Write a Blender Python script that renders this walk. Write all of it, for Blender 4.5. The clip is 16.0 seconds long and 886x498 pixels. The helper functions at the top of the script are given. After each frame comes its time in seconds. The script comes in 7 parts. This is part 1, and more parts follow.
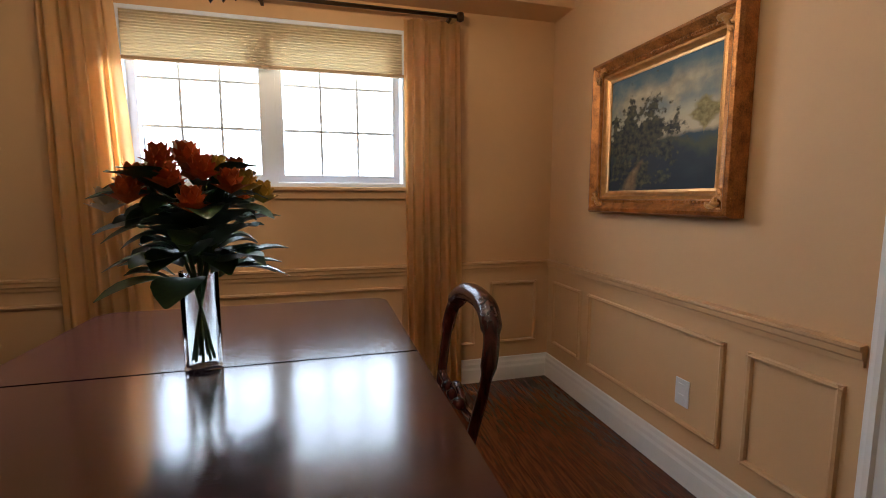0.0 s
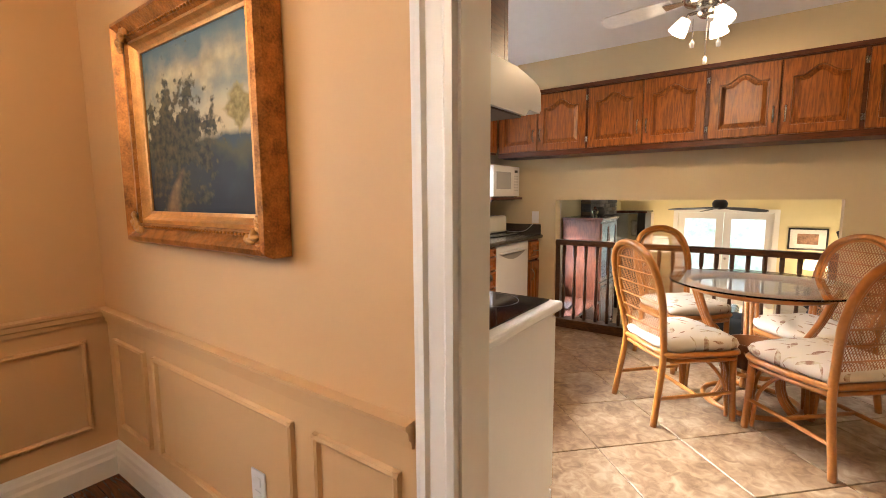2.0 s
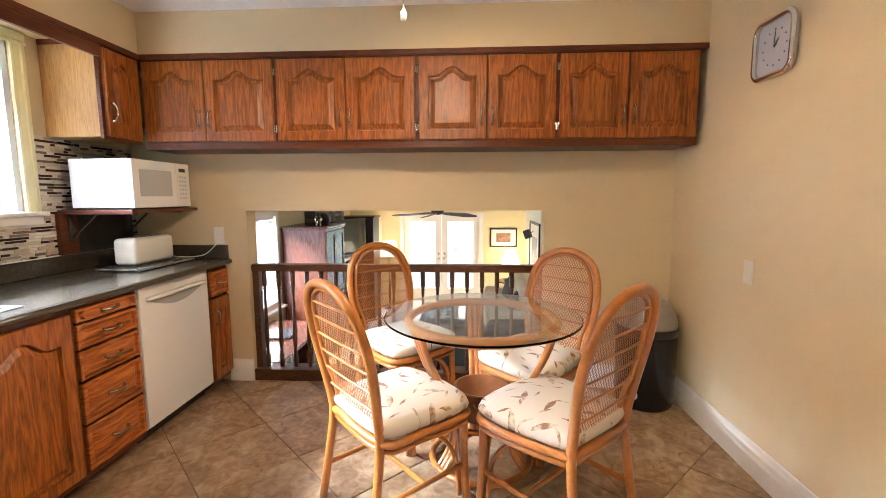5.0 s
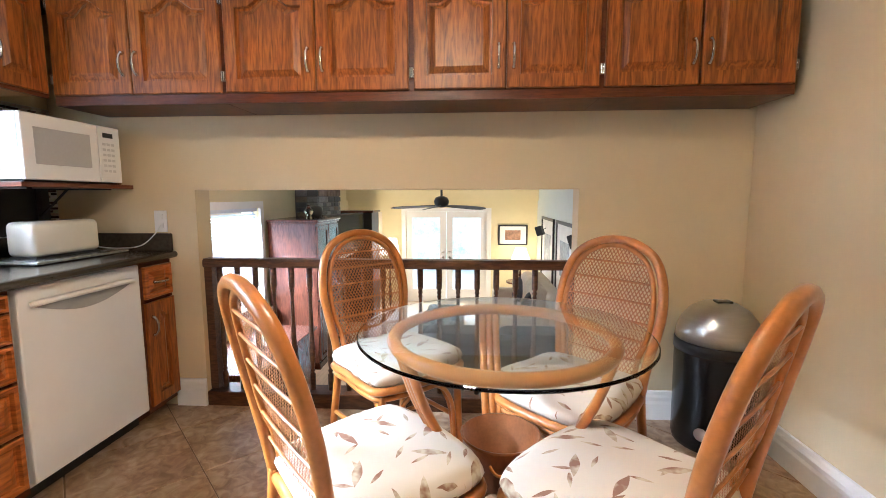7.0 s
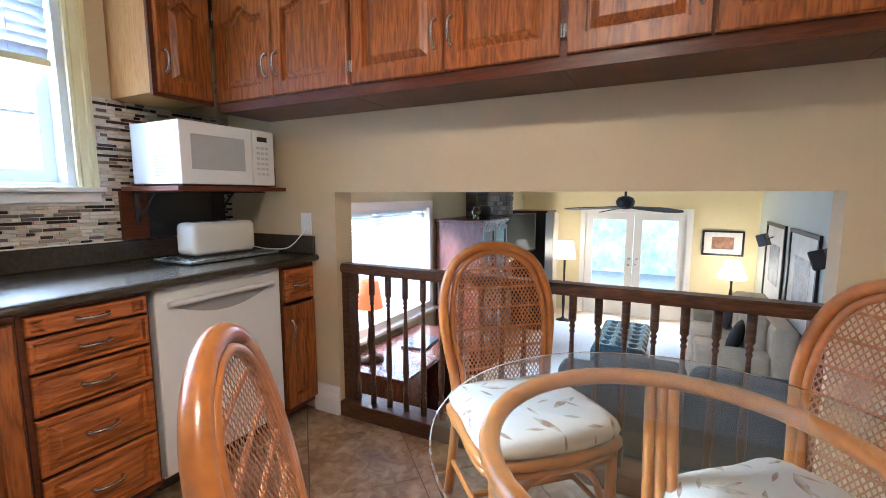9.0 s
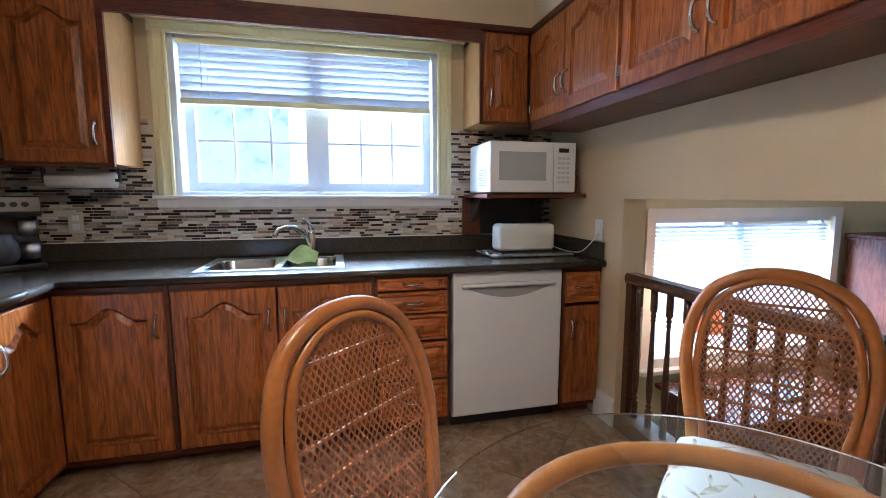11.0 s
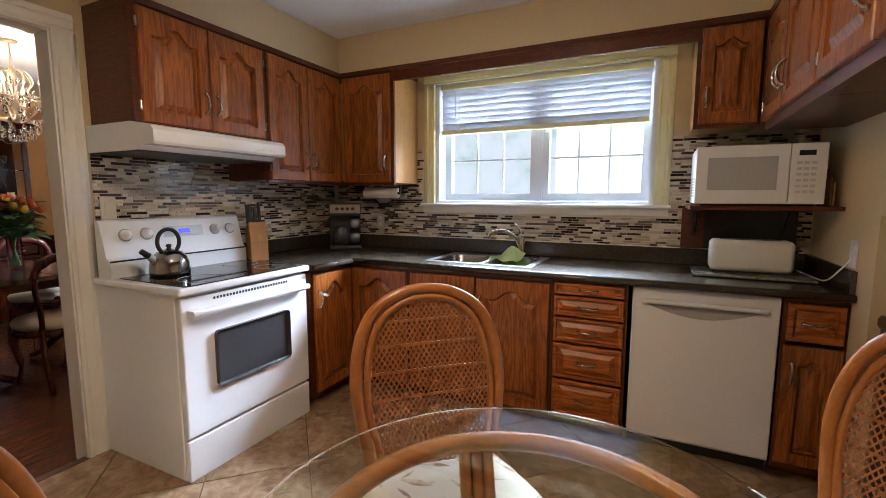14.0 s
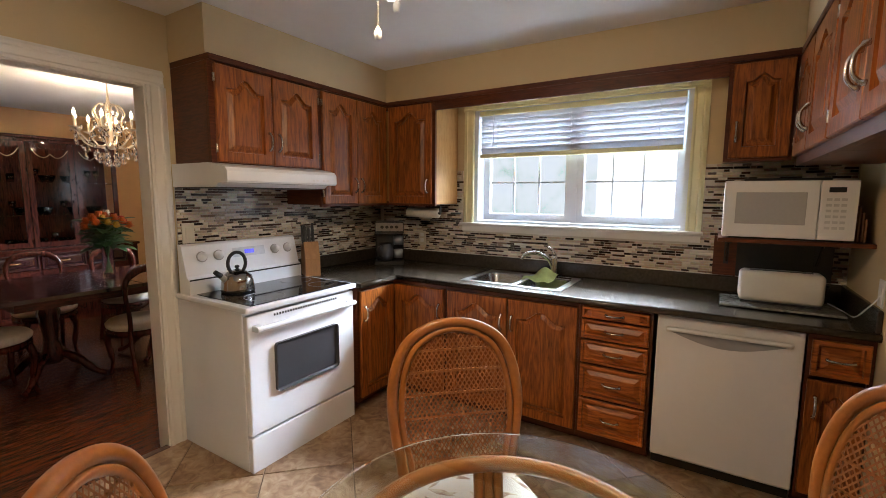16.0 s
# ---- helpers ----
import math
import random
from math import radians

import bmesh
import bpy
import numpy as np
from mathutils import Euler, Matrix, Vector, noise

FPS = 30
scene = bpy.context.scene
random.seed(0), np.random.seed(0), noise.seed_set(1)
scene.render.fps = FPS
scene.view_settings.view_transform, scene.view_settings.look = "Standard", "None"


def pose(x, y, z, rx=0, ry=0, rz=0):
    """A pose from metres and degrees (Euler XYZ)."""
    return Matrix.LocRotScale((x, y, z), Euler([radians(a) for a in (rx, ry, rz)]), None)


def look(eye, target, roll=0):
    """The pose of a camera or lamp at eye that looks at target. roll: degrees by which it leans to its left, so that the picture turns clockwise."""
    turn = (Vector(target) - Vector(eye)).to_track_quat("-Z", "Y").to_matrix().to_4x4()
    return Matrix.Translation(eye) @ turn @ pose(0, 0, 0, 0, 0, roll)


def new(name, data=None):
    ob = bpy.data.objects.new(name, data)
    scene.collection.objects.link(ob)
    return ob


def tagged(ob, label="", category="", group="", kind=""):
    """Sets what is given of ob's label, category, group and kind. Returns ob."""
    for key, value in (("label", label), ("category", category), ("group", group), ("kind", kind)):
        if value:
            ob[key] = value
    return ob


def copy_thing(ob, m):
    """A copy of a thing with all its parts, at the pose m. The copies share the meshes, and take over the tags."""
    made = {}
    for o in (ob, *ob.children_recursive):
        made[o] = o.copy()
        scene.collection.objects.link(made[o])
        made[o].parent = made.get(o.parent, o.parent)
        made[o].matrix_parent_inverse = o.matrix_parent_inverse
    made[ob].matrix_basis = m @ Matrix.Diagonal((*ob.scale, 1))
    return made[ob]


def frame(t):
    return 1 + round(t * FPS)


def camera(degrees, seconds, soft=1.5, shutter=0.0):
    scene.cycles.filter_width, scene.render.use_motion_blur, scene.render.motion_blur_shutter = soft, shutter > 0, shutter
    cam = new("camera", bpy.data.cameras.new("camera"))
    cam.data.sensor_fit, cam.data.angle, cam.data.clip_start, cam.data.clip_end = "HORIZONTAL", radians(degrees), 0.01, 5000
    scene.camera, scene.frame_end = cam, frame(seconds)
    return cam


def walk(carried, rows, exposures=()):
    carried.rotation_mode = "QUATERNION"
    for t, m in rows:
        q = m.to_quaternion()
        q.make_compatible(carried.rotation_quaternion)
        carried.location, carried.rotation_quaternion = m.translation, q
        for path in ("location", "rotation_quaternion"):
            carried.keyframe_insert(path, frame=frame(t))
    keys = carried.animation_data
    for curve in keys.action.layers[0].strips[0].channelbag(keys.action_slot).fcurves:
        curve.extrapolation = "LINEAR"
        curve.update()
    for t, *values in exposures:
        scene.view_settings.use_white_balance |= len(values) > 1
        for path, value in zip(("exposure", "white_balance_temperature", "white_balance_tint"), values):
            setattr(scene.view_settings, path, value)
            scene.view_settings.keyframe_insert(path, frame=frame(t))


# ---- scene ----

cam = camera(90.0, 16.0, soft=0.9)
PATH = [
    (0, (1.29, 0.043, 1.193), (1.799, 1.964, 0.966), -0.0),
    (0.5, (1.463, 0.1, 1.198), (2.244, 1.927, 0.97), -0.1),
    (1, (1.673, 0.181, 1.21), (2.727, 1.866, 0.984), -0.4),
    (1.5, (1.83, 0.249, 1.242), (3.199, 1.69, 1.02), -0.4),
    (2, (2.014, 0.297, 1.275), (3.625, 1.453, 1.04), -0.4),
    (2.5, (2.2, 0.345, 1.314), (3.978, 1.228, 1.075), -0.3),
    (3, (2.342, 0.355, 1.331), (4.211, 1.028, 1.095), -0.3),
    (3.5, (2.528, 0.374, 1.359), (4.459, 0.835, 1.119), -0.3),
    (4, (2.694, 0.39, 1.373), (4.659, 0.669, 1.133), -0.3),
    (4.5, (2.88, 0.371, 1.363), (4.859, 0.53, 1.122), -0.3),
    (5, (3.044, 0.358, 1.331), (5.028, 0.465, 1.095), -0.2),
    (7.3, (3.806, 0.388, 1.193), (5.787, 0.531, 0.962), -0.0),
    (7.5, (3.868, 0.39, 1.197), (5.845, 0.562, 0.954), -0.0),
    (8, (4.005, 0.381, 1.185), (5.963, 0.713, 0.946), 0.1),
    (8.5, (4.128, 0.359, 1.209), (6.023, 0.952, 0.971), 0.1),
    (9, (4.222, 0.316, 1.225), (5.985, 1.228, 0.981), -0.0),
    (9.5, (4.342, 0.218, 1.233), (5.878, 1.475, 0.989), -0.1),
    (10, (4.407, 0.115, 1.233), (5.631, 1.679, 0.991), -0.3),
    (10.2, (4.437, 0.065, 1.244), (5.514, 1.732, 0.999), -0.2),
    (12.3, (4.919, -0.211, 1.254), (4.625, 1.753, 1.02), -0.0),
    (12.5, (4.962, -0.233, 1.25), (4.601, 1.72, 1.014), 0.0),
    (13, (5.063, -0.258, 1.255), (4.549, 1.66, 1.018), 0.1),
    (13.5, (5.17, -0.271, 1.275), (4.48, 1.591, 1.039), 0.1),
    (14, (5.257, -0.318, 1.3), (4.393, 1.47, 1.069), 0.1),
    (14.5, (5.302, -0.367, 1.335), (4.33, 1.365, 1.1), 0.2),
    (15, (5.339, -0.403, 1.381), (4.316, 1.299, 1.14), 0.3),
    (15.5, (5.375, -0.427, 1.423), (4.332, 1.263, 1.185), 0.3),
    (16, (5.394, -0.447, 1.467), (4.349, 1.241, 1.227), 0.3),
]
EXPOSURES = [(0, -0.9, 5700, 10), (0.5, -1.0, 5900, 11), (1, -0.95, 6400, 12), (1.5, -0.22, 7100, 13), (2, 0.2, 6600, 14), (3, 0.45, 5600, 12), (5.2, 0.58, 5850, 12), (7.3, 0.5, 5150, 10), (8.5, 0.38, 4850, 10), (10.2, 0.05, 4700, 10), (12.3, -0.45, 4950, 10), (14, -0.52, 5750, 12), (16, -0.55, 6000, 12)]
walk(cam, [(t, look(eye, target, roll)) for t, eye, target, roll in PATH], EXPOSURES)

# ---- light ----
world = bpy.data.worlds.new("sky")
scene.world = world
world.use_nodes = True
wn = world.node_tree
sky = wn.nodes.new("ShaderNodeTexSky")
sky.sky_type = "NISHITA"
sky.sun_disc = False
sky.sun_elevation, sky.sun_rotation = radians(50), radians(20)
wn.nodes["Background"].inputs["Strength"].default_value = 0.12
wn.links.new(sky.outputs["Color"], wn.nodes["Background"].inputs["Color"])

sun = bpy.data.lights.new("sun", "SUN")
sun.energy, sun.angle, sun.color = 1.0, radians(12), (1.0, 0.96, 0.9)
new("sun", sun).matrix_world = look((0, 0, 20), (-4, -12, 0))


def window_light(name, centre, target, w, h, watts, colour):
    d = bpy.data.lights.new(name, "AREA")
    d.shape, d.size, d.size_y, d.energy, d.color = "RECTANGLE", w, h, watts, colour
    new(name, d).matrix_world = look(centre, target)


def bulb_light(name, place, watts, colour, radius=0.03):
    d = bpy.data.lights.new(name, "POINT")
    d.energy, d.color, d.shadow_soft_size = watts, colour, radius
    new(name, d).location = place


DAY = (0.86, 0.94, 1.0)
WARM = (1.0, 0.72, 0.42)
window_light("kitchen_sky_light", (4.5, 5.6, 3.5), (4.5, 2.8, 1.55), 4.5, 1.6, 5200, DAY)
window_light("dining_window_light", (1.035, 2.93, 1.65), (1.035, 0, 1.05), 1.44, 0.85, 42, DAY)
window_light("family_window_light", (8.04, 3.19, 0.5), (8.04, 0, -0.2), 1.8, 1.1, 48, DAY)
window_light("patio_sky_light", (15.2, 1.02, 2.8), (12.9, 1.02, -0.2), 3.0, 1.5, 850, DAY)
for dx, dy in ((-0.02, 0.12), (-0.1, -0.08), (0.11, -0.05)):
    d = bpy.data.lights.new("fan_bulb_light", "SPOT")
    d.energy, d.color, d.shadow_soft_size, d.spot_size, d.spot_blend = 20, WARM, 0.045, radians(172), 0.3
    new("fan_bulb_light", d).matrix_world = look((4.56 + dx, 0.565 + dy, 2.047), (4.56 + 2.2 * dx, 0.565 + 2.2 * dy, 1.75))
for a in range(4):
    bulb_light("chandelier_light", (1.03 + 0.26 * math.cos(a * 1.57 + 0.2), 1.31 + 0.26 * math.sin(a * 1.57 + 0.2), 2.11), 14.5, WARM, 0.02)
bulb_light("floor_lamp_light", (12.1, 1.967, 0.28), 18, WARM, 0.05)
bulb_light("table_lamp_light", (12.35, -0.56, 0.06), 18, WARM, 0.05)
bulb_light("desk_lamp_light", (7.36, 2.68, 0.34), 12, (1.0, 0.6, 0.28), 0.04)
for y in (0.13, 0.59, 1.05, 1.51):
    bulb_light("cabinet_puck_light", (-1.15, y, 1.99), 1.6, WARM, 0.015)

# ---- materials ----
def mat(name, colour, rough=0.6, metal=0.0, var=0.12, scale=6.0, grain=None, bump=0.0, bscale=80.0, spec=0.5, emit=None, coat=0.0):
    """A principled surface with two scales of variation. grain: (sx, sy, sz) stretch of the object's coordinates."""
    m = bpy.data.materials.new(name)
    m.use_nodes = True
    nt = m.node_tree
    b = nt.nodes["Principled BSDF"]
    b.inputs["Roughness"].default_value, b.inputs["Metallic"].default_value = rough, metal
    b.inputs["Specular IOR Level"].default_value = spec
    b.inputs["Coat Weight"].default_value = coat
    tc = nt.nodes.new("ShaderNodeTexCoord")
    mp = nt.nodes.new("ShaderNodeMapping")
    mp.inputs["Scale"].default_value = grain or (1, 1, 1)
    nt.links.new(tc.outputs["Object"], mp.inputs["Vector"])
    n1, n2 = nt.nodes.new("ShaderNodeTexNoise"), nt.nodes.new("ShaderNodeTexNoise")
    for n, s in ((n1, scale), (n2, scale * 7.3)):
        n.inputs["Scale"].default_value, n.inputs["Detail"].default_value = s, 5
        nt.links.new(mp.outputs["Vector"], n.inputs["Vector"])
    add = nt.nodes.new("ShaderNodeMix")
    add.inputs["Factor"].default_value = 0.4
    nt.links.new(n1.outputs["Fac"], add.inputs["A"])
    nt.links.new(n2.outputs["Fac"], add.inputs["B"])
    ramp = nt.nodes.new("ShaderNodeValToRGB")
    c = colour
    ramp.color_ramp.elements[0].position, ramp.color_ramp.elements[1].position = 0.3, 0.7
    ramp.color_ramp.elements[0].color = (*(v * (1 - var) for v in c), 1)
    ramp.color_ramp.elements[1].color = (*(min(1, v * (1 + var)) for v in c), 1)
    nt.links.new(add.outputs["Result"], ramp.inputs["Fac"])
    nt.links.new(ramp.outputs["Color"], b.inputs["Base Color"])
    if bump:
        bp, n3 = nt.nodes.new("ShaderNodeBump"), nt.nodes.new("ShaderNodeTexNoise")
        n3.inputs["Scale"].default_value = bscale
        nt.links.new(mp.outputs["Vector"], n3.inputs["Vector"])
        bp.inputs["Strength"].default_value, bp.inputs["Distance"].default_value = bump, 0.004
        nt.links.new(n3.outputs["Fac"], bp.inputs["Height"])
        nt.links.new(bp.outputs["Normal"], b.inputs["Normal"])
    if emit:
        b.inputs["Emission Color"].default_value = (*emit[0], 1)
        b.inputs["Emission Strength"].default_value = emit[1]
    return m


def oak(name, dark, light, stretch, rough=0.35):
    """Stained oak: long cathedral figure plus fine dark pores along the grain."""
    m = bpy.data.materials.new(name)
    m.use_nodes = True
    nt = m.node_tree
    b = nt.nodes["Principled BSDF"]
    tc, oi = nt.nodes.new("ShaderNodeTexCoord"), nt.nodes.new("ShaderNodeObjectInfo")
    off = nt.nodes.new("ShaderNodeVectorMath")
    off.operation = "MULTIPLY_ADD"
    comb = nt.nodes.new("ShaderNodeCombineXYZ")
    for k in "XYZ":
        nt.links.new(oi.outputs["Random"], comb.inputs[k])
    nt.links.new(comb.outputs["Vector"], off.inputs[0])
    off.inputs[1].default_value = (7.0, 5.0, 3.0)
    nt.links.new(tc.outputs["Object"], off.inputs[2])
    mp = nt.nodes.new("ShaderNodeMapping")
    mp.inputs["Scale"].default_value = stretch
    nt.links.new(off.outputs["Vector"], mp.inputs["Vector"])
    big = nt.nodes.new("ShaderNodeTexNoise")
    big.inputs["Scale"].default_value, big.inputs["Detail"].default_value = 3.2, 2
    nt.links.new(mp.outputs["Vector"], big.inputs["Vector"])
    rings = nt.nodes.new("ShaderNodeMath")
    rings.operation = "MULTIPLY"
    rings.inputs[1].default_value = 11.0
    nt.links.new(big.outputs["Fac"], rings.inputs[0])
    fr = nt.nodes.new("ShaderNodeMath")
    fr.operation = "PINGPONG"
    fr.inputs[1].default_value = 1.0
    nt.links.new(rings.outputs[0], fr.inputs[0])
    pores = nt.nodes.new("ShaderNodeTexNoise")
    pores.inputs["Scale"].default_value, pores.inputs["Detail"].default_value = 30, 5
    nt.links.new(mp.outputs["Vector"], pores.inputs["Vector"])
    mix = nt.nodes.new("ShaderNodeMix")
    mix.inputs["Factor"].default_value = 0.55
    nt.links.new(fr.outputs[0], mix.inputs["A"])
    nt.links.new(pores.outputs["Fac"], mix.inputs["B"])
    ramp = nt.nodes.new("ShaderNodeValToRGB")
    ramp.color_ramp.elements[0].position, ramp.color_ramp.elements[1].position = 0.14, 0.82
    ramp.color_ramp.elements[0].color, ramp.color_ramp.elements[1].color = (*dark, 1), (*light, 1)
    nt.links.new(mix.outputs["Result"], ramp.inputs["Fac"])
    # open pores filled with dark stain
    deep, mul = nt.nodes.new("ShaderNodeValToRGB"), nt.nodes.new("ShaderNodeMix")
    deep.color_ramp.elements[0].position, deep.color_ramp.elements[1].position = 0.34, 0.46
    deep.color_ramp.elements[0].color, deep.color_ramp.elements[1].color = (0.8, 0.75, 0.7, 1), (1, 1, 1, 1)
    nt.links.new(pores.outputs["Fac"], deep.inputs["Fac"])
    mul.data_type, mul.blend_type = "RGBA", "MULTIPLY"
    mul.inputs[0].default_value = 1.0
    nt.links.new(ramp.outputs["Color"], mul.inputs[6])
    nt.links.new(deep.outputs["Color"], mul.inputs[7])
    nt.links.new(mul.outputs[2], b.inputs["Base Color"])
    b.inputs["Roughness"].default_value = rough
    b.inputs["Specular IOR Level"].default_value = 0.4
    bp = nt.nodes.new("ShaderNodeBump")
    bp.inputs["Strength"].default_value, bp.inputs["Distance"].default_value = 0.15, 0.002
    nt.links.new(pores.outputs["Fac"], bp.inputs["Height"])
    nt.links.new(bp.outputs["Normal"], b.inputs["Normal"])
    return m


def glass_mat(name, tint=(0.95, 1.0, 0.97), ior=1.45, rough=0.0):
    m = bpy.data.materials.new(name)
    m.use_nodes = True
    b = m.node_tree.nodes["Principled BSDF"]
    b.inputs["Base Color"].default_value = (*tint, 1)
    b.inputs["Transmission Weight"].default_value, b.inputs["IOR"].default_value, b.inputs["Roughness"].default_value = 1.0, ior, rough
    return m


def island_mat(name, colours, rough=0.2, spec=0.5, whole=False):
    """Each joined piece takes one of the colours by chance."""
    m = bpy.data.materials.new(name)
    m.use_nodes = True
    nt = m.node_tree
    b = nt.nodes["Principled BSDF"]
    g = nt.nodes.new("ShaderNodeNewGeometry")
    r = nt.nodes.new("ShaderNodeValToRGB")
    r.color_ramp.interpolation = "CONSTANT"
    while len(r.color_ramp.elements) < len(colours):
        r.color_ramp.elements.new(1.0)
    for i, c in enumerate(colours):
        r.color_ramp.elements[i].position = i / len(colours)
        r.color_ramp.elements[i].color = (*c, 1)
    oi = nt.nodes.new("ShaderNodeObjectInfo")
    nt.links.new(oi.outputs["Random"] if whole else g.outputs["Random Per Island"], r.inputs["Fac"])
    tc, n = nt.nodes.new("ShaderNodeTexCoord"), nt.nodes.new("ShaderNodeTexNoise")
    n.inputs["Scale"].default_value = 60
    nt.links.new(tc.outputs["Object"], n.inputs["Vector"])
    mx = nt.nodes.new("ShaderNodeMix")
    mx.data_type, mx.blend_type = "RGBA", "OVERLAY"
    mx.inputs[0].default_value = 0.35
    nt.links.new(r.outputs["Color"], mx.inputs[6])
    nt.links.new(n.outputs["Color"], mx.inputs[7])
    nt.links.new(mx.outputs[2], b.inputs["Base Color"])
    b.inputs["Roughness"].default_value = rough
    b.inputs["Specular IOR Level"].default_value = spec
    return m


WALL_K = mat("kitchen_wall_paint", (0.6, 0.48, 0.29), 0.75, var=0.03, scale=1.5, bump=0.06, bscale=160)
WALL_D = mat("dining_wall_paint", (0.62, 0.39, 0.19), 0.7, var=0.03, scale=1.5, bump=0.06, bscale=160)
WALL_L = mat("family_room_paint", (0.72, 0.62, 0.36), 0.75, var=0.03, scale=1.5)
WALL_G = mat("family_room_pale_paint", (0.6, 0.64, 0.58), 0.75, var=0.03, scale=1.5)
CEIL = mat("ceiling_white", (0.78, 0.77, 0.76), 0.85, var=0.03, scale=3, bump=0.1, bscale=220)
TRIM = mat("trim_white", (0.78, 0.75, 0.7), 0.35, var=0.03, scale=4)
CREAM = mat("cream_window_trim", (0.78, 0.75, 0.46), 0.45, var=0.04, scale=4)
VINYL = mat("white_vinyl", (0.7, 0.74, 0.8), 0.3, var=0.02)
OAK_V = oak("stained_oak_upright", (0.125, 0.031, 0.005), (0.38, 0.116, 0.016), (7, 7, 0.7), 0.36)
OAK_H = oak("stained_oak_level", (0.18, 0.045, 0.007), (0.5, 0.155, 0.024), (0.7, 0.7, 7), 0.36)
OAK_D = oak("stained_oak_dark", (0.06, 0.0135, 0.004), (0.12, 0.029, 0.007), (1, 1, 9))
# Cabinets beside the window: its yellow glare is painted into the oak colour.
OAK_LIT = oak("oak_side_window_lit", (0.36, 0.18, 0.055), (0.46, 0.26, 0.09), (9, 9, 0.7))
MAHOG = oak("dark_mahogany", (0.014, 0.004, 0.005), (0.04, 0.011, 0.012), (0.8, 7, 7), 0.16)
MAHOG_V = oak("dark_mahogany_upright", (0.018, 0.004, 0.003), (0.065, 0.014, 0.008), (7, 7, 0.8), 0.22)
for m in (MAHOG,):
    b = m.node_tree.nodes["Principled BSDF"]
    b.inputs["Specular IOR Level"].default_value, b.inputs["Coat Weight"].default_value, b.inputs["Coat Roughness"].default_value = 0.7, 0.7, 0.12
RAILWOOD = oak("walnut_rail", (0.035, 0.013, 0.006), (0.11, 0.045, 0.018), (8, 1.2, 8), 0.3)
RATTAN = mat("golden_rattan", (0.37, 0.132, 0.024), 0.28, var=0.25, scale=9, grain=(1, 1, 1), bump=0.1, bscale=60, coat=0.3)
CANE = mat("woven_cane", (0.31, 0.115, 0.03), 0.5, var=0.3, scale=25)
STEEL = mat("brushed_steel", (0.56, 0.56, 0.55), 0.28, 1.0, var=0.08, scale=8, grain=(1, 1, 12))
CHROME = mat("chrome", (0.7, 0.7, 0.7), 0.08, 1.0, var=0.02)
NICKEL = mat("satin_nickel", (0.55, 0.53, 0.5), 0.25, 1.0, var=0.05)
APPL = mat("white_enamel", (0.83, 0.85, 0.89), 0.22, var=0.015, spec=0.5)
APPL_W = mat("white_plastic", (0.74, 0.74, 0.74), 0.35, var=0.02)
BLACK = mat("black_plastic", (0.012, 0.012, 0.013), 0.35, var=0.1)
BLACKGL = mat("black_ceramic_glass", (0.006, 0.006, 0.007), 0.05, var=0.05)
GREY = mat("grey_panel", (0.33, 0.33, 0.33), 0.4, var=0.05)
DGREY = mat("dark_grey_glass", (0.05, 0.05, 0.055), 0.12, var=0.05)
COUNTER = mat("dark_laminate", (0.05, 0.04, 0.029), 0.24, var=0.35, scale=60)
GROUT = mat("mosaic_grout", (0.58, 0.53, 0.46), 0.8)
TILES = [(0.035, 0.015, 0.01), (0.62, 0.52, 0.41), (0.72, 0.64, 0.53), (0.24, 0.16, 0.115), (0.6, 0.52, 0.43), (0.5, 0.4, 0.3),
         (0.014, 0.008, 0.007), (0.66, 0.58, 0.48), (0.74, 0.69, 0.6), (0.055, 0.025, 0.016), (0.56, 0.46, 0.36), (0.4, 0.32, 0.26), (0.03, 0.02, 0.018), (0.16, 0.13, 0.115)]
MOSAIC = island_mat("glass_mosaic", TILES, 0.16)
MOSAIC_ONE = island_mat("glass_mosaic_single", TILES, 0.16, whole=True)
GLASS = glass_mat("clear_glass")
TABLEGL = glass_mat("table_glass", (0.93, 0.99, 0.96))
PANE = glass_mat("window_glass", (1, 1, 1), 1.05)


def let_light(m, colour, share):
    """Thin stuff: a share of the light passes through and scatters."""
    nt = m.node_tree
    b, out = nt.nodes["Principled BSDF"], nt.nodes["Material Output"]
    tr, mx = nt.nodes.new("ShaderNodeBsdfTranslucent"), nt.nodes.new("ShaderNodeMixShader")
    tr.inputs["Color"].default_value = (*colour, 1)
    mx.inputs[0].default_value = share
    nt.links.new(b.outputs[0], mx.inputs[1])
    nt.links.new(tr.outputs[0], mx.inputs[2])
    nt.links.new(mx.outputs[0], out.inputs["Surface"])
    return m


PVC = let_light(mat("blind_white", (0.7, 0.73, 0.79), 0.45, var=0.02), (0.7, 0.76, 0.86), 0.1)

# ---- building helpers ----
def shell(name, bm, material, smooth=False):
    me = bpy.data.meshes.new(name)
    bmesh.ops.recalc_face_normals(bm, faces=bm.faces)
    bm.to_mesh(me)
    bm.free()
    if smooth:
        for p in me.polygons:
            p.use_smooth = True
    me.materials.append(material)
    return me


def part(name, bm, material, parent=None, label="", smooth=False):
    ob = new(name, shell(name, bm, material, smooth))
    if parent is not None:
        ob.parent = parent
    if label:
        ob["label"] = label
    return ob


def thing(name, label, category, group="", at=(0, 0, 0), rz=0.0):
    ob = new(name)
    ob.matrix_world = pose(*at, 0, 0, rz)
    return tagged(ob, label, category, group)


def structure(name, bm, material, label, category, smooth=False):
    return tagged(part(name, bm, material, None, "", smooth), label, category, kind="structure")


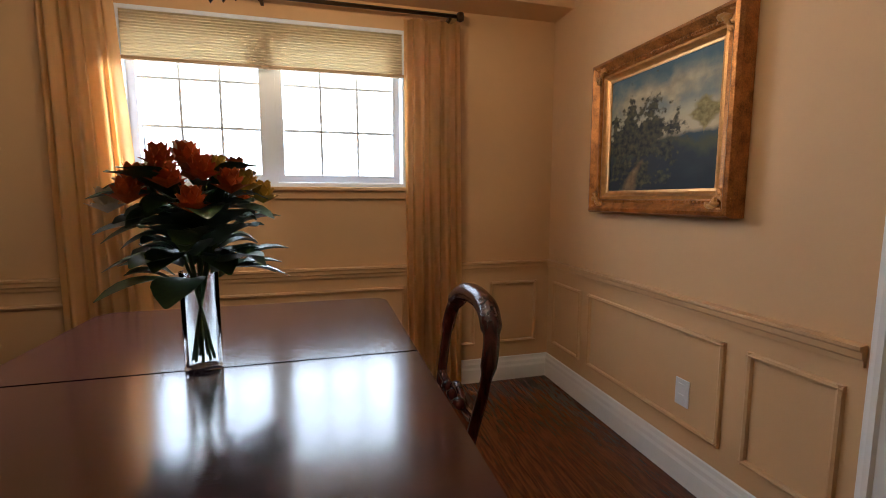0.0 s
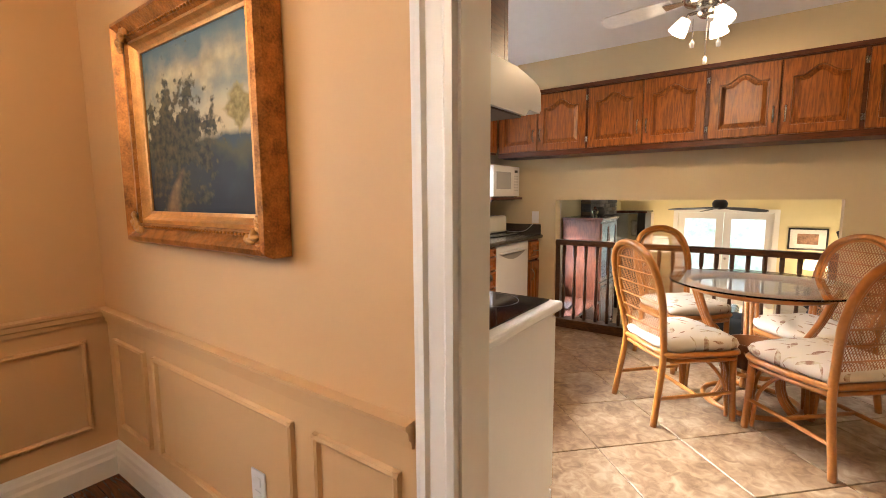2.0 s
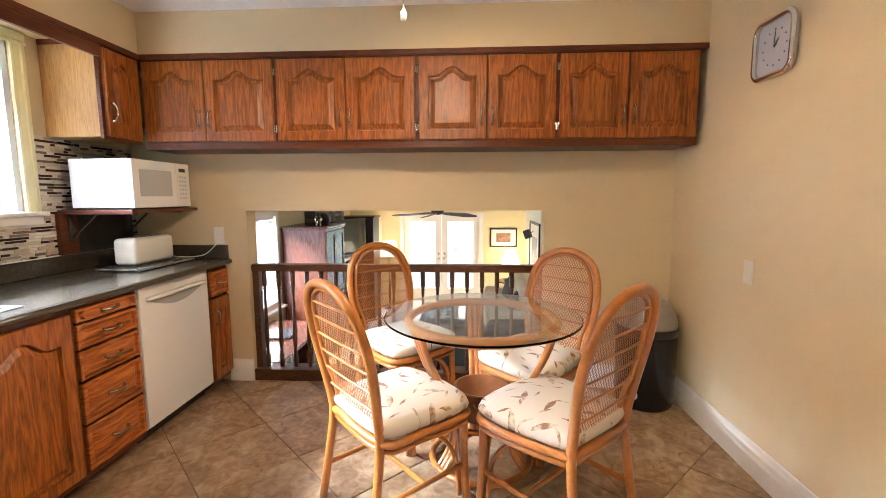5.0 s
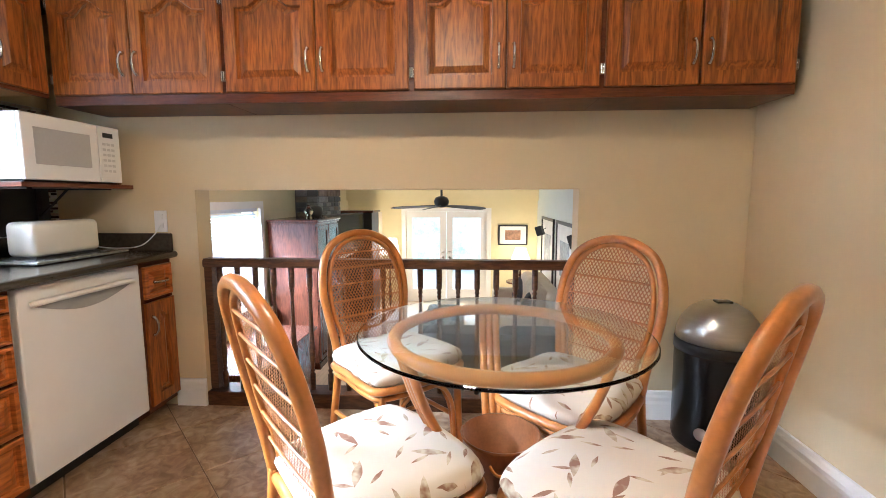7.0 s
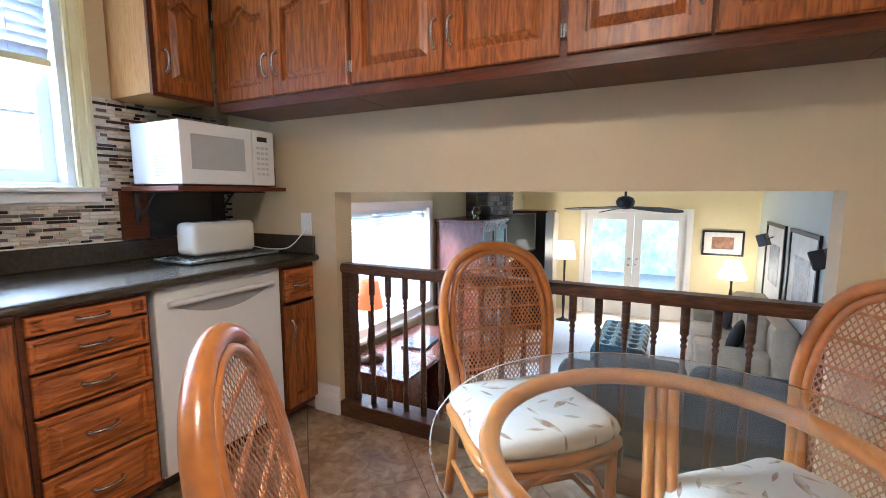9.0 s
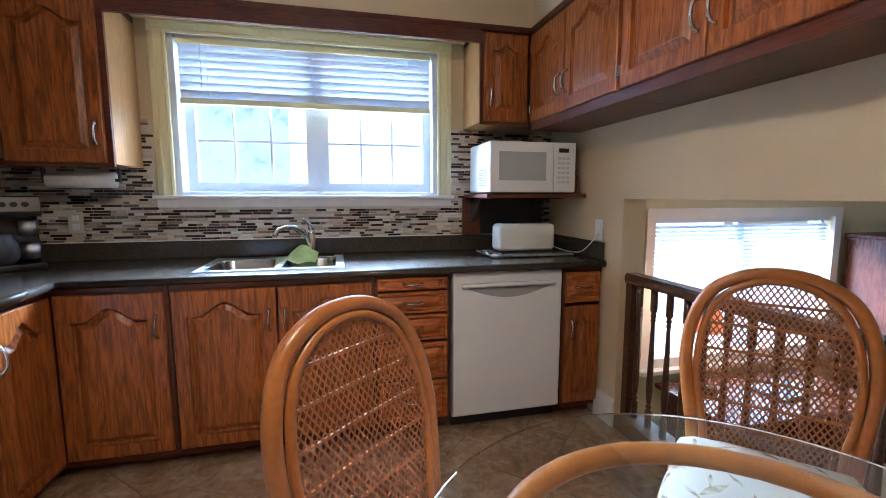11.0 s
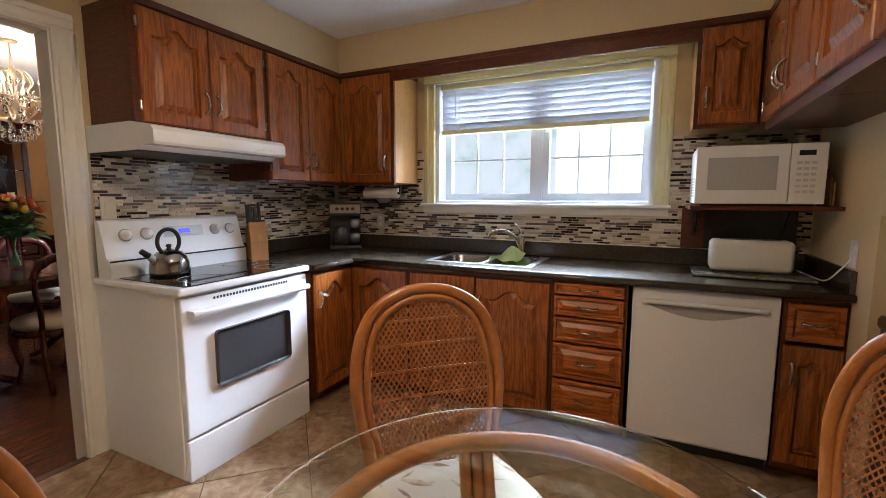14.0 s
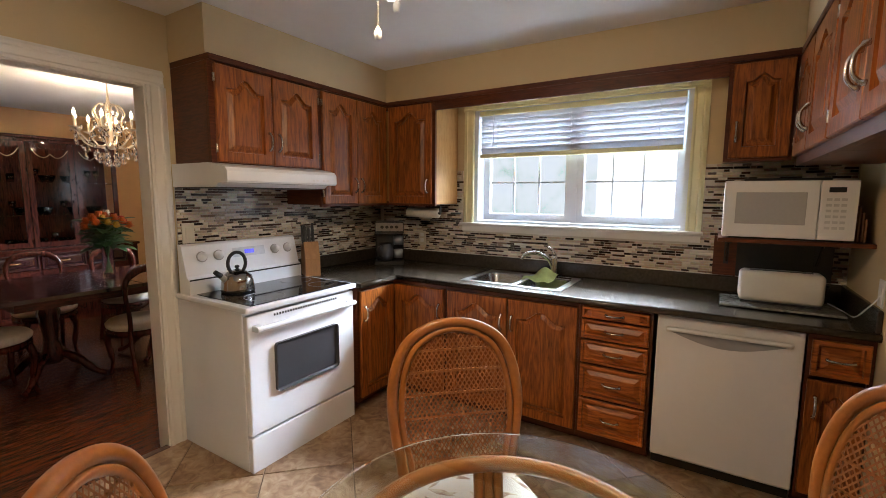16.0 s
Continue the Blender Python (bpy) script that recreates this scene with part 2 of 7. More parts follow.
def bx(bm, x0, y0, z0, x1, y1, z1, bevel=0.0, seg=2):
    """A box from corner to corner, with rounded edges if bevel is given."""
    r = bmesh.ops.create_cube(bm, size=1.0)
    m = Matrix.Translation(((x0 + x1) / 2, (y0 + y1) / 2, (z0 + z1) / 2)) @ Matrix.Diagonal((abs(x1 - x0), abs(y1 - y0), abs(z1 - z0), 1))
    bmesh.ops.transform(bm, matrix=m, verts=r["verts"])
    if bevel:
        es = list({e for v in r["verts"] for e in v.link_edges})
        bmesh.ops.bevel(bm, geom=es, offset=bevel, segments=seg, profile=0.5, affect="EDGES")
    return bm


def box(x0, y0, z0, x1, y1, z1, bevel=0.0, seg=2):
    return bx(bmesh.new(), x0, y0, z0, x1, y1, z1, bevel, seg)


def lathe(bm, profile, at=(0, 0, 0), seg=24, m=None):
    """profile: (radius, height) from bottom to top, turned round z."""
    rings = []
    M = Matrix.Translation(at) @ (m or Matrix())
    for r, z in profile:
        if r < 1e-5:
            rings.append([bm.verts.new(M @ Vector((0, 0, z)))])
        else:
            rings.append([bm.verts.new(M @ Vector((r * math.cos(2 * math.pi * i / seg), r * math.sin(2 * math.pi * i / seg), z))) for i in range(seg)])
    for a, b in zip(rings, rings[1:]):
        for i in range(seg):
            j = (i + 1) % seg
            q = [a[i % len(a)], a[j % len(a)], b[j % len(b)], b[i % len(b)]]
            q = list(dict.fromkeys(q))
            if len(q) > 2:
                bm.faces.new(q)
    for ring, end in ((rings[0], 0), (rings[-1], 1)):
        if len(ring) > 2:
            bm.faces.new(ring)
    return bm


def tube(bm, pts, r, seg=8, closed=False):
    """A round rod along the points; r may be a list."""
    pts = [Vector(p) for p in pts]
    n = len(pts)
    rs = r if isinstance(r, (list, tuple)) else [r] * n
    rings, up = [], None
    for i, p in enumerate(pts):
        a = pts[(i - 1) % n] if (closed or i) else p
        b = pts[(i + 1) % n] if (closed or i < n - 1) else p
        d = (b - a).normalized()
        if up is None:
            up = d.orthogonal().normalized()
        up = (up - d * up.dot(d)).normalized()
        side = d.cross(up)
        rings.append([bm.verts.new(p + rs[i] * (math.cos(2 * math.pi * k / seg) * up + math.sin(2 * math.pi * k / seg) * side)) for k in range(seg)])
    for i in range(n if closed else n - 1):
        a, b = rings[i], rings[(i + 1) % n]
        shift = 0
        if closed and i == n - 1:
            shift = min(range(seg), key=lambda s: (a[0].co - b[s].co).length)
        for k in range(seg):
            bm.faces.new([a[k], a[(k + 1) % seg], b[(k + 1 + shift) % seg], b[(k + shift) % seg]])
    if not closed:
        bm.faces.new(rings[0])
        bm.faces.new(rings[-1])
    return bm


def prism(bm, outline, p0, u, v, w):
    """The outline (a, b) in the plane of u and v from p0, drawn out along the vector w."""
    p0, u, v, w = Vector(p0), Vector(u), Vector(v), Vector(w)
    lo = [bm.verts.new(p0 + a * u + b * v) for a, b in outline]
    hi = [bm.verts.new(p.co + w) for p in lo]
    bm.faces.new(lo)
    bm.faces.new(hi)
    n = len(lo)
    for i in range(n):
        bm.faces.new([lo[i], lo[(i + 1) % n], hi[(i + 1) % n], hi[i]])
    return bm


def spline(pts, n=8):
    """Smooth points through the given ones."""
    P = [Vector(p) for p in pts]
    out = []
    for i in range(len(P) - 1):
        a, b, c, d = P[max(i - 1, 0)], P[i], P[i + 1], P[min(i + 2, len(P) - 1)]
        for k in range(n):
            t = k / n
            out.append(0.5 * (2 * b + (c - a) * t + (2 * a - 5 * b + 4 * c - d) * t * t + (3 * b - a - 3 * c + d) * t ** 3))
    out.append(P[-1])
    return out


def wall_with_holes(axis, at0, at1, a0, a1, z0, z1, holes):
    """A wall between two planes of the axis, from a0 to a1, with rectangular holes (b0, b1, c0, c1) right through it."""
    bm = bmesh.new()
    xs = sorted({a0, a1, *(h[0] for h in holes), *(h[1] for h in holes)})
    zs = sorted({z0, z1, *(h[2] for h in holes), *(h[3] for h in holes)})
    xs, zs = [x for x in xs if a0 <= x <= a1], [z for z in zs if z0 <= z <= z1]
    solid = {}
    for i in range(len(xs) - 1):
        for k in range(len(zs) - 1):
            cx, cz = (xs[i] + xs[i + 1]) / 2, (zs[k] + zs[k + 1]) / 2
            solid[i, k] = not any(h[0] < cx < h[1] and h[2] < cz < h[3] for h in holes)
    vs = {}

    def v(i, k, s):
        if (i, k, s) not in vs:
            p = (xs[i], (at0, at1)[s], zs[k]) if axis == "y" else ((at0, at1)[s], xs[i], zs[k])
            vs[i, k, s] = bm.verts.new(p)
        return vs[i, k, s]

    for (i, k), full in solid.items():
        if not full:
            continue
        for s in (0, 1):
            bm.faces.new([v(i, k, s), v(i + 1, k, s), v(i + 1, k + 1, s), v(i, k + 1, s)])
        for di, dk, e in ((-1, 0, ((i, k), (i, k + 1))), (1, 0, ((i + 1, k), (i + 1, k + 1))), (0, -1, ((i, k), (i + 1, k))), (0, 1, ((i, k + 1), (i + 1, k + 1)))):
            if not solid.get((i + di, k + dk), False):
                (p, q), (r, s2) = e
                bm.faces.new([v(p, q, 0), v(r, s2, 0), v(r, s2, 1), v(p, q, 1)])
    return bm


def moulding(bm, profile, a, b, out):
    """A moulding from a to b (level or upright); profile in (out, across), across square to the run."""
    a, b, out = Vector(a), Vector(b), Vector(out)
    run = b - a
    across = out.cross(run.normalized())
    if abs(across.z) > 0.5 and across.z < 0:
        across = -across
    prism(bm, profile, a, out, across, run)
    return bm


BASEBOARD = [(0, 0), (0.018, 0), (0.018, 0.085), (0.014, 0.1), (0.014, 0.12), (0.009, 0.133), (0.006, 0.15), (0, 0.155)]
CHAIR_RAIL = [(0, 0), (0.01, 0.002), (0.012, 0.02), (0.02, 0.026), (0.022, 0.045), (0.03, 0.052), (0.03, 0.062), (0, 0.066)]
CASING = [(0, 0), (0.018, 0), (0.02, 0.012), (0.014, 0.02), (0.014, 0.05), (0.02, 0.056), (0.016, 0.07), (0.01, 0.08), (0.008, 0.085), (0, 0.085)]
PANEL = [(0, 0), (0.012, 0.003), (0.016, 0.011), (0.012, 0.019), (0, 0.022)]

# ---- the setting ----
TGROUT = mat("floor_grout", (0.17, 0.11, 0.07), 0.9, var=0.2, scale=12)
structure("wall_west", wall_with_holes("x", 2.72, 2.815, -1.6, 2.65, 0, 2.41, [(-0.09, 0.79, -1, 2.035)]), WALL_K, "warm cream painted wall between kitchen and dining room", "wall")
structure("wall_dining_east", wall_with_holes("x", 2.716, 2.7197, -1.6, 2.68, 0, 2.41, [(-0.09, 0.79, -1, 2.035)]), WALL_D, "tan painted dining room wall with panel mouldings", "wall")
structure("wall_north", wall_with_holes("y", 2.65, 2.95, 2.7197, 6.13, 0, 2.41, [(3.76, 5.23, 1.25, 2.12)]), WALL_K, "cream painted kitchen wall with a wide window", "wall")
structure("wall_dining_north", wall_with_holes("y", 2.68, 2.95, -1.35, 2.7197, 0, 2.41, [(0.30, 1.77, 1.255, 2.15)]), WALL_D, "tan painted dining room wall with a window", "wall")
structure("wall_dining_west", box(-1.47, -1.6, 0, -1.35, 2.95, 2.41), WALL_D, "tan painted dining room wall", "wall")
structure("wall_south", wall_with_holes("y", -1.72, -1.6, -1.47, 2.85, 0, 2.41, []), WALL_D, "tan painted dining room wall", "wall")
structure("wall_kitchen_south", box(3.52, -1.13, 0, 6.13, -0.98, 2.41), WALL_K, "cream painted kitchen wall", "wall")
structure("wall_pier", box(2.818, -1.13, 0, 3.51, -0.09, 2.41, 0.003, 1), WALL_K, "cream painted wall corner beside the doorway", "wall")
structure("wall_east", wall_with_holes("x", 6.0, 6.13, -0.98, 2.65, 0, 2.41, [(-0.153, 1.862, -1, 1.237)]), WALL_K, "cream painted wall with an opening over the railing", "wall")
structure("floor_kitchen", box(2.80, -1.13, -0.2, 6.13, 2.95, 0.029), TGROUT, "beige tiled kitchen floor", "floor")
structure("floor_dining", box(-1.47, -1.72, -0.2, 2.80, 2.95, -0.012), mat("floor_gap", (0.03, 0.012, 0.006), 0.7), "dark wooden dining room floor", "floor")
structure("ceiling_kitchen", box(2.72, -1.13, 2.41, 6.13, 2.95, 2.55), CEIL, "white kitchen ceiling", "ceiling")
structure("ceiling_dining", box(-1.47, -1.72, 2.41, 2.72, 2.95, 2.55), CEIL, "white dining room ceiling", "ceiling")
structure("bulkhead", box(-1.35, 2.46, 2.285, 2.716, 2.68, 2.41), WALL_D, "tan boxed bulkhead above the dining window", "bulkhead")
# soffits above the wall cabinets
for nm, bm in (("soffit_west", box(2.818, 0.89, 2.17, 3.16, 2.65, 2.41)), ("soffit_north", box(3.16, 2.31, 2.17, 6.0, 2.65, 2.41)), ("soffit_east", box(5.69, -0.98, 2.17, 6.0, 2.31, 2.41))):
    structure(nm, bm, WALL_K, "cream painted soffit above the wall cabinets", "soffit")
# family room shell, lower than the kitchen
FZ = -1.02
structure("wall_family_north", wall_with_holes("y", 2.99, 3.2, 6.13, 13.05, FZ, 1.36, [(7.10, 8.98, -0.1, 1.07)]), WALL_L, "pale painted family room wall with a window", "wall")
structure("wall_family_south", box(6.13, -1.08, FZ, 13.05, -0.95, 1.36), WALL_G, "pale painted family room wall", "wall")
structure("wall_family_far", wall_with_holes("x", 12.93, 13.1, -0.95, 2.99, FZ, 1.36, [(0.08, 1.77, FZ - 1, 0.9)]), WALL_L, "yellow painted family room wall with patio doors", "wall")
structure("wall_family_step", box(6.003, -1.05, FZ, 6.13, 3.2, -0.2), WALL_L, "painted wall below the railing", "wall")
structure("wall_family_return", box(6.133, 2.65, -0.2, 6.2, 2.99, 1.36), WALL_L, "painted wall return", "wall")
structure("floor_family", box(6.0, -1.05, FZ - 0.2, 13.1, 3.2, FZ), mat("pale_wood_floor", (0.55, 0.4, 0.24), 0.3, var=0.2, scale=3, grain=(0.6, 8, 1)), "pale wooden family room floor", "floor")
structure("ceiling_family", box(6.13, -1.05, 1.36, 13.1, 3.2, 1.5), CEIL, "white family room ceiling", "ceiling")
structure("crown_family", box(12.8, -0.95, 1.13, 12.93, 2.99, 1.36), WALL_L, "yellow painted bulkhead", "bulkhead")

# door casing and jambs
bm = bmesh.new()
prism(bm, [(a, b * 1.2) for a, b in CASING], (2.815, 0.762, 0), (1, 0, 0), (0, 1, 0), (0, 0, 2.03))
prism(bm, CASING, (2.815, -0.088, 2.03), (1, 0, 0), (0, 0, 1), (0, 0.939, 0))
structure("door_casing", bm, TRIM, "white moulded door casing on the kitchen side", "door casing")
dc = tagged(new("door_casing_dining"), "white moulded door casing on the dining side", "door casing", kind="structure")
part("side_casing", prism(bmesh.new(), [(a * 1.3, b * 1.25) for a, b in CASING], (2.716, 0.762, 0), (-1, 0, 0), (0, 1, 0), (0, 0, 2.03)), TRIM, dc)
bm = prism(bmesh.new(), CASING, (2.716, -0.163, 2.03), (-1, 0, 0), (0, 0, 1), (0, 1.04, 0))
part("head_casing", bm, TRIM, dc)
part("side_casing", prism(bmesh.new(), CASING, (2.716, -0.078, 0), (-1, 0, 0), (0, -1, 0), (0, 0, 2.03)), TRIM, dc)
bm = bmesh.new()
bx(bm, 2.712, 0.755, 0, 2.818, 0.79, 2.035)
bx(bm, 2.712, -0.09, 0, 2.8175, -0.078, 2.035)
bx(bm, 2.712, -0.078, 2.022, 2.818, 0.755, 2.035)
structure("door_jamb", bm, TRIM, "white painted door jamb lining", "door jamb")

# baseboards
bm = bmesh.new()
moulding(bm, BASEBOARD, (2.716, 0.88, 0), (2.716, 2.68, 0), (-1, 0, 0))
moulding(bm, BASEBOARD, (-1.35, 2.68, 0), (2.716, 2.68, 0), (0, -1, 0))
moulding(bm, BASEBOARD, (-1.35, -1.6, 0), (-1.35, 2.68, 0), (1, 0, 0))
structure("baseboard_dining", bm, TRIM, "tall white moulded baseboard", "baseboard")
bm = bmesh.new()
moulding(bm, BASEBOARD, (3.52, -0.98, 0.035), (6.0, -0.98, 0.035), (0, 1, 0))
moulding(bm, BASEBOARD, (6.0, -0.98, 0.035), (6.0, -0.153, 0.035), (-1, 0, 0))
moulding(bm, BASEBOARD, (6.0, 1.862, 0.035), (6.0, 2.03, 0.035), (-1, 0, 0))
moulding(bm, BASEBOARD, (3.51, -0.98, 0.035), (3.51, -0.09, 0.035), (1, 0, 0))
structure("baseboard_kitchen", bm, TRIM, "white moulded kitchen baseboard", "baseboard")
# wainscot: chair rail and framed panels
bm = bmesh.new()
moulding(bm, CHAIR_RAIL, (2.716, 0.88, 0.728), (2.716, 2.68, 0.728), (-1, 0, 0))
moulding(bm, CHAIR_RAIL, (-1.35, 2.68, 0.728), (2.716, 2.68, 0.728), (0, -1, 0))
structure("chair_rail", bm, WALL_D, "tan painted moulded chair rail", "chair rail")


def wall_panel(a0, a1, z0, z1, east):
    """A picture-frame moulding on the wainscot."""
    bm = bmesh.new()
    if east:
        o, P = (-1, 0, 0), lambda a, z: (2.716, a, z)
    else:
        o, P = (0, -1, 0), lambda a, z: (a, 2.68, z)
    w = 0.022
    moulding(bm, PANEL, P(a0, z0), P(a1, z0), o)
    moulding(bm, PANEL, P(a0, z1 - w), P(a1, z1 - w), o)
    for a in (a0, a1 - w):
        prism(bm, PANEL, P(a, z0), o, (0, 1, 0) if east else (1, 0, 0), (0, 0, z1 - z0))
    return structure("panel_moulding", bm, WALL_D, "tan painted rectangular panel moulding", "panel moulding")


for a0, a1 in ((0.92, 1.224), (1.313, 2.2), (2.28, 2.6)):
    wall_panel(a0, a1, 0.243, 0.66, True)
for a0, a1 in ((2.30, 2.63), (1.85, 2.20), (0.3, 1.75), (-0.5, 0.2)):
    wall_panel(a0, a1, 0.25, 0.66, False)

# ---- kitchen cabinets ----
def panel_front(w, h, arch=0.035, stile=0.055, thick=0.02, n=10):
    """A framed door or drawer front with a raised panel; arch lifts the panel's top in a cathedral curve. It lies in x and z, its face to -y."""
    bm = bmesh.new()

    def ring(inset, y, a, top=0.0):
        x0, x1, z0, z1 = inset, w - inset, inset, h - inset - top
        pts = [(x0 + (x1 - x0) * i / n, z0) for i in range(n)] + [(x1, z0 + (z1 - a - z0) * i / 4) for i in range(4)]
        for i in range(n):
            s = 1 - i / n
            u = abs(s - 0.5) * 2
            lift = a * (0.5 + 0.5 * math.cos(math.pi * min(1, u / 0.7))) if a else 0
            pts.append((x0 + (x1 - x0) * s, z1 - a + lift))
        pts += [(x0, z1 - a + (z0 - z1 + a) * i / 4) for i in range(4)]
        return [bm.verts.new((x, y, z)) for x, z in pts]

    e = 0.004
    rings = [ring(0, 0, 0), ring(0, -thick + e, 0), ring(e, -thick, 0), ring(stile, -thick, arch), ring(stile + 0.003, -thick + 0.016, arch),
             ring(stile + 0.012, -thick + 0.0165, arch), ring(stile + 0.036, -thick + 0.002, arch * 0.9), ring(stile + 0.039, -thick + 0.001, arch * 0.9)]
    for a, b in zip(rings, rings[1:]):
        for i in range(len(a)):
            j = (i + 1) % len(a)
            bm.faces.new([a[i], a[j], b[j], b[i]])
    bm.faces.new(rings[0])
    bm.faces.new(rings[-1])
    return bm


def pull(length=0.10, level=False):
    """An arched cabinet pull with two feet, standing out to -y."""
    h = length / 2
    ax = (lambda s, o: (s, -o, 0)) if level else (lambda s, o: (0, -o, s))
    bm = bmesh.new()
    tube(bm, spline([ax(-h, 0), ax(-h * 0.92, 0.012), ax(-h * 0.55, 0.026), ax(0, 0.03), ax(h * 0.55, 0.026), ax(h * 0.92, 0.012), ax(h, 0)], 4),
         [0.0085] * 4 + [0.0058] * 16 + [0.0085] * 5, 8)
    return bm


def hinge():
    bm = bx(bmesh.new(), -0.006, -0.004, -0.022, 0.006, 0.0, 0.022, 0.001, 1)
    return lathe(bm, [(0.004, -0.02), (0.004, 0.02)], (0, -0.006, 0), 8)


def front(parent, w, h, m, arch=0.035, material=None, hand=None, hinges=False, name="door", stile=0.055):
    """One door or drawer front under its cabinet, at the pose m; hand: place of the pull in the front (x, z, level)."""
    d = part(name, panel_front(w, h, arch, stile), material or OAK_V, parent)
    d.matrix_local = m
    if hand:
        x, z, level = hand
        p = part("handle", pull(0.095 if not level else 0.09, level), NICKEL, d, "arched satin nickel pull", True)
        p.location = (x, -0.02, z)
    if hinges:
        for z in (0.07, h - 0.07):
            k = part("hinge", hinge(), NICKEL, d, "satin nickel hinge")
            k.location = (w + 0.007 if hinges == "r" else -0.007, -0.012, z)
    return d


def wall_cabinet(x0, x1, z0, z1, depth, place, doors, side_mat=None, lip=0.0):
    """A wall cabinet in its own frame: back at y=0, face at -depth. doors: list of (x0, x1, pull side, hinge side)."""
    c = thing("wall_cabinet", "stained oak wall cabinet with arched raised-panel doors", "cabinet", "kitchen wall cabinets")
    c.matrix_world = place
    bm = bmesh.new()
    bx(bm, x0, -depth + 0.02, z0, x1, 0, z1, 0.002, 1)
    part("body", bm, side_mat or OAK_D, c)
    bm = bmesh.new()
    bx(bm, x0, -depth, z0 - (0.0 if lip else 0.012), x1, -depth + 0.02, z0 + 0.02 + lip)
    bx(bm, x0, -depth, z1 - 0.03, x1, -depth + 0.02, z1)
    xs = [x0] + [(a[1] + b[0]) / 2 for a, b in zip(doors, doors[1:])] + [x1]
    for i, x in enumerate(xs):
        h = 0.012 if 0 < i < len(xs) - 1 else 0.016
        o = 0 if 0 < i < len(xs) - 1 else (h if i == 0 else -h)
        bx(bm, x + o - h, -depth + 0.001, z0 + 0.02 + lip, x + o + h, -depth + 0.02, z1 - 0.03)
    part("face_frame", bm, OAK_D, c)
    dz0, dz1 = z0 + 0.005 + lip, z1 - 0.012
    for a, b, side, hg in doors:
        w, h = b - a, dz1 - dz0
        hx = 0.028 if side == "l" else w - 0.028
        front(c, w, h, Matrix.Translation((a, -depth, dz0)), 0.055 if w > 0.25 else 0.035, None, (hx, 0.13, False), hg)
    return c


NORTH = lambda x=0, y=2.648, z=0: pose(x, y, z)
EAST = lambda y=0, x=5.998: pose(x, y, 0, 0, 0, -90)
WEST = lambda y=0, x=2.818: pose(x, y, 0, 0, 0, 90)

# east wall: four two-door units under one crown
edges = [2.305, 1.917, 1.491, 1.07, 0.65, 0.244, -0.159, -0.554, -0.945]
for k in range(4):
    a, b, c_ = edges[2 * k], edges[2 * k + 1], edges[2 * k + 2]
    wall_cabinet(0.0, a - c_, 1.618, 2.14, 0.30, EAST(a), [(0.012, a - b - 0.004, "r", "l"), (a - b + 0.004, a - c_ - 0.012, "l", "r")], lip=0.038)
wall_cabinet(0, 0.285, 1.66, 2.14, 0.33, NORTH(5.395), [(0.02, 0.27, "l", None)], OAK_LIT)
wall_cabinet(0, 0.795, 1.40, 2.14, 0.335, NORTH(2.818), [(0.38, 0.77, "r", None)], OAK_LIT)
wall_cabinet(0, 0.735, 1.63, 2.14, 0.345, WEST(0.895), [(0.03, 0.365, "r", "l"), (0.373, 0.71, "l", "r")])
wall_cabinet(0, 0.685, 1.40, 2.14, 0.345, WEST(1.63), [(0.015, 0.332, "r", "l"), (0.34, 0.66, "l", None)])
# crown rail that ties the cabinet tops and bridges the window
bm = bmesh.new()
bx(bm, 2.818, 0.895, 2.14, 3.178, 2.3, 2.17)
bx(bm, 2.818, 2.3, 2.14, 3.613, 2.648, 2.17)
bx(bm, 3.613, 2.3, 2.14, 5.395, 2.328, 2.17)
bx(bm, 5.395, 2.3, 2.14, 5.69, 2.648, 2.17)
bx(bm, 5.68, -0.978, 2.14, 5.998, 2.648, 2.17)
bx(bm, 3.613, 2.305, 2.075, 5.395, 2.325, 2.14)
tagged(part("cabinet_crown", bm, OAK_D), "dark stained oak rail along the cabinet tops", "cabinet trim", kind="structure")


def base_cabinet(x0, x1, place, fronts, depth=0.60, drawers=(), top=0.872):
    c = thing("base_cabinet", "stained oak base cabinet below the counter", "cabinet", "kitchen base cabinets")
    c.matrix_world = place
    bm = bmesh.new()
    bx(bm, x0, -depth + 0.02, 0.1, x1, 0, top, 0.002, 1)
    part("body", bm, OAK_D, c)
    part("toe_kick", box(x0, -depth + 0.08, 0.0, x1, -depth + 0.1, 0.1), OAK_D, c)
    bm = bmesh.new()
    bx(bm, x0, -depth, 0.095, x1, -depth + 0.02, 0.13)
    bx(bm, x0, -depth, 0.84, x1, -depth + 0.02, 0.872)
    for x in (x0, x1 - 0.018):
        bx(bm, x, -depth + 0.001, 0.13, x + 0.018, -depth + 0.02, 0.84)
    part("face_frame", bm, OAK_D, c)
    for a, b, side in fronts:
        w = b - a
        front(c, w, 0.72, Matrix.Translation((a, -depth, 0.125)), 0.06 if w > 0.25 else 0.035, None, (0.03 if side == "l" else w - 0.03, 0.57, False))
    for z0, z1 in drawers:
        w = x1 - x0 - 0.03
        front(c, w, z1 - z0, Matrix.Translation((x0 + 0.015, -depth, z0)), 0, OAK_H, (w / 2, (z1 - z0) / 2, True), name="drawer", stile=0.012 if z1 - z0 < 0.15 else 0.02)
    return c


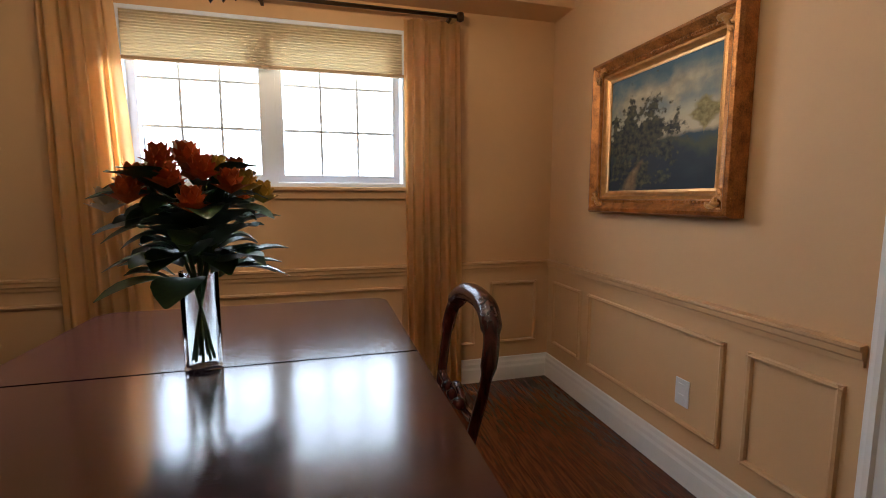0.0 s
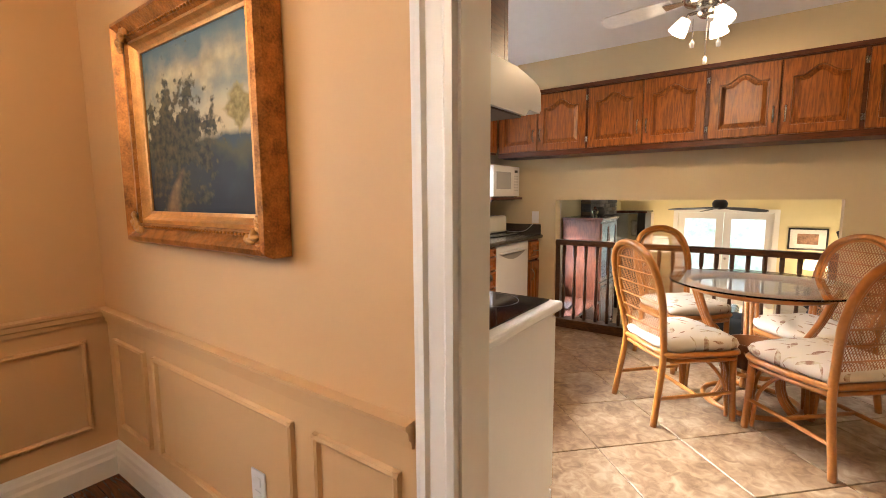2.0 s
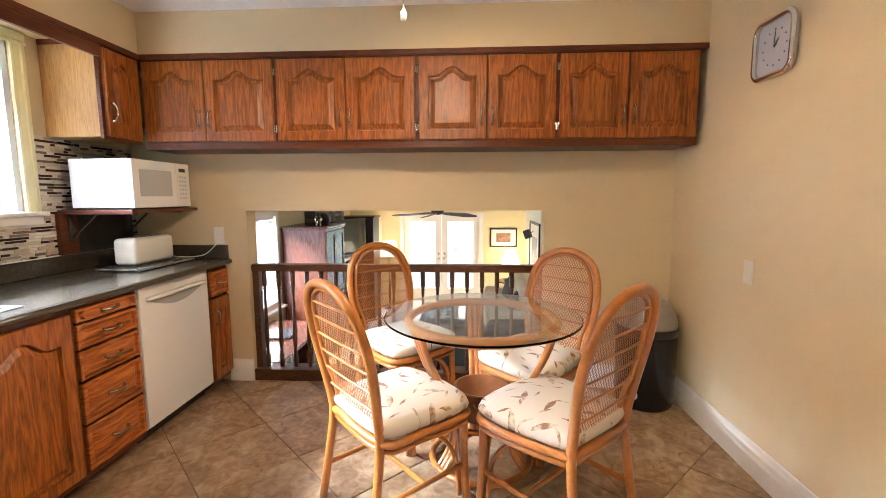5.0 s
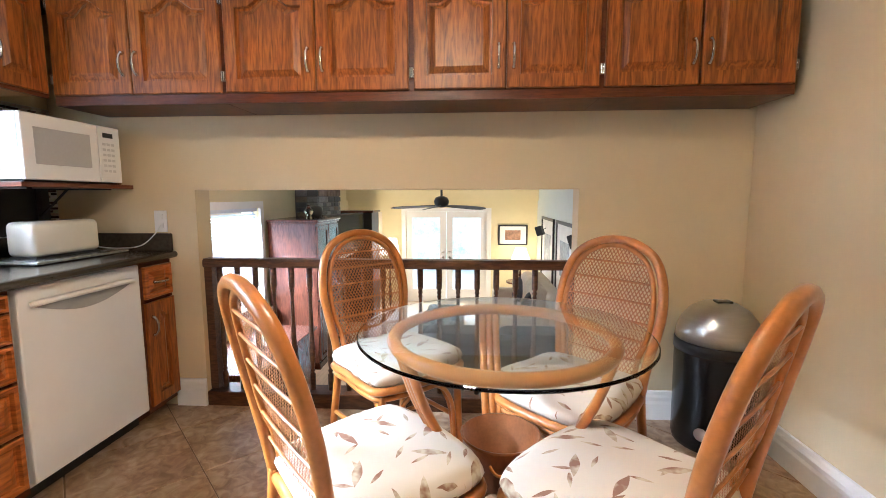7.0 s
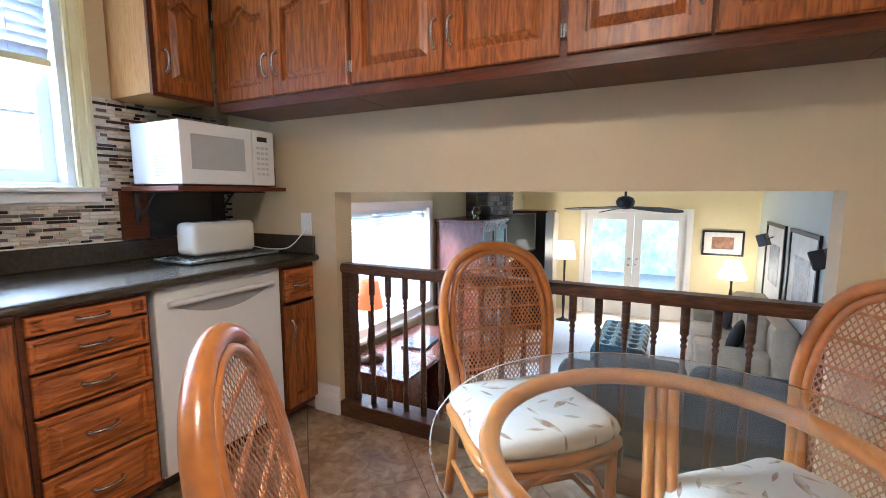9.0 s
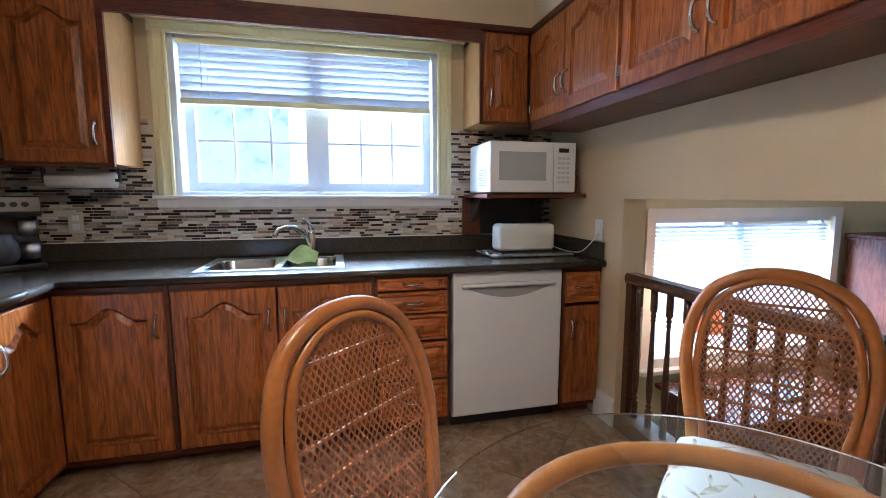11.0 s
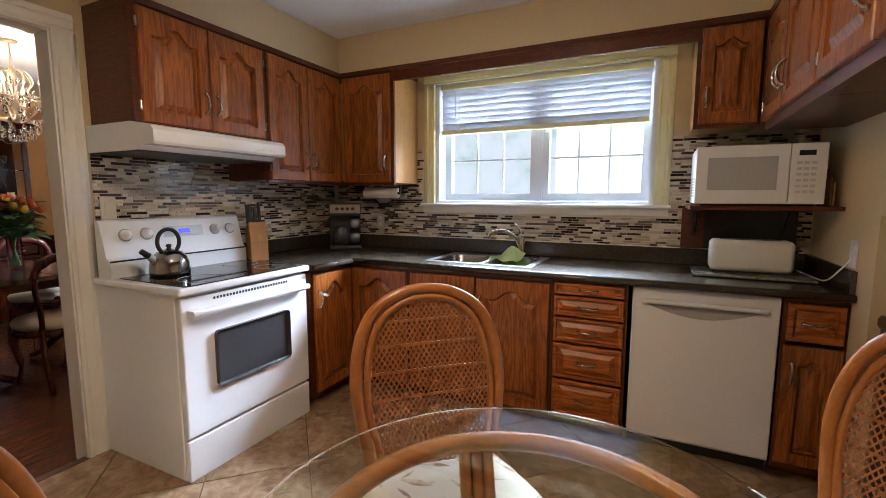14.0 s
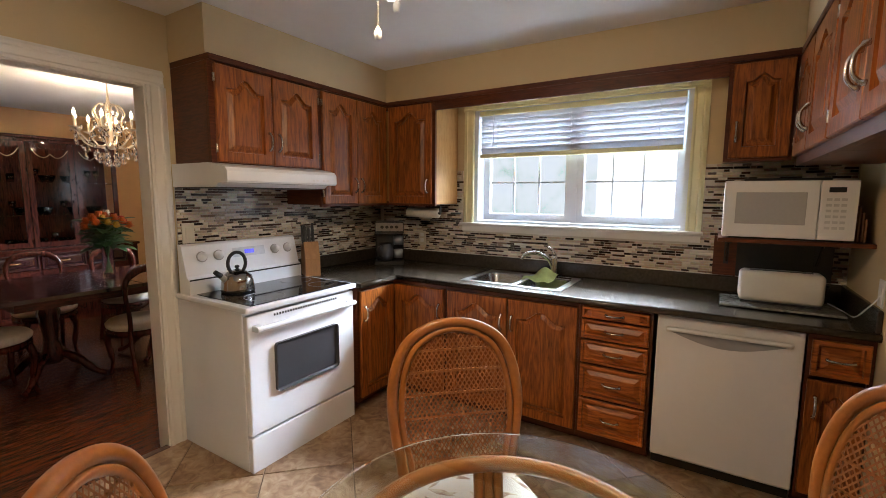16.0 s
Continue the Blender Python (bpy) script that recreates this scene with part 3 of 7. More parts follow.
base_cabinet(0, 0.44, NORTH(3.45, 2.628), [(0.02, 0.425, "r")])
base_cabinet(0, 0.875, NORTH(3.895, 2.628), [(0.01, 0.434, "r"), (0.444, 0.865, "l")], top=0.70)
base_cabinet(0, 0.375, NORTH(4.772, 2.628), [], drawers=((0.798, 0.858), (0.682, 0.788), (0.542, 0.672), (0.344, 0.53), (0.13, 0.332)))
c = base_cabinet(0, 0.225, NORTH(5.772, 2.628), [], drawers=((0.685, 0.85),))
front(c, 0.205, 0.54, Matrix.Translation((0.01, -0.6, 0.125)), 0.03, None, (0.03, 0.42, False))
base_cabinet(0, 0.40, WEST(1.64), [(0.02, 0.36, "l")], 0.632)

# countertop, an L with a lip up the wall; its hole takes the sink
SX0, SX1, SY0, SY1 = 3.985, 4.625, 2.09, 2.53
ct = thing("countertop", "dark brown laminate countertop with a backsplash lip", "countertop")
bm = bmesh.new()
P = [(2.823, 1.636), (3.485, 1.636), (3.485, 2.0), (5.998, 2.0), (5.998, 2.648), (2.823, 2.648)]
xs, ys = sorted({p[0] for p in P} | {SX0, SX1}), sorted({p[1] for p in P} | {SY0, SY1})
inside = lambda x, y: (y > 2.0 or x < 3.485) and not (SX0 < x < SX1 and SY0 < y < SY1)
grid = {}
def node(i, k, s):
    if (i, k, s) not in grid:
        grid[i, k, s] = bm.verts.new((xs[i], ys[k], (0.874, 0.91)[s]))
    return grid[i, k, s]
cells = {(i, k): inside((xs[i] + xs[i + 1]) / 2, (ys[k] + ys[k + 1]) / 2) for i in range(len(xs) - 1) for k in range(len(ys) - 1)}
for (i, k), ok in cells.items():
    if ok:
        for s_ in (0, 1):
            bm.faces.new([node(i, k, s_), node(i + 1, k, s_), node(i + 1, k + 1, s_), node(i, k + 1, s_)])
        for di, dk, (p, q), (r_, t_) in ((-1, 0, (i, k), (i, k + 1)), (1, 0, (i + 1, k), (i + 1, k + 1)), (0, -1, (i, k), (i + 1, k)), (0, 1, (i, k + 1), (i + 1, k + 1))):
            if not cells.get((i + di, k + dk), False):
                bm.faces.new([node(p, q, 0), node(r_, t_, 0), node(r_, t_, 1), node(p, q, 1)])
part("slab", bm, COUNTER, ct)
part("front_edge", tube(bmesh.new(), [(3.487, 1.636, 0.892), (3.487, 1.99, 0.892), (3.495, 1.998, 0.892), (5.998, 1.998, 0.892)], 0.018, 10), COUNTER, ct, "", True)
part("backsplash_lip", box(2.843, 2.628, 0.91, 5.978, 2.648, 1.005, 0.004, 1), COUNTER, ct)
part("caulk_bead", box(2.85, 2.634, 1.004, 5.975, 2.6425, 1.011, 0.002, 1), TRIM, ct, "white caulk bead")
part("backsplash_lip", box(2.823, 1.636, 0.91, 2.843, 2.648, 1.005, 0.004, 1), COUNTER, ct)
part("backsplash_lip", box(5.978, 2.0, 0.91, 5.998, 2.648, 1.005, 0.004, 1), COUNTER, ct)


def mosaic(axis, plane, a0, a1, z0, z1, hole=None, near=None):
    """Strips of glass tile in rows of random lengths, each proud of the grout."""
    rnd = random.Random(5)
    verts, faces, single = [], [], []
    row = 0.0155
    z = z0
    while z + row <= z1 + 0.004:
        a = a0 - rnd.random() * 0.08
        while a < a1:
            w = rnd.choice((0.03, 0.045, 0.06, 0.08, 0.1))
            b0, b1, t = max(a, a0) + 0.0012, min(a + w, a1) - 0.0012, 0.003 + rnd.random() * 0.002
            c, zc = (b0 + b1) / 2, z + row / 2
            if b1 - b0 > 0.008 and not (hole and hole[0] < c < hole[1] and hole[2] < zc < hole[3]):
                own = near and near[0] < c < near[1] and near[2] < zc < near[3] and len(single) < 300
                if own:
                    single.append(([], []))
                vs, fs = single[-1] if own else (verts, faces)
                e, k = 0.0015, len(vs)
                for o, i in ((0, 0), (t, e)):
                    for p, q in ((b0 + i, z + 0.0012 + i), (b1 - i, z + 0.0012 + i), (b1 - i, z + row - 0.0012 - i), (b0 + i, z + row - 0.0012 - i)):
                        vs.append((p, plane - o, q) if axis == "y" else (plane + o, p, q))
                fs.append((k + 4, k + 5, k + 6, k + 7))
                fs.extend((k + i, k + (i + 1) % 4, k + 4 + (i + 1) % 4, k + 4 + i) for i in range(4))
            a += w
        z += row
    me = bpy.data.meshes.new("mosaic_tile")
    me.from_pydata(verts, [], faces)
    me.materials.append(MOSAIC)
    return me, single


def splash(name, slab, made):
    me, single = made
    s = structure(name, slab, GROUT, "linear glass mosaic backsplash in brown, grey and cream", "backsplash")
    t = new("mosaic_tile", me)
    t.parent = s
    tagged(t, kind="stuff")
    for vs, fs in single:
        one = bpy.data.meshes.new("tile")
        one.from_pydata(vs, [], fs)
        one.materials.append(MOSAIC_ONE)
        new("tile", one).parent = s


splash("backsplash_north", wall_with_holes("y", 2.643, 2.6495, 2.818, 5.998, 1.005, 1.66, [(3.665, 5.315, 1.19, 2.2)]), mosaic("y", 2.643, 2.86, 5.995, 1.007, 1.66, (3.655, 5.325, 1.185, 3), (3.75, 5.0, 1.0, 1.2)))
splash("backsplash_west", box(2.816, 0.875, 0.9, 2.822, 2.64, 1.63), mosaic("x", 2.822, 0.875, 2.638, 1.007, 1.60, None, (0.875, 1.65, 1.19, 1.50)))


# ---- windows ----
def sash(parent, x0, x1, z0, z1, y, cols, rows, t=0.04, bars=True):
    s = part("sash", wall_with_holes("y", y, y + 0.045, x0, x1, z0, z1, [(x0 + t, x1 - t, z0 + t, z1 - t)]), VINYL, parent)
    part("pane", box(x0 + t, y + 0.02, z0 + t, x1 - t, y + 0.024, z1 - t), PANE, s).visible_shadow = False
    for i in range(1, cols):
        x = x0 + t + (x1 - x0 - 2 * t) * i / cols
        part("grille_bar", box(x - 0.006, y + 0.012, z0 + t, x + 0.006, y + 0.019, z1 - t), VINYL, s)
    for i in range(1, rows):
        z = z0 + t + (z1 - z0 - 2 * t) * i / rows
        part("grille_bar", box(x0 + t, y + 0.011, z - 0.006, x1 - t, y + 0.0185, z + 0.006), VINYL, s)
    return s


w = tagged(new("window_1"), "white two-sash kitchen window with grilles and cream casing", "window", kind="structure")
bm = bmesh.new()
for a0, a1, c0, c1 in ((3.76, 5.23, 1.25, 1.275), (3.76, 5.23, 2.10, 2.12), (3.76, 3.79, 1.275, 2.10), (5.20, 5.23, 1.275, 2.10)):
    bx(bm, a0, 2.655, c0, a1, 2.9, c1)
part("window_frame", bm, VINYL, w)
sash(w, 3.80, 4.50, 1.278, 2.09, 2.74, 3, 3, 0.052)
sash(w, 4.525, 5.205, 1.278, 2.09, 2.74, 3, 3, 0.052)
part("mullion", box(4.494, 2.735, 1.275, 4.531, 2.79, 2.10), VINYL, w)
bm = bmesh.new()
prism(bm, CASING, (3.762, 2.645, 1.25), (0, -1, 0), (-1, 0, 0), (0, 0, 0.87))
prism(bm, CASING, (5.228, 2.645, 1.25), (0, -1, 0), (1, 0, 0), (0, 0, 0.87))
prism(bm, CASING, (3.677, 2.645, 2.105), (0, -1, 0), (0, 0, 1), (1.636, 0, 0))
part("casing", bm, CREAM, w)
bm = box(3.655, 2.60, 1.235, 5.325, 2.66, 1.258, 0.005)
bx(bm, 3.667, 2.63, 1.19, 5.313, 2.645, 1.235, 0.003)
part("window_sill", bm, TRIM, w)

b = thing("window_blind", "white slatted blind drawn halfway up the kitchen window", "blind")
part("headrail", box(3.80, 2.655, 2.065, 5.19, 2.70, 2.10, 0.003), CREAM, b)
nsl = 7
for i in range(nsl):
    z = 1.805 + i * 0.0405
    s = part("slat", box(-0.69, -0.026, -0.0014, 0.69, 0.026, 0.0014), PVC, b) if i == 0 else None
    if s is None:
        s = new("slat", first.data)
        s.parent = b
    else:
        first = s
    s.matrix_local = pose(4.495, 2.68, z, -58, 0, 0)
part("bottom_rail", box(3.805, 2.655, 1.752, 5.185, 2.70, 1.782, 0.004), CREAM, b)
for x in (3.95, 4.5, 5.05):
    part("cord", tube(bmesh.new(), [(x, 2.652, 1.76), (x, 2.652, 2.07)], 0.0015, 5), PVC, b)
part("wand", tube(bmesh.new(), [(3.92, 2.645, 1.83), (3.92, 2.65, 2.07)], 0.004, 6), PVC, b)

# ---- appliances ----
d = thing("dishwasher", "white dishwasher with a curved handle under the counter", "dishwasher")
part("body", box(5.168, 2.05, 0.1, 5.764, 2.62, 0.868), APPL_W, d)
part("door", box(5.166, 2.022, 0.115, 5.764, 2.05, 0.868, 0.008), APPL_W, d)
# Raised grey crescent that stands in for the shadow in the handle recess.
bm = bmesh.new()
prism(bm, [(-0.24 + 0.48 * i / 16, 0.0) for i in range(17)] + [(0.24 - 0.48 * i / 16, -0.055 * math.sin(math.pi * i / 16)) for i in range(1, 16)],
      (5.465, 2.0215, 0.79), (1, 0, 0), (0, 0, 1), (0, -0.002, 0))
part("handle_recess", bm, GREY, d)
bm = bmesh.new()
tube(bm, spline([(5.215, 2.02, 0.80), (5.25, 2.006, 0.805), (5.465, 2.0, 0.807), (5.68, 2.006, 0.805), (5.715, 2.02, 0.80)], 5), 0.012, 8)
part("handle", bm, APPL_W, d, "", True)
part("kick_plate", box(5.168, 2.09, 0.005, 5.764, 2.11, 0.1), BLACK, d)

SY, SE = 0.847, 1.605
s = thing("stove", "white electric range with a black glass cooktop", "stove")
part("body", box(2.83, SY, 0.035, 3.42, SE, 0.885, 0.004), APPL, s)
bm = box(2.83, SY - 0.012, 0.882, 3.478, SE + 0.004, 0.914, 0.009)
part("cooktop_frame", bm, APPL, s)
part("cooktop_glass", box(2.98, SY + 0.03, 0.912, 3.455, SE - 0.03, 0.9185), BLACKGL, s)
for bx_, by_, r in ((3.1, 1.05, 0.075), (3.1, 1.45, 0.095), (3.33, 1.05, 0.105), (3.33, 1.45, 0.075)):
    bm = tube(bmesh.new(), [(bx_ + r * math.cos(a * math.pi / 16), by_ + r * math.sin(a * math.pi / 16), 0.9186) for a in range(32)], 0.0012, 4, True)
    part("burner_ring", bm, GREY, s)
part("oven_door", box(3.42, SY + 0.004, 0.235, 3.455, SE - 0.004, 0.865, 0.006), APPL, s)
ow = part("oven_window", box(3.4555, SY + 0.155, 0.425, 3.4585, SE - 0.155, 0.692, 0.02, 3), DGREY, s, "dark tinted oven window")
bm = bmesh.new()
tube(bm, [(3.495, SY + 0.03, 0.80), (3.495, SE - 0.03, 0.80)], 0.015, 10)
for y in (SY + 0.05, SE - 0.05):
    bx(bm, 3.45, y - 0.02, 0.785, 3.5, y + 0.02, 0.815, 0.005)
part("oven_handle", bm, APPL, s)
bm = bmesh.new()
for i in range(26):
    y = SY + 0.16 + i * 0.0175
    bx(bm, 3.4555, y, 0.838, 3.457, y + 0.010, 0.850)
part("vent_slot", bm, DGREY, s)
part("storage_drawer", box(3.42, SY + 0.004, 0.03, 3.452, SE - 0.004, 0.222, 0.006), APPL, s)
bm = bmesh.new()
prism(bm, [(0, 0), (0.10, 0.0), (0.10, 0.08), (0.075, 0.10), (0.035, 0.265), (0.02, 0.275), (0, 0.275)], (2.87, SY - 0.002, 0.914), (1, 0, 0), (0, 0, 1), (0, SE - SY + 0.004, 0))
bp = part("control_panel", bm, APPL, s)
for y in (0.945, 1.045, 1.43, 1.53):
    k = part("knob", lathe(bmesh.new(), [(0.026, 0), (0.026, 0.008), (0.019, 0.012), (0.017, 0.03), (0.0, 0.031)], seg=16), APPL, s, "", True)
    k.matrix_local = pose(2.928, y, 1.115, 0, 76, 0)
    kk = part("knob_skirt", lathe(bmesh.new(), [(0.031, -0.002), (0.031, 0.002)], seg=20), GREY, k)
cp = part("clock_display", box(-0.11, -0.028, 0, 0.11, 0.028, 0.002), mat("panel_pale", (0.6, 0.63, 0.68), 0.3), s)
cp.matrix_local = pose(2.9255, 1.245, 1.118, 0, 76, 0) @ pose(0, 0, 0, 0, 0, 90)
lcd = part("lit_digits", box(-0.032, -0.012, 0.002, 0.032, 0.012, 0.003), mat("display_blue", (0.02, 0.02, 0.1), 0.2, emit=((0.12, 0.12, 1.0), 1.6)), cp, "glowing blue clock display")
part("panel_gap", box(2.969, SY, 0.992, 2.974, SE, 1.0), BLACK, s)
h = thing("range_hood", "white under-cabinet range hood above the stove", "range hood")
bm = bmesh.new()
prism(bm, [(0, 0), (0.40, 0), (0.425, 0.02), (0.50, 0.02), (0.508, 0.03), (0.506, 0.08), (0.49, 0.098), (0.455, 0.108), (0.345, 0.124), (0, 0.124)], (2.823, 0.868, 1.505), (1, 0, 0), (0, 0, 1), (0, 0.737, 0))
part("body", bm, APPL, h)
part("filter", box(2.84, 0.878, 1.4995, 3.215, 1.6, 1.5045), mat("grease_filter", (0.07, 0.06, 0.05), 0.45, 0.6, var=0.3, scale=120), h, "dark mesh grease filter")
part("badge", box(3.3285, 1.04, 1.545, 3.3295, 1.09, 1.553), GREY, h)
bm = bmesh.new()
for y in (1.41, 1.44, 1.49, 1.52):
    bx(bm, 3.3285, y, 1.545, 3.331, y + 0.018, 1.556, 0.0006, 1)
part("switch", bm, APPL_W, h)

m = thing("microwave", "white countertop microwave oven on a wall shelf", "microwave oven")
M0 = Matrix()
mx0, mx1, my0, my1, mz0, mz1 = 5.415, 5.92, 2.195, 2.56, 1.262, 1.545
part("body", box(mx0, my0 + 0.02, mz0 + 0.01, mx1, my1, mz1, 0.006), APPL_W, m)
dr = part("door", box(mx0, my0, mz0 + 0.01, mx0 + 0.37, my0 + 0.02, mz1, 0.005), APPL_W, m)
part("door_window", box(mx0 + 0.05, my0 - 0.002, mz0 + 0.075, mx0 + 0.325, my0, mz1 - 0.055, 0.0009, 1), mat("micro_window", (0.42, 0.42, 0.43), 0.25, var=0.04, scale=90), dr, "grey perforated door window")
kp = part("keypad", box(mx0 + 0.372, my0, mz0 + 0.01, mx1, my0 + 0.02, mz1, 0.005), APPL_W, m)
part("display", box(mx0 + 0.40, my0 - 0.002, mz1 - 0.055, mx0 + 0.46, my0, mz1 - 0.032), BLACK, kp)
bm = bmesh.new()
for i in range(3):
    for j in range(6):
        bx(bm, mx0 + 0.395 + i * 0.026, my0 - 0.0015, mz0 + 0.06 + j * 0.026, mx0 + 0.414 + i * 0.026, my0, mz0 + 0.072 + j * 0.026)
part("key", bm, mat("key_grey", (0.55, 0.55, 0.56), 0.5), kp)
bm = bmesh.new()
for i in range(4):
    for j in range(7):
        bx(bm, mx0 - 0.002, my0 + 0.06 + i * 0.034, mz0 + 0.045 + j * 0.014, mx0 + 0.001, my0 + 0.086 + i * 0.034, mz0 + 0.052 + j * 0.014)
part("vent_slot", bm, GREY, m)
part("foot", box(mx0 + 0.03, my0 + 0.04, mz0, mx1 - 0.03, my1 - 0.03, mz0 + 0.01), BLACK, m)
ms = thing("microwave_shelf", "dark wooden wall shelf with slim dark brackets", "shelf")
part("board", box(5.40, 2.20, 1.242, 5.997, 2.64, 1.262, 0.002), OAK_D, ms)
part("panel", box(5.385, 2.615, 1.01, 5.50, 2.642, 1.242), OAK_D, ms)
# Flat black sheet in front of the tiles, below the shelf board.
part("back_panel", box(5.50, 2.622, 1.01, 5.93, 2.642, 1.242), BLACK, ms, "flat black sheet on the wall under the shelf")
for x in (5.45, 5.86):
    bm = box(x - 0.012, 2.22, 1.234, x + 0.012, 2.60, 1.241)
    bx(bm, x - 0.012, 2.606, 1.08, x + 0.012, 2.614, 1.241)
    tube(bm, [(x, 2.604, 1.1), (x, 2.45, 1.236)], 0.006, 6)
    part("bracket", bm, DGREY, ms)

t = thing("toaster", "long white two-slot toaster on a tray", "toaster", at=(5.685, 2.36, 0.926))
bm = box(-0.175, -0.07, 0.008, 0.175, 0.07, 0.165, 0.026, 4)
part("body", bm, mat("toaster_white", (0.76, 0.74, 0.68), 0.3, var=0.02), t, "", True)
part("slot", box(-0.13, -0.018, 0.1635, 0.13, 0.018, 0.1665), BLACK, t)
part("lever", box(0.173, -0.02, 0.1, 0.195, 0.02, 0.115, 0.004), BLACK, t)
part("base", box(-0.165, -0.063, 0, 0.165, 0.063, 0.01), BLACK, t)
y = thing("tray", "flat speckled glass board under the toaster", "tray")
part("board", box(5.43, 2.20, 0.914, 5.93, 2.48, 0.926, 0.004), mat("speckled_glass", (0.22, 0.22, 0.2), 0.2, var=0.7, scale=45), y)

# ---- rattan set ----
BOW = [(-0.185, 0.40), (-0.195, 0.5), (-0.215, 0.62), (-0.225, 0.72), (-0.21, 0.83), (-0.165, 0.915), (-0.085, 0.962), (0, 0.975),
       (0.085, 0.962), (0.165, 0.915), (0.21, 0.83), (0.225, 0.72), (0.215, 0.62), (0.195, 0.5), (0.185, 0.40)]


def lean(z):
    """How far the back leans to -y at a height."""
    t = max(0.0, z - 0.40)
    return -0.215 - 0.14 * t - 0.12 * t * t


def rattan_chair(place):
    c = thing("dining_chair", "golden rattan chair with an oval woven cane back and leaf-print cushion", "chair", "chairs round the glass table")
    c.matrix_world = place
    outer = [(x, lean(z), z) for x, z in BOW]
    part("back_frame", tube(bmesh.new(), spline(outer, 5), 0.019, 9), RATTAN, c, "", True)
    inner = [(x * 0.86, lean(z) + 0.012, z - 0.022 if z > 0.6 else z + 0.03) for x, z in BOW]
    part("inner_hoop", tube(bmesh.new(), spline(inner, 5), 0.011, 8), RATTAN, c, "", True)
    # the cane: two slanting sets of strands and a few level ribs
    prof = spline([(x * 0.86, z - 0.02, 0) for x, z in BOW if x >= 0][0:], 6)
    zs, ws = [p.y for p in prof], [p.x for p in prof]
    top = max(zs)

    def half(z):
        best = 0.0
        for i in range(len(zs) - 1):
            lo, hi = sorted((zs[i], zs[i + 1]))
            if lo <= z <= hi and hi > lo:
                f = (z - zs[i]) / (zs[i + 1] - zs[i])
                best = max(best, ws[i] + f * (ws[i + 1] - ws[i]))
        return best if z > 0.52 else half(0.521)

    def at(x, z, o=0.0):
        return Vector((x, lean(z) + 0.012 - 0.25 * (0.04 - x * x) * 0.6 + o, z))

    verts, faces = [], []

    def strand(x0, z0, dx, dz, wd, o):
        n, run = 44, []
        for i in range(n + 1):
            x, z = x0 + dx * i / n, z0 + dz * i / n
            if 0.455 < z < top - 0.004 and abs(x) < half(z):
                run.append((x, z))
            else:
                flush(run, dx, dz, wd, o)
                run = []
        flush(run, dx, dz, wd, o)

    def flush(run, dx, dz, wd, o):
        if len(run) < 2:
            return
        L = math.hypot(dx, dz)
        nx, nz = -dz / L * wd, dx / L * wd
        k = len(verts)
        for x, z in run:
            verts.extend((at(x + nx, z + nz, o), at(x - nx, z - nz, o)))
        faces.extend((k + 2 * i, k + 2 * i + 1, k + 2 * i + 3, k + 2 * i + 2) for i in range(len(run) - 1))

    step = 0.024
    for i in range(-40, 62):
        z = 0.4 + i * step
        strand(-0.21, z, 0.42, 0.62, 0.0023, 0.0)
        strand(-0.21, z, 0.42, -0.62, 0.0023, 0.0012)
    me = bpy.data.meshes.new("cane_weave")
    me.from_pydata(verts, [], faces)
    me.materials.append(CANE)
    o = new("cane_weave", me)
    o.parent = c
    for z in (0.515, 0.59, 0.665, 0.74, 0.815, 0.885):
        hw = half(z)
        part("back_rib", tube(bmesh.new(), [(hw * (i / 4 - 1), at(hw * (i / 4 - 1), z).y - 0.008, z) for i in range(9)], 0.0046, 6), RATTAN, c)
    # seat
    seat = [(-0.19, -0.215), (-0.225, -0.05), (-0.235, 0.12), (-0.2, 0.2), (0, 0.225), (0.2, 0.2), (0.235, 0.12), (0.225, -0.05), (0.19, -0.215)]
    for z, k, r in ((0.395, 1.0, 0.017), (0.362, 0.97, 0.012)):
        part("seat_rail", tube(bmesh.new(), spline([(x * k, y * k, z) for x, y in seat] + [(-0.19 * k, -0.215 * k, z)], 4)[:-1], r, 8, True), RATTAN, c, "", True)
    bm = bmesh.new()
    ring = spline([(x, y, 0) for x, y in seat] + [(-0.19, -0.215, 0)], 4)[:-1]
    loops = []
    for k, z in ((0.93, 0.405), (1.0, 0.42), (1.03, 0.44), (0.99, 0.462), (0.85, 0.478), (0.6, 0.487), (0.3, 0.491)):
        loops.append([bm.verts.new((p.x * k, p.y * k + 0.0, z)) for p in ring])
    for a, b in zip(loops, loops[1:]):
        for i in range(len(a)):
            j = (i + 1) % len(a)
            bm.faces.new([a[i], a[j], b[j], b[i]])
    bm.faces.new(loops[0])
    bm.faces.new(loops[-1])
    cu = part("cushion", bm, CUSHION, c, "cream cushion printed with brown leaves", True)
    # legs, back legs run up into the bow
    for sx in (-1, 1):
        part("leg", tube(bmesh.new(), spline([(sx * 0.185, lean(0.42), 0.42), (sx * 0.19, -0.225, 0.3), (sx * 0.205, -0.27, 0.0)], 5), 0.018, 9), RATTAN, c, "", True)
        part("leg", tube(bmesh.new(), spline([(sx * 0.2, 0.185, 0.39), (sx * 0.2, 0.19, 0.2), (sx * 0.205, 0.2, 0.0)], 5), 0.018, 9), RATTAN, c, "", True)
        part("leg_brace", tube(bmesh.new(), spline([(sx * 0.19, 0.17, 0.02), (sx * 0.185, 0.15, 0.2), (sx * 0.17, 0.08, 0.31), (sx * 0.21, -0.03, 0.375)], 6), 0.010, 7), RATTAN, c, "", True)
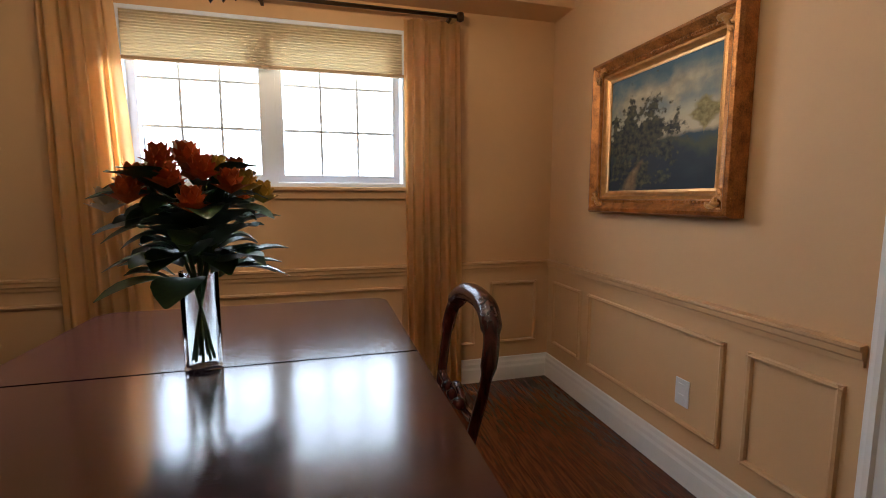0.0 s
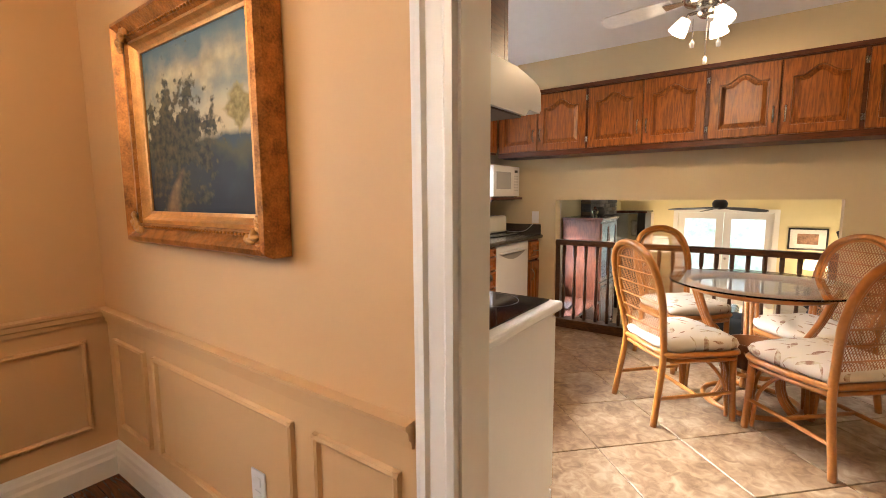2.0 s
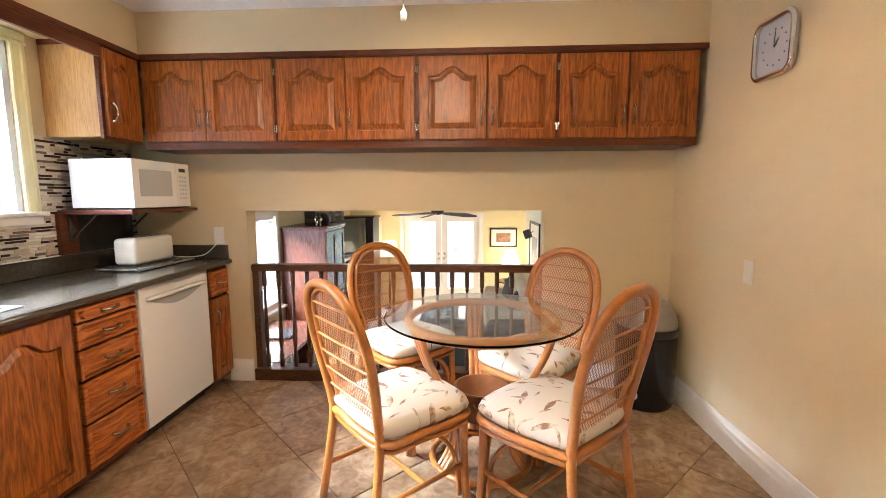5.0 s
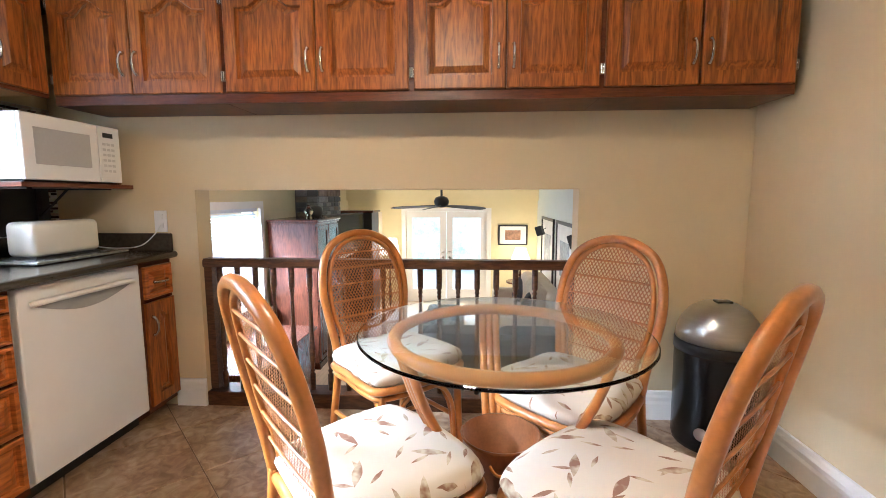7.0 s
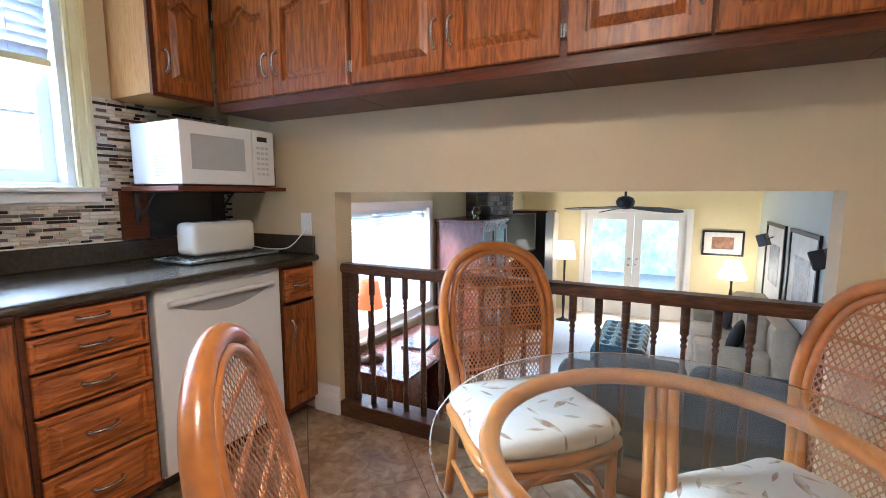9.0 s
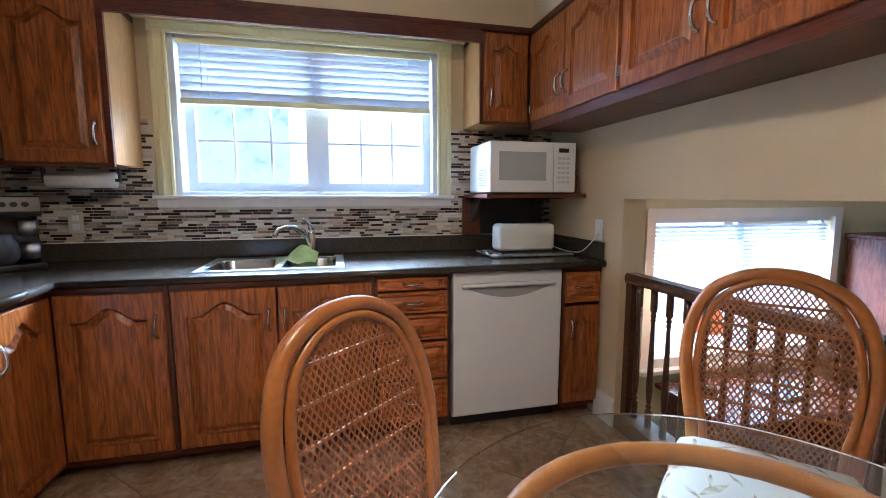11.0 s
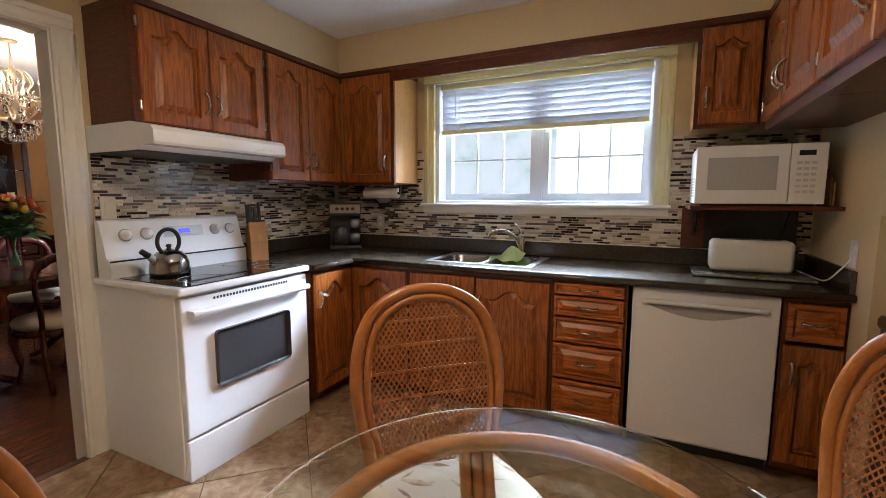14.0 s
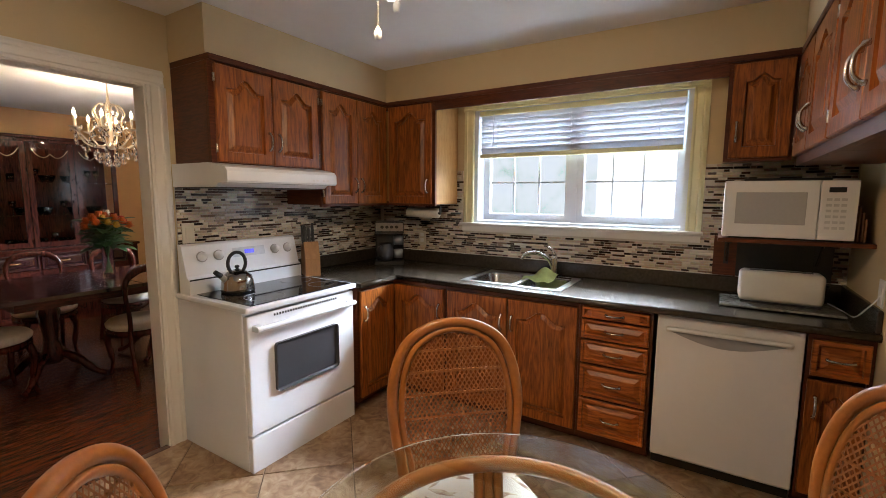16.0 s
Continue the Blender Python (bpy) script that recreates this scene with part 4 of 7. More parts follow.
        part("leg_brace", tube(bmesh.new(), spline([(sx * 0.175, 0.195, 0.02), (sx * 0.16, 0.2, 0.22), (sx * 0.1, 0.21, 0.33), (0, 0.215, 0.37)], 6), 0.010, 7), RATTAN, c, "", True)
        part("stretcher", tube(bmesh.new(), [(sx * 0.197, -0.245, 0.15), (sx * 0.2, 0.19, 0.16)], 0.011, 8), RATTAN, c)
    part("stretcher", tube(bmesh.new(), [(-0.2, -0.02, 0.155), (0.2, -0.02, 0.155)], 0.011, 8), RATTAN, c)
    return c


def leaf_cloth(name, ground, leaf, scale):
    """Cloth with a scattered print of pointed leaves, each turned its own way."""
    m = bpy.data.materials.new(name)
    m.use_nodes = True
    nt = m.node_tree
    b = nt.nodes["Principled BSDF"]
    b.inputs["Roughness"].default_value = 0.85
    tc = nt.nodes.new("ShaderNodeTexCoord")
    flat = nt.nodes.new("ShaderNodeVectorMath")
    flat.operation = "MULTIPLY"
    flat.inputs[1].default_value = (1, 1, 0)
    nt.links.new(tc.outputs["Object"], flat.inputs[0])
    mask = None
    for sc, ln, wd, seed in ((scale, 0.05, 0.013, 0.0), (scale * 1.5, 0.03, 0.006, 3.7)):
        mv = nt.nodes.new("ShaderNodeVectorMath")
        mv.inputs[1].default_value = (seed, seed * 0.7, 0)
        nt.links.new(flat.outputs[0], mv.inputs[0])
        vo = nt.nodes.new("ShaderNodeTexVoronoi")
        vo.voronoi_dimensions = "2D"
        vo.inputs["Scale"].default_value = sc
        nt.links.new(mv.outputs[0], vo.inputs["Vector"])
        df = nt.nodes.new("ShaderNodeVectorMath")
        df.operation = "SUBTRACT"
        nt.links.new(mv.outputs[0], df.inputs[0])
        nt.links.new(vo.outputs["Position"], df.inputs[1])
        sep = nt.nodes.new("ShaderNodeSeparateColor")
        nt.links.new(vo.outputs["Color"], sep.inputs[0])
        ang = nt.nodes.new("ShaderNodeMath")
        ang.operation = "MULTIPLY"
        ang.inputs[1].default_value = 6.28
        nt.links.new(sep.outputs[0], ang.inputs[0])
        rot = nt.nodes.new("ShaderNodeVectorRotate")
        rot.rotation_type = "Z_AXIS"
        nt.links.new(df.outputs[0], rot.inputs["Vector"])
        nt.links.new(ang.outputs[0], rot.inputs["Angle"])
        xyz = nt.nodes.new("ShaderNodeSeparateXYZ")
        nt.links.new(rot.outputs[0], xyz.inputs[0])
        ab = []
        for k, size, power in (("X", ln, 1.6), ("Y", wd, 1.0)):
            q = nt.nodes.new("ShaderNodeMath")
            q.operation = "ABSOLUTE"
            nt.links.new(xyz.outputs[k], q.inputs[0])
            q2 = nt.nodes.new("ShaderNodeMath")
            q2.operation = "DIVIDE"
            q2.inputs[1].default_value = size
            nt.links.new(q.outputs[0], q2.inputs[0])
            q3 = nt.nodes.new("ShaderNodeMath")
            q3.operation = "POWER"
            q3.inputs[1].default_value = power
            nt.links.new(q2.outputs[0], q3.inputs[0])
            ab.append(q3)
        sm = nt.nodes.new("ShaderNodeMath")
        nt.links.new(ab[0].outputs[0], sm.inputs[0])
        nt.links.new(ab[1].outputs[0], sm.inputs[1])
        lt = nt.nodes.new("ShaderNodeMath")
        lt.operation = "LESS_THAN"
        lt.inputs[1].default_value = 1.0
        nt.links.new(sm.outputs[0], lt.inputs[0])
        if mask is None:
            mask = lt
        else:
            mxm = nt.nodes.new("ShaderNodeMath")
            mxm.operation = "MAXIMUM"
            nt.links.new(mask.outputs[0], mxm.inputs[0])
            nt.links.new(lt.outputs[0], mxm.inputs[1])
            mask = mxm
    n = nt.nodes.new("ShaderNodeTexNoise")
    n.inputs["Scale"].default_value = 30
    nt.links.new(tc.outputs["Object"], n.inputs["Vector"])
    ramp = nt.nodes.new("ShaderNodeValToRGB")
    ramp.color_ramp.elements[0].position, ramp.color_ramp.elements[1].position = 0.4, 0.62
    ramp.color_ramp.elements[0].color, ramp.color_ramp.elements[1].color = (*leaf, 1), (0.5, 0.43, 0.3, 1)
    nt.links.new(n.outputs["Fac"], ramp.inputs["Fac"])
    mx = nt.nodes.new("ShaderNodeMix")
    mx.data_type = "RGBA"
    nt.links.new(mask.outputs[0], mx.inputs[0])
    mx.inputs[6].default_value = (*ground, 1)
    nt.links.new(ramp.outputs["Color"], mx.inputs[7])
    nt.links.new(mx.outputs[2], b.inputs["Base Color"])
    return m


CUSHION = leaf_cloth("leaf_print_cloth", (0.58, 0.51, 0.42), (0.24, 0.12, 0.07), 7.0)
FK = 0.035
TX, TY = 5.11, 0.285
CHAIRS = [(4.84, 0.642, -137), (4.78, 0.014, -46), (5.64, 0.72, 133.3), (5.36, 0.02, 44)]
first_chair = None
for cx, cy, face in CHAIRS:
    m = pose(cx, cy, FK, 0, 0, face) @ Matrix.Diagonal((1, 1, 1.005, 1))
    if first_chair is None:
        first_chair = rattan_chair(m)
    else:
        copy_thing(first_chair, m)

t = thing("glass_table", "round glass table on a bundled rattan pedestal", "table", at=(TX, TY, FK))
R = 0.462
part("tabletop", lathe(bmesh.new(), [(0.0, 0.729), (R - 0.004, 0.729), (R, 0.732), (R, 0.737), (R - 0.004, 0.740), (0.0, 0.740)], seg=96), TABLEGL, t, "clear round glass top").visible_shadow = False
ring = lambda r, z, n=40: [(r * math.cos(2 * math.pi * i / n), r * math.sin(2 * math.pi * i / n), z) for i in range(n)]
part("top_ring", tube(bmesh.new(), ring(0.348, 0.707), 0.021, 12, True), RATTAN, t, "", True)
part("middle_ring", tube(bmesh.new(), ring(0.15, 0.22), 0.014, 8, True), RATTAN, t, "", True)
part("base_ring", tube(bmesh.new(), ring(0.24, 0.03), 0.016, 8, True), RATTAN, t, "", True)
for k in range(3):
    a0 = radians(5) + k * 2 * math.pi / 3
    for da in (-0.075, 0, 0.075):
        a = a0 + da
        c_, s_ = math.cos(a), math.sin(a)
        t_ = da / 0.075 * 0.026
        q = lambda r, z: (r * math.cos(a0) - t_ * math.sin(a0), r * math.sin(a0) + t_ * math.cos(a0), z)
        part("pole", tube(bmesh.new(), spline([q(0.35, 0.70), q(0.30, 0.56), q(0.21, 0.38), q(0.15, 0.22), q(0.17, 0.1), q(0.24, 0.016)], 6), 0.0145, 8), RATTAN, t, "", True)
    w = [(0.30 * math.cos(a0) + 0.035 * math.cos(u) * -math.sin(a0), 0.30 * math.sin(a0) + 0.035 * math.cos(u) * math.cos(a0), 0.55 + 0.02 * math.sin(u)) for u in (0, 0.8, 1.57, 2.4, 3.14, 3.9, 4.7, 5.5)]
    part("binding", tube(bmesh.new(), w, 0.004, 5, True), CANE, t)
b = thing("basket", "round copper-brown basket inside the table pedestal", "basket", at=(TX, TY, FK + 0.236))
bm = lathe(bmesh.new(), [(0.0, 0.0), (0.105, 0.0), (0.128, 0.14), (0.134, 0.15), (0.124, 0.15), (0.1, 0.012), (0.0, 0.012)], seg=28)
part("body", bm, mat("copper_brown", (0.2, 0.075, 0.026), 0.3, 0.5, var=0.25, scale=14), b, "", True)
for sg in (-1, 1):
    part("handle", tube(bmesh.new(), spline([(sg * 0.13, -0.04, 0.11), (sg * 0.16, -0.02, 0.10), (sg * 0.16, 0.02, 0.10), (sg * 0.13, 0.04, 0.11)], 4), 0.005, 6), RATTAN, b)

# ---- kitchen small things ----
s = thing("sink", "stainless steel double-bowl kitchen sink", "sink")
xm = 4.33
BOWL = mat("drawn_steel", (0.42, 0.42, 0.43), 0.22, 1.0, var=0.1, scale=10)
bm = wall_with_holes("y", -0.0, 0.004, SX0 - 0.015, SX1 + 0.015, SY0 - 0.015, SY1 + 0.015, [(SX0 + 0.025, xm - 0.015, SY0 + 0.02, SY1 - 0.075), (xm + 0.015, SX1 - 0.025, SY0 + 0.02, SY1 - 0.075)])
for v in bm.verts:
    x, y, z = v.co
    v.co = (x, z, 0.9105 + y)
part("rim", bm, STEEL, s)
for x0, x1 in ((SX0 + 0.025, xm - 0.015), (xm + 0.015, SX1 - 0.025)):
    y0, y1 = SY0 + 0.02, SY1 - 0.075
    bm = bmesh.new()
    loops = []
    for i, r, z in ((0, 0.001, 0.9145), (0, 0.07, 0.9145), (0.004, 0.068, 0.908), (0.012, 0.066, 0.79), (0.022, 0.06, 0.765), (0.05, 0.045, 0.748)):
        lp = []
        for cx, cy, a0 in ((x1 - i - r, y1 - i - r, 0), (x0 + i + r, y1 - i - r, 90), (x0 + i + r, y0 + i + r, 180), (x1 - i - r, y0 + i + r, 270)):
            lp += [bm.verts.new((cx + r * math.cos(radians(a0 + k * 15)), cy + r * math.sin(radians(a0 + k * 15)), z)) for k in range(7)]
        loops.append(lp)
    for a, b in zip(loops, loops[1:]):
        for i in range(len(a)):
            bm.faces.new([a[i], a[(i + 1) % len(a)], b[(i + 1) % len(a)], b[i]])
    bm.faces.new(loops[-1])
    bo = part("bowl", bm, BOWL, s, "", True)
    part("drain", lathe(bmesh.new(), [(0.04, 0.7485), (0.04, 0.751), (0.03, 0.75), (0, 0.75)], ((x0 + x1) / 2, (y0 + y1) / 2, 0), 18), CHROME, bo)
f = thing("faucet", "chrome single-lever kitchen faucet", "faucet", at=(4.47, 2.475, 0.914))
part("base", lathe(bmesh.new(), [(0.03, 0), (0.03, 0.01), (0.024, 0.02), (0.022, 0.13), (0.02, 0.15), (0, 0.152)], seg=18), CHROME, f, "", True)
part("spout", tube(bmesh.new(), spline([(0, 0, 0.05), (-0.03, -0.03, 0.13), (-0.09, -0.09, 0.175), (-0.15, -0.15, 0.165), (-0.17, -0.17, 0.135)], 6), [0.014] * 12 + [0.012] * 13, 10), CHROME, f, "", True)
part("lever", tube(bmesh.new(), spline([(0, 0, 0.15), (-0.005, -0.005, 0.18), (-0.04, -0.02, 0.215)], 5), [0.016] * 5 + [0.01] * 6, 8), CHROME, f, "", True)
part("deck_plate", box(-0.12, -0.03, -0.0005, 0.12, 0.03, 0.006, 0.003), CHROME, f)
# the cloth hangs over the faucet's foot and the sink divider
c = bmesh.new()
grid = []
for i in range(13):
    row = []
    for j in range(9):
        u, v = i / 12 - 0.5, j / 8 - 0.5
        x, y = 4.40 + u * 0.20 + 0.02 * v, 2.38 + v * 0.15
        z = 0.935 + 0.055 * math.exp(-((u - 0.2) ** 2 + (v - 0.35) ** 2) * 9) - 0.07 * max(0, abs(u) - 0.22) + 0.012 * math.sin(9 * u + 5 * v) - 0.05 * max(0, -v - 0.1)
        row.append(c.verts.new((x, y, z)))
    grid.append(row)
for i in range(12):
    for j in range(8):
        c.faces.new([grid[i][j], grid[i + 1][j], grid[i + 1][j + 1], grid[i][j + 1]])
bmesh.ops.solidify(c, geom=c.faces[:], thickness=0.004)
tagged(part("dish_cloth", c, mat("green_cloth", (0.52, 0.6, 0.25), 0.9, var=0.15, scale=40, bump=0.3, bscale=300), None, "", True), "pale green dish cloth draped over the sink divider", "cloth")

KETTLE = mat("polished_steel", (0.42, 0.41, 0.4), 0.14, 1.0, var=0.06, scale=10)
k = thing("kettle", "brushed steel stovetop kettle with a black loop handle", "kettle", at=(3.10, 1.045, 0.919))
k.matrix_world = pose(3.10, 1.045, 0.919) @ Matrix.Scale(0.88, 4)
part("body", lathe(bmesh.new(), [(0.0, 0), (0.098, 0), (0.102, 0.012), (0.1, 0.03), (0.097, 0.07), (0.085, 0.105), (0.06, 0.13), (0.03, 0.142), (0, 0.144)], seg=32), KETTLE, k, "", True)
part("lid_knob", lathe(bmesh.new(), [(0.02, 0.142), (0.008, 0.15), (0.015, 0.16), (0.013, 0.17), (0, 0.174)], seg=14), BLACK, k, "", True)
part("handle", tube(bmesh.new(), [(0.0, 0.062 * math.sin(a), 0.185 + 0.07 * math.cos(a)) for a in [radians(-145 + 290 * i / 20) for i in range(21)]], 0.011, 9), BLACK, k, "", True)
part("spout", tube(bmesh.new(), [(0, -0.08, 0.085), (0, -0.115, 0.12)], [0.022, 0.016], 12), STEEL, k, "", True)
part("spout_cap", tube(bmesh.new(), [(0, -0.112, 0.117), (0, -0.15, 0.147)], [0.018, 0.014], 12), BLACK, k, "", True)

n = thing("knife_block", "oak knife block with black-handled knives", "knife block", at=(2.985, 1.68, 0.91), rz=-30)
bm = bmesh.new()
prism(bm, [(-0.055, 0), (0.075, 0), (0.075, 0.12), (0.03, 0.235), (-0.085, 0.19)], (0, -0.05, 0), (1, 0, 0), (0, 0, 1), (0, 0.10, 0))
part("block", bm, mat("pale_oak_block", (0.4, 0.19, 0.065), 0.5, var=0.2, scale=9, grain=(6, 6, 1)), n)
for i, (u, v) in enumerate(((-0.035, 0.0), (-0.012, 0.0), (0.012, 0.0), (0.035, 0.0), (-0.028, 1), (0.0, 1), (0.028, 1))):
    o = -0.06 if v == 0 else -0.02
    z = 0.20 if v == 0 else 0.216
    h = part("knife_handle", box(-0.011, -0.008, 0, 0.011, 0.008, 0.15 - 0.016 * (i % 3), 0.003), BLACK, n)
    h.matrix_local = pose(o, u, z - 0.005, 0, -14, 0)

c = thing("coffee_maker", "black coffee maker with a steel control band", "coffee maker", at=(3.10, 2.42, 0.91), rz=38)
c.matrix_world = pose(3.10, 2.42, 0.91, 0, 0, 38) @ Matrix.Diagonal((1.15, 1, 1, 1))
part("base", box(-0.10, -0.13, 0, 0.10, 0.1, 0.03, 0.008), BLACK, c)
part("column", box(-0.10, 0.0, 0.03, 0.10, 0.1, 0.25, 0.006), BLACK, c)
part("head", box(-0.10, -0.12, 0.25, 0.10, 0.1, 0.345, 0.01), BLACK, c)
part("control_band", box(-0.095, -0.126, 0.272, 0.095, -0.119, 0.338, 0.003), mat("dark_steel", (0.3, 0.29, 0.28), 0.3, 1.0), c, "steel control band")
bm = bmesh.new()
for i in range(4):
    lathe(bm, [(0.012, 0), (0.012, 0.004), (0, 0.0045)], (0, 0, 0), 12, pose(-0.05 + i * 0.033, -0.126, 0.305, 90, 0, 0))
part("button", bm, BLACK, c)
ca = part("carafe", lathe(bmesh.new(), [(0.0, 0.032), (0.055, 0.032), (0.065, 0.07), (0.062, 0.12), (0.045, 0.155), (0.045, 0.17), (0, 0.17)], (-0.03, -0.055, 0), 20), DGREY, c, "", True)
part("handle", tube(bmesh.new(), spline([(-0.06, -0.11, 0.15), (-0.07, -0.15, 0.14), (-0.07, -0.15, 0.08), (-0.055, -0.115, 0.06)], 4), 0.008, 8), BLACK, ca)
for z in (0.05, 0.16):
    part("cup", lathe(bmesh.new(), [(0.03, z), (0.033, z + 0.07), (0, z + 0.071)], (0.06, -0.07, 0), 16), STEEL, c, "steel travel cup", True)

p = thing("paper_towel_holder", "paper towel roll on a holder under the cabinet", "paper towel roll")
part("rod", tube(bmesh.new(), [(3.25, 2.45, 1.33), (3.58, 2.45, 1.33)], 0.008, 8), BLACK, p)
part("roll", tube(bmesh.new(), [(3.275, 2.45, 1.33), (3.555, 2.45, 1.33)], 0.038, 20), mat("paper_white", (0.78, 0.76, 0.72), 0.9, bump=0.2), p, "", True)
for x in (3.255, 3.575):
    part("bracket", box(x - 0.004, 2.44, 1.32, x + 0.004, 2.46, 1.388), BLACK, p)


def plate(name, label, cat, m, w, h, material, slots):
    """A wall plate with its outlets or rocker; faces -y in its own frame."""
    o = thing(name, label, cat)
    o.matrix_world = m
    part("plate", box(-w / 2, -0.006, -h / 2, w / 2, 0, h / 2, 0.002), material, o)
    for x0, z0, x1, z1, mt in slots:
        part("insert", box(x0, -0.009, z0, x1, -0.005, z1, 0.001, 1), mt, o)
    return o


OUT = [(-0.016, 0.008, 0.016, 0.038, APPL_W), (-0.016, -0.038, 0.016, -0.008, APPL_W)]
IVORY = mat("ivory_plastic", (0.6, 0.55, 0.45), 0.4, var=0.03)
plate("wall_outlet", "ivory duplex wall outlet on the mosaic", "outlet", pose(3.28, 2.638, 1.115), 0.07, 0.115, IVORY, OUT)
plate("wall_outlet", "white wall outlet beside the counter", "outlet", pose(5.999, 2.06, 1.07, 0, 0, -90), 0.07, 0.115, APPL_W, OUT)
plate("light_switch", "ivory light switch on the mosaic by the doorway", "light switch", pose(2.828, 0.93, 1.245, 0, 0, 90), 0.07, 0.115, IVORY, [(-0.017, -0.033, 0.017, 0.033, IVORY)])
plate("light_switch", "white rocker light switch by the doorway", "light switch", pose(3.414, -0.089, 1.228, 0, 0, 180), 0.068, 0.11, APPL_W, [(-0.017, -0.034, 0.017, 0.034, APPL_W)])
plate("wall_plate", "blank white wall plate", "wall plate", pose(5.19, -0.979, 0.97, 0, 0, 180), 0.07, 0.115, IVORY, [])
plate("wall_outlet", "white outlet in the dining wainscot", "outlet", pose(2.7155, 1.503, 0.386, 0, 0, -90), 0.07, 0.115, APPL_W, OUT)
tagged(part("power_cord", tube(bmesh.new(), spline([(5.88, 2.36, 0.95), (5.93, 2.3, 0.93), (5.94, 2.15, 0.94), (5.965, 2.08, 1.0), (5.99, 2.06, 1.05)], 6), 0.003, 6), APPL_W), "white appliance cord plugged into the wall", "cord")
tagged(part("cutting_board", box(5.5, 2.42, 1.5455, 5.86, 2.55, 1.565, 0.004), BLACK), "dark flat tray on top of the microwave", "tray")
bm = bmesh.new()
for i in range(3):
    bx(bm, 5.935 + i * 0.012, 2.24, 1.264, 5.942 + i * 0.012, 2.36, 1.43 - i * 0.03, 0.001, 1)
tagged(part("cookbook", bm, mat("wood_boards", (0.2, 0.09, 0.04), 0.6)), "thin wooden boards leaning beside the microwave", "boards")

k = thing("wall_clock", "square rounded chrome wall clock with a grey dial", "clock", at=(5.115, -0.976, 1.965), rz=180)
W = 0.12
ro = lambda w, r, n=6: [(sx * (w - r) + r * math.cos(a), sz * (w - r) + r * math.sin(a)) for sx, sz, a0 in ((1, 1, 0), (-1, 1, 90), (-1, -1, 180), (1, -1, 270)) for a in [radians(a0 + 90 * i / n) for i in range(n + 1)]]
part("case", tube(bmesh.new(), [(x, -0.018, z) for x, z in ro(W, 0.045)], 0.014, 8, True), CHROME, k, "", True)
part("dial", prism(bmesh.new(), ro(W, 0.045), (0, -0.012, 0), (1, 0, 0), (0, 0, 1), (0, 0.014, 0)), mat("clock_dial", (0.42, 0.42, 0.47), 0.4, var=0.03), k, "grey dial")
bm = bmesh.new()
for i in range(12):
    a = radians(30 * i)
    bx(bm, 0.075 * math.sin(a) - 0.003, -0.014, 0.075 * math.cos(a) - 0.003, 0.075 * math.sin(a) + 0.003, -0.0125, 0.075 * math.cos(a) + 0.003)
part("hour_mark", bm, DGREY, k)
part("hour_needle", tube(bmesh.new(), [(0, -0.0145, 0), (0.025, -0.0145, 0.03)], 0.002, 5), BLACK, k)
part("minute_needle", tube(bmesh.new(), [(0, -0.016, 0), (0.004, -0.016, 0.065)], 0.0016, 5), BLACK, k)

c = thing("trash_can", "black round trash can with a steel dome lid", "trash can", at=(5.79, -0.76, FK))
part("body", lathe(bmesh.new(), [(0.155, 0), (0.165, 0.006), (0.172, 0.03), (0.178, 0.46), (0.178, 0.47), (0, 0.47)], seg=40), mat("black_enamel", (0.006, 0.006, 0.007), 0.24, spec=0.45), c, "", True)
part("collar", lathe(bmesh.new(), [(0.181, 0.455), (0.181, 0.50), (0.176, 0.505), (0, 0.505)], seg=40), BLACK, c, "", True)
part("dome", lathe(bmesh.new(), [(0.176, 0.50), (0.172, 0.55), (0.155, 0.60), (0.122, 0.645), (0.075, 0.675), (0.03, 0.688), (0, 0.69)], seg=40), STEEL, c, "brushed steel dome lid", True)
part("hinge_slit", box(-0.045, -0.035, 0.682, 0.0, 0.035, 0.692, 0.002, 1), BLACK, c)
bm = lathe(bmesh.new(), [(0.03, 0), (0.03, 0.002), (0, 0.0025)], (0, 0, 0), 24, pose(0, 0, 0))
bd = part("badge", bm, APPL_W, c, "small round pale badge")
bd.matrix_local = pose(-0.1325, 0.115, 0.10, 0, -90, -41)

# ceiling fan with lamps
FX, FY = 4.56, 0.565
GLOW = mat("lit_glass", (0.9, 0.85, 0.75), 0.3, emit=((1.0, 0.86, 0.62), 9.0))
f = thing("ceiling_fan", "brushed nickel ceiling fan with three lit glass lamps", "ceiling fan", at=(FX, FY, -0.138))
part("canopy", lathe(bmesh.new(), [(0.0, 2.505), (0.03, 2.505), (0.06, 2.53), (0.065, 2.548), (0, 2.548)], seg=24), NICKEL, f, "", True)
part("downrod", tube(bmesh.new(), [(0, 0, 2.4), (0, 0, 2.515)], 0.012, 10), NICKEL, f, "", True)
part("housing", lathe(bmesh.new(), [(0.0, 2.31), (0.05, 2.31), (0.10, 2.325), (0.115, 2.355), (0.09, 2.40), (0.075, 2.41), (0, 2.41)], seg=32), NICKEL, f, "", True)
part("light_fitter", lathe(bmesh.new(), [(0.0, 2.255), (0.03, 2.255), (0.045, 2.27), (0.05, 2.312), (0, 2.312)], seg=24), NICKEL, f, "", True)
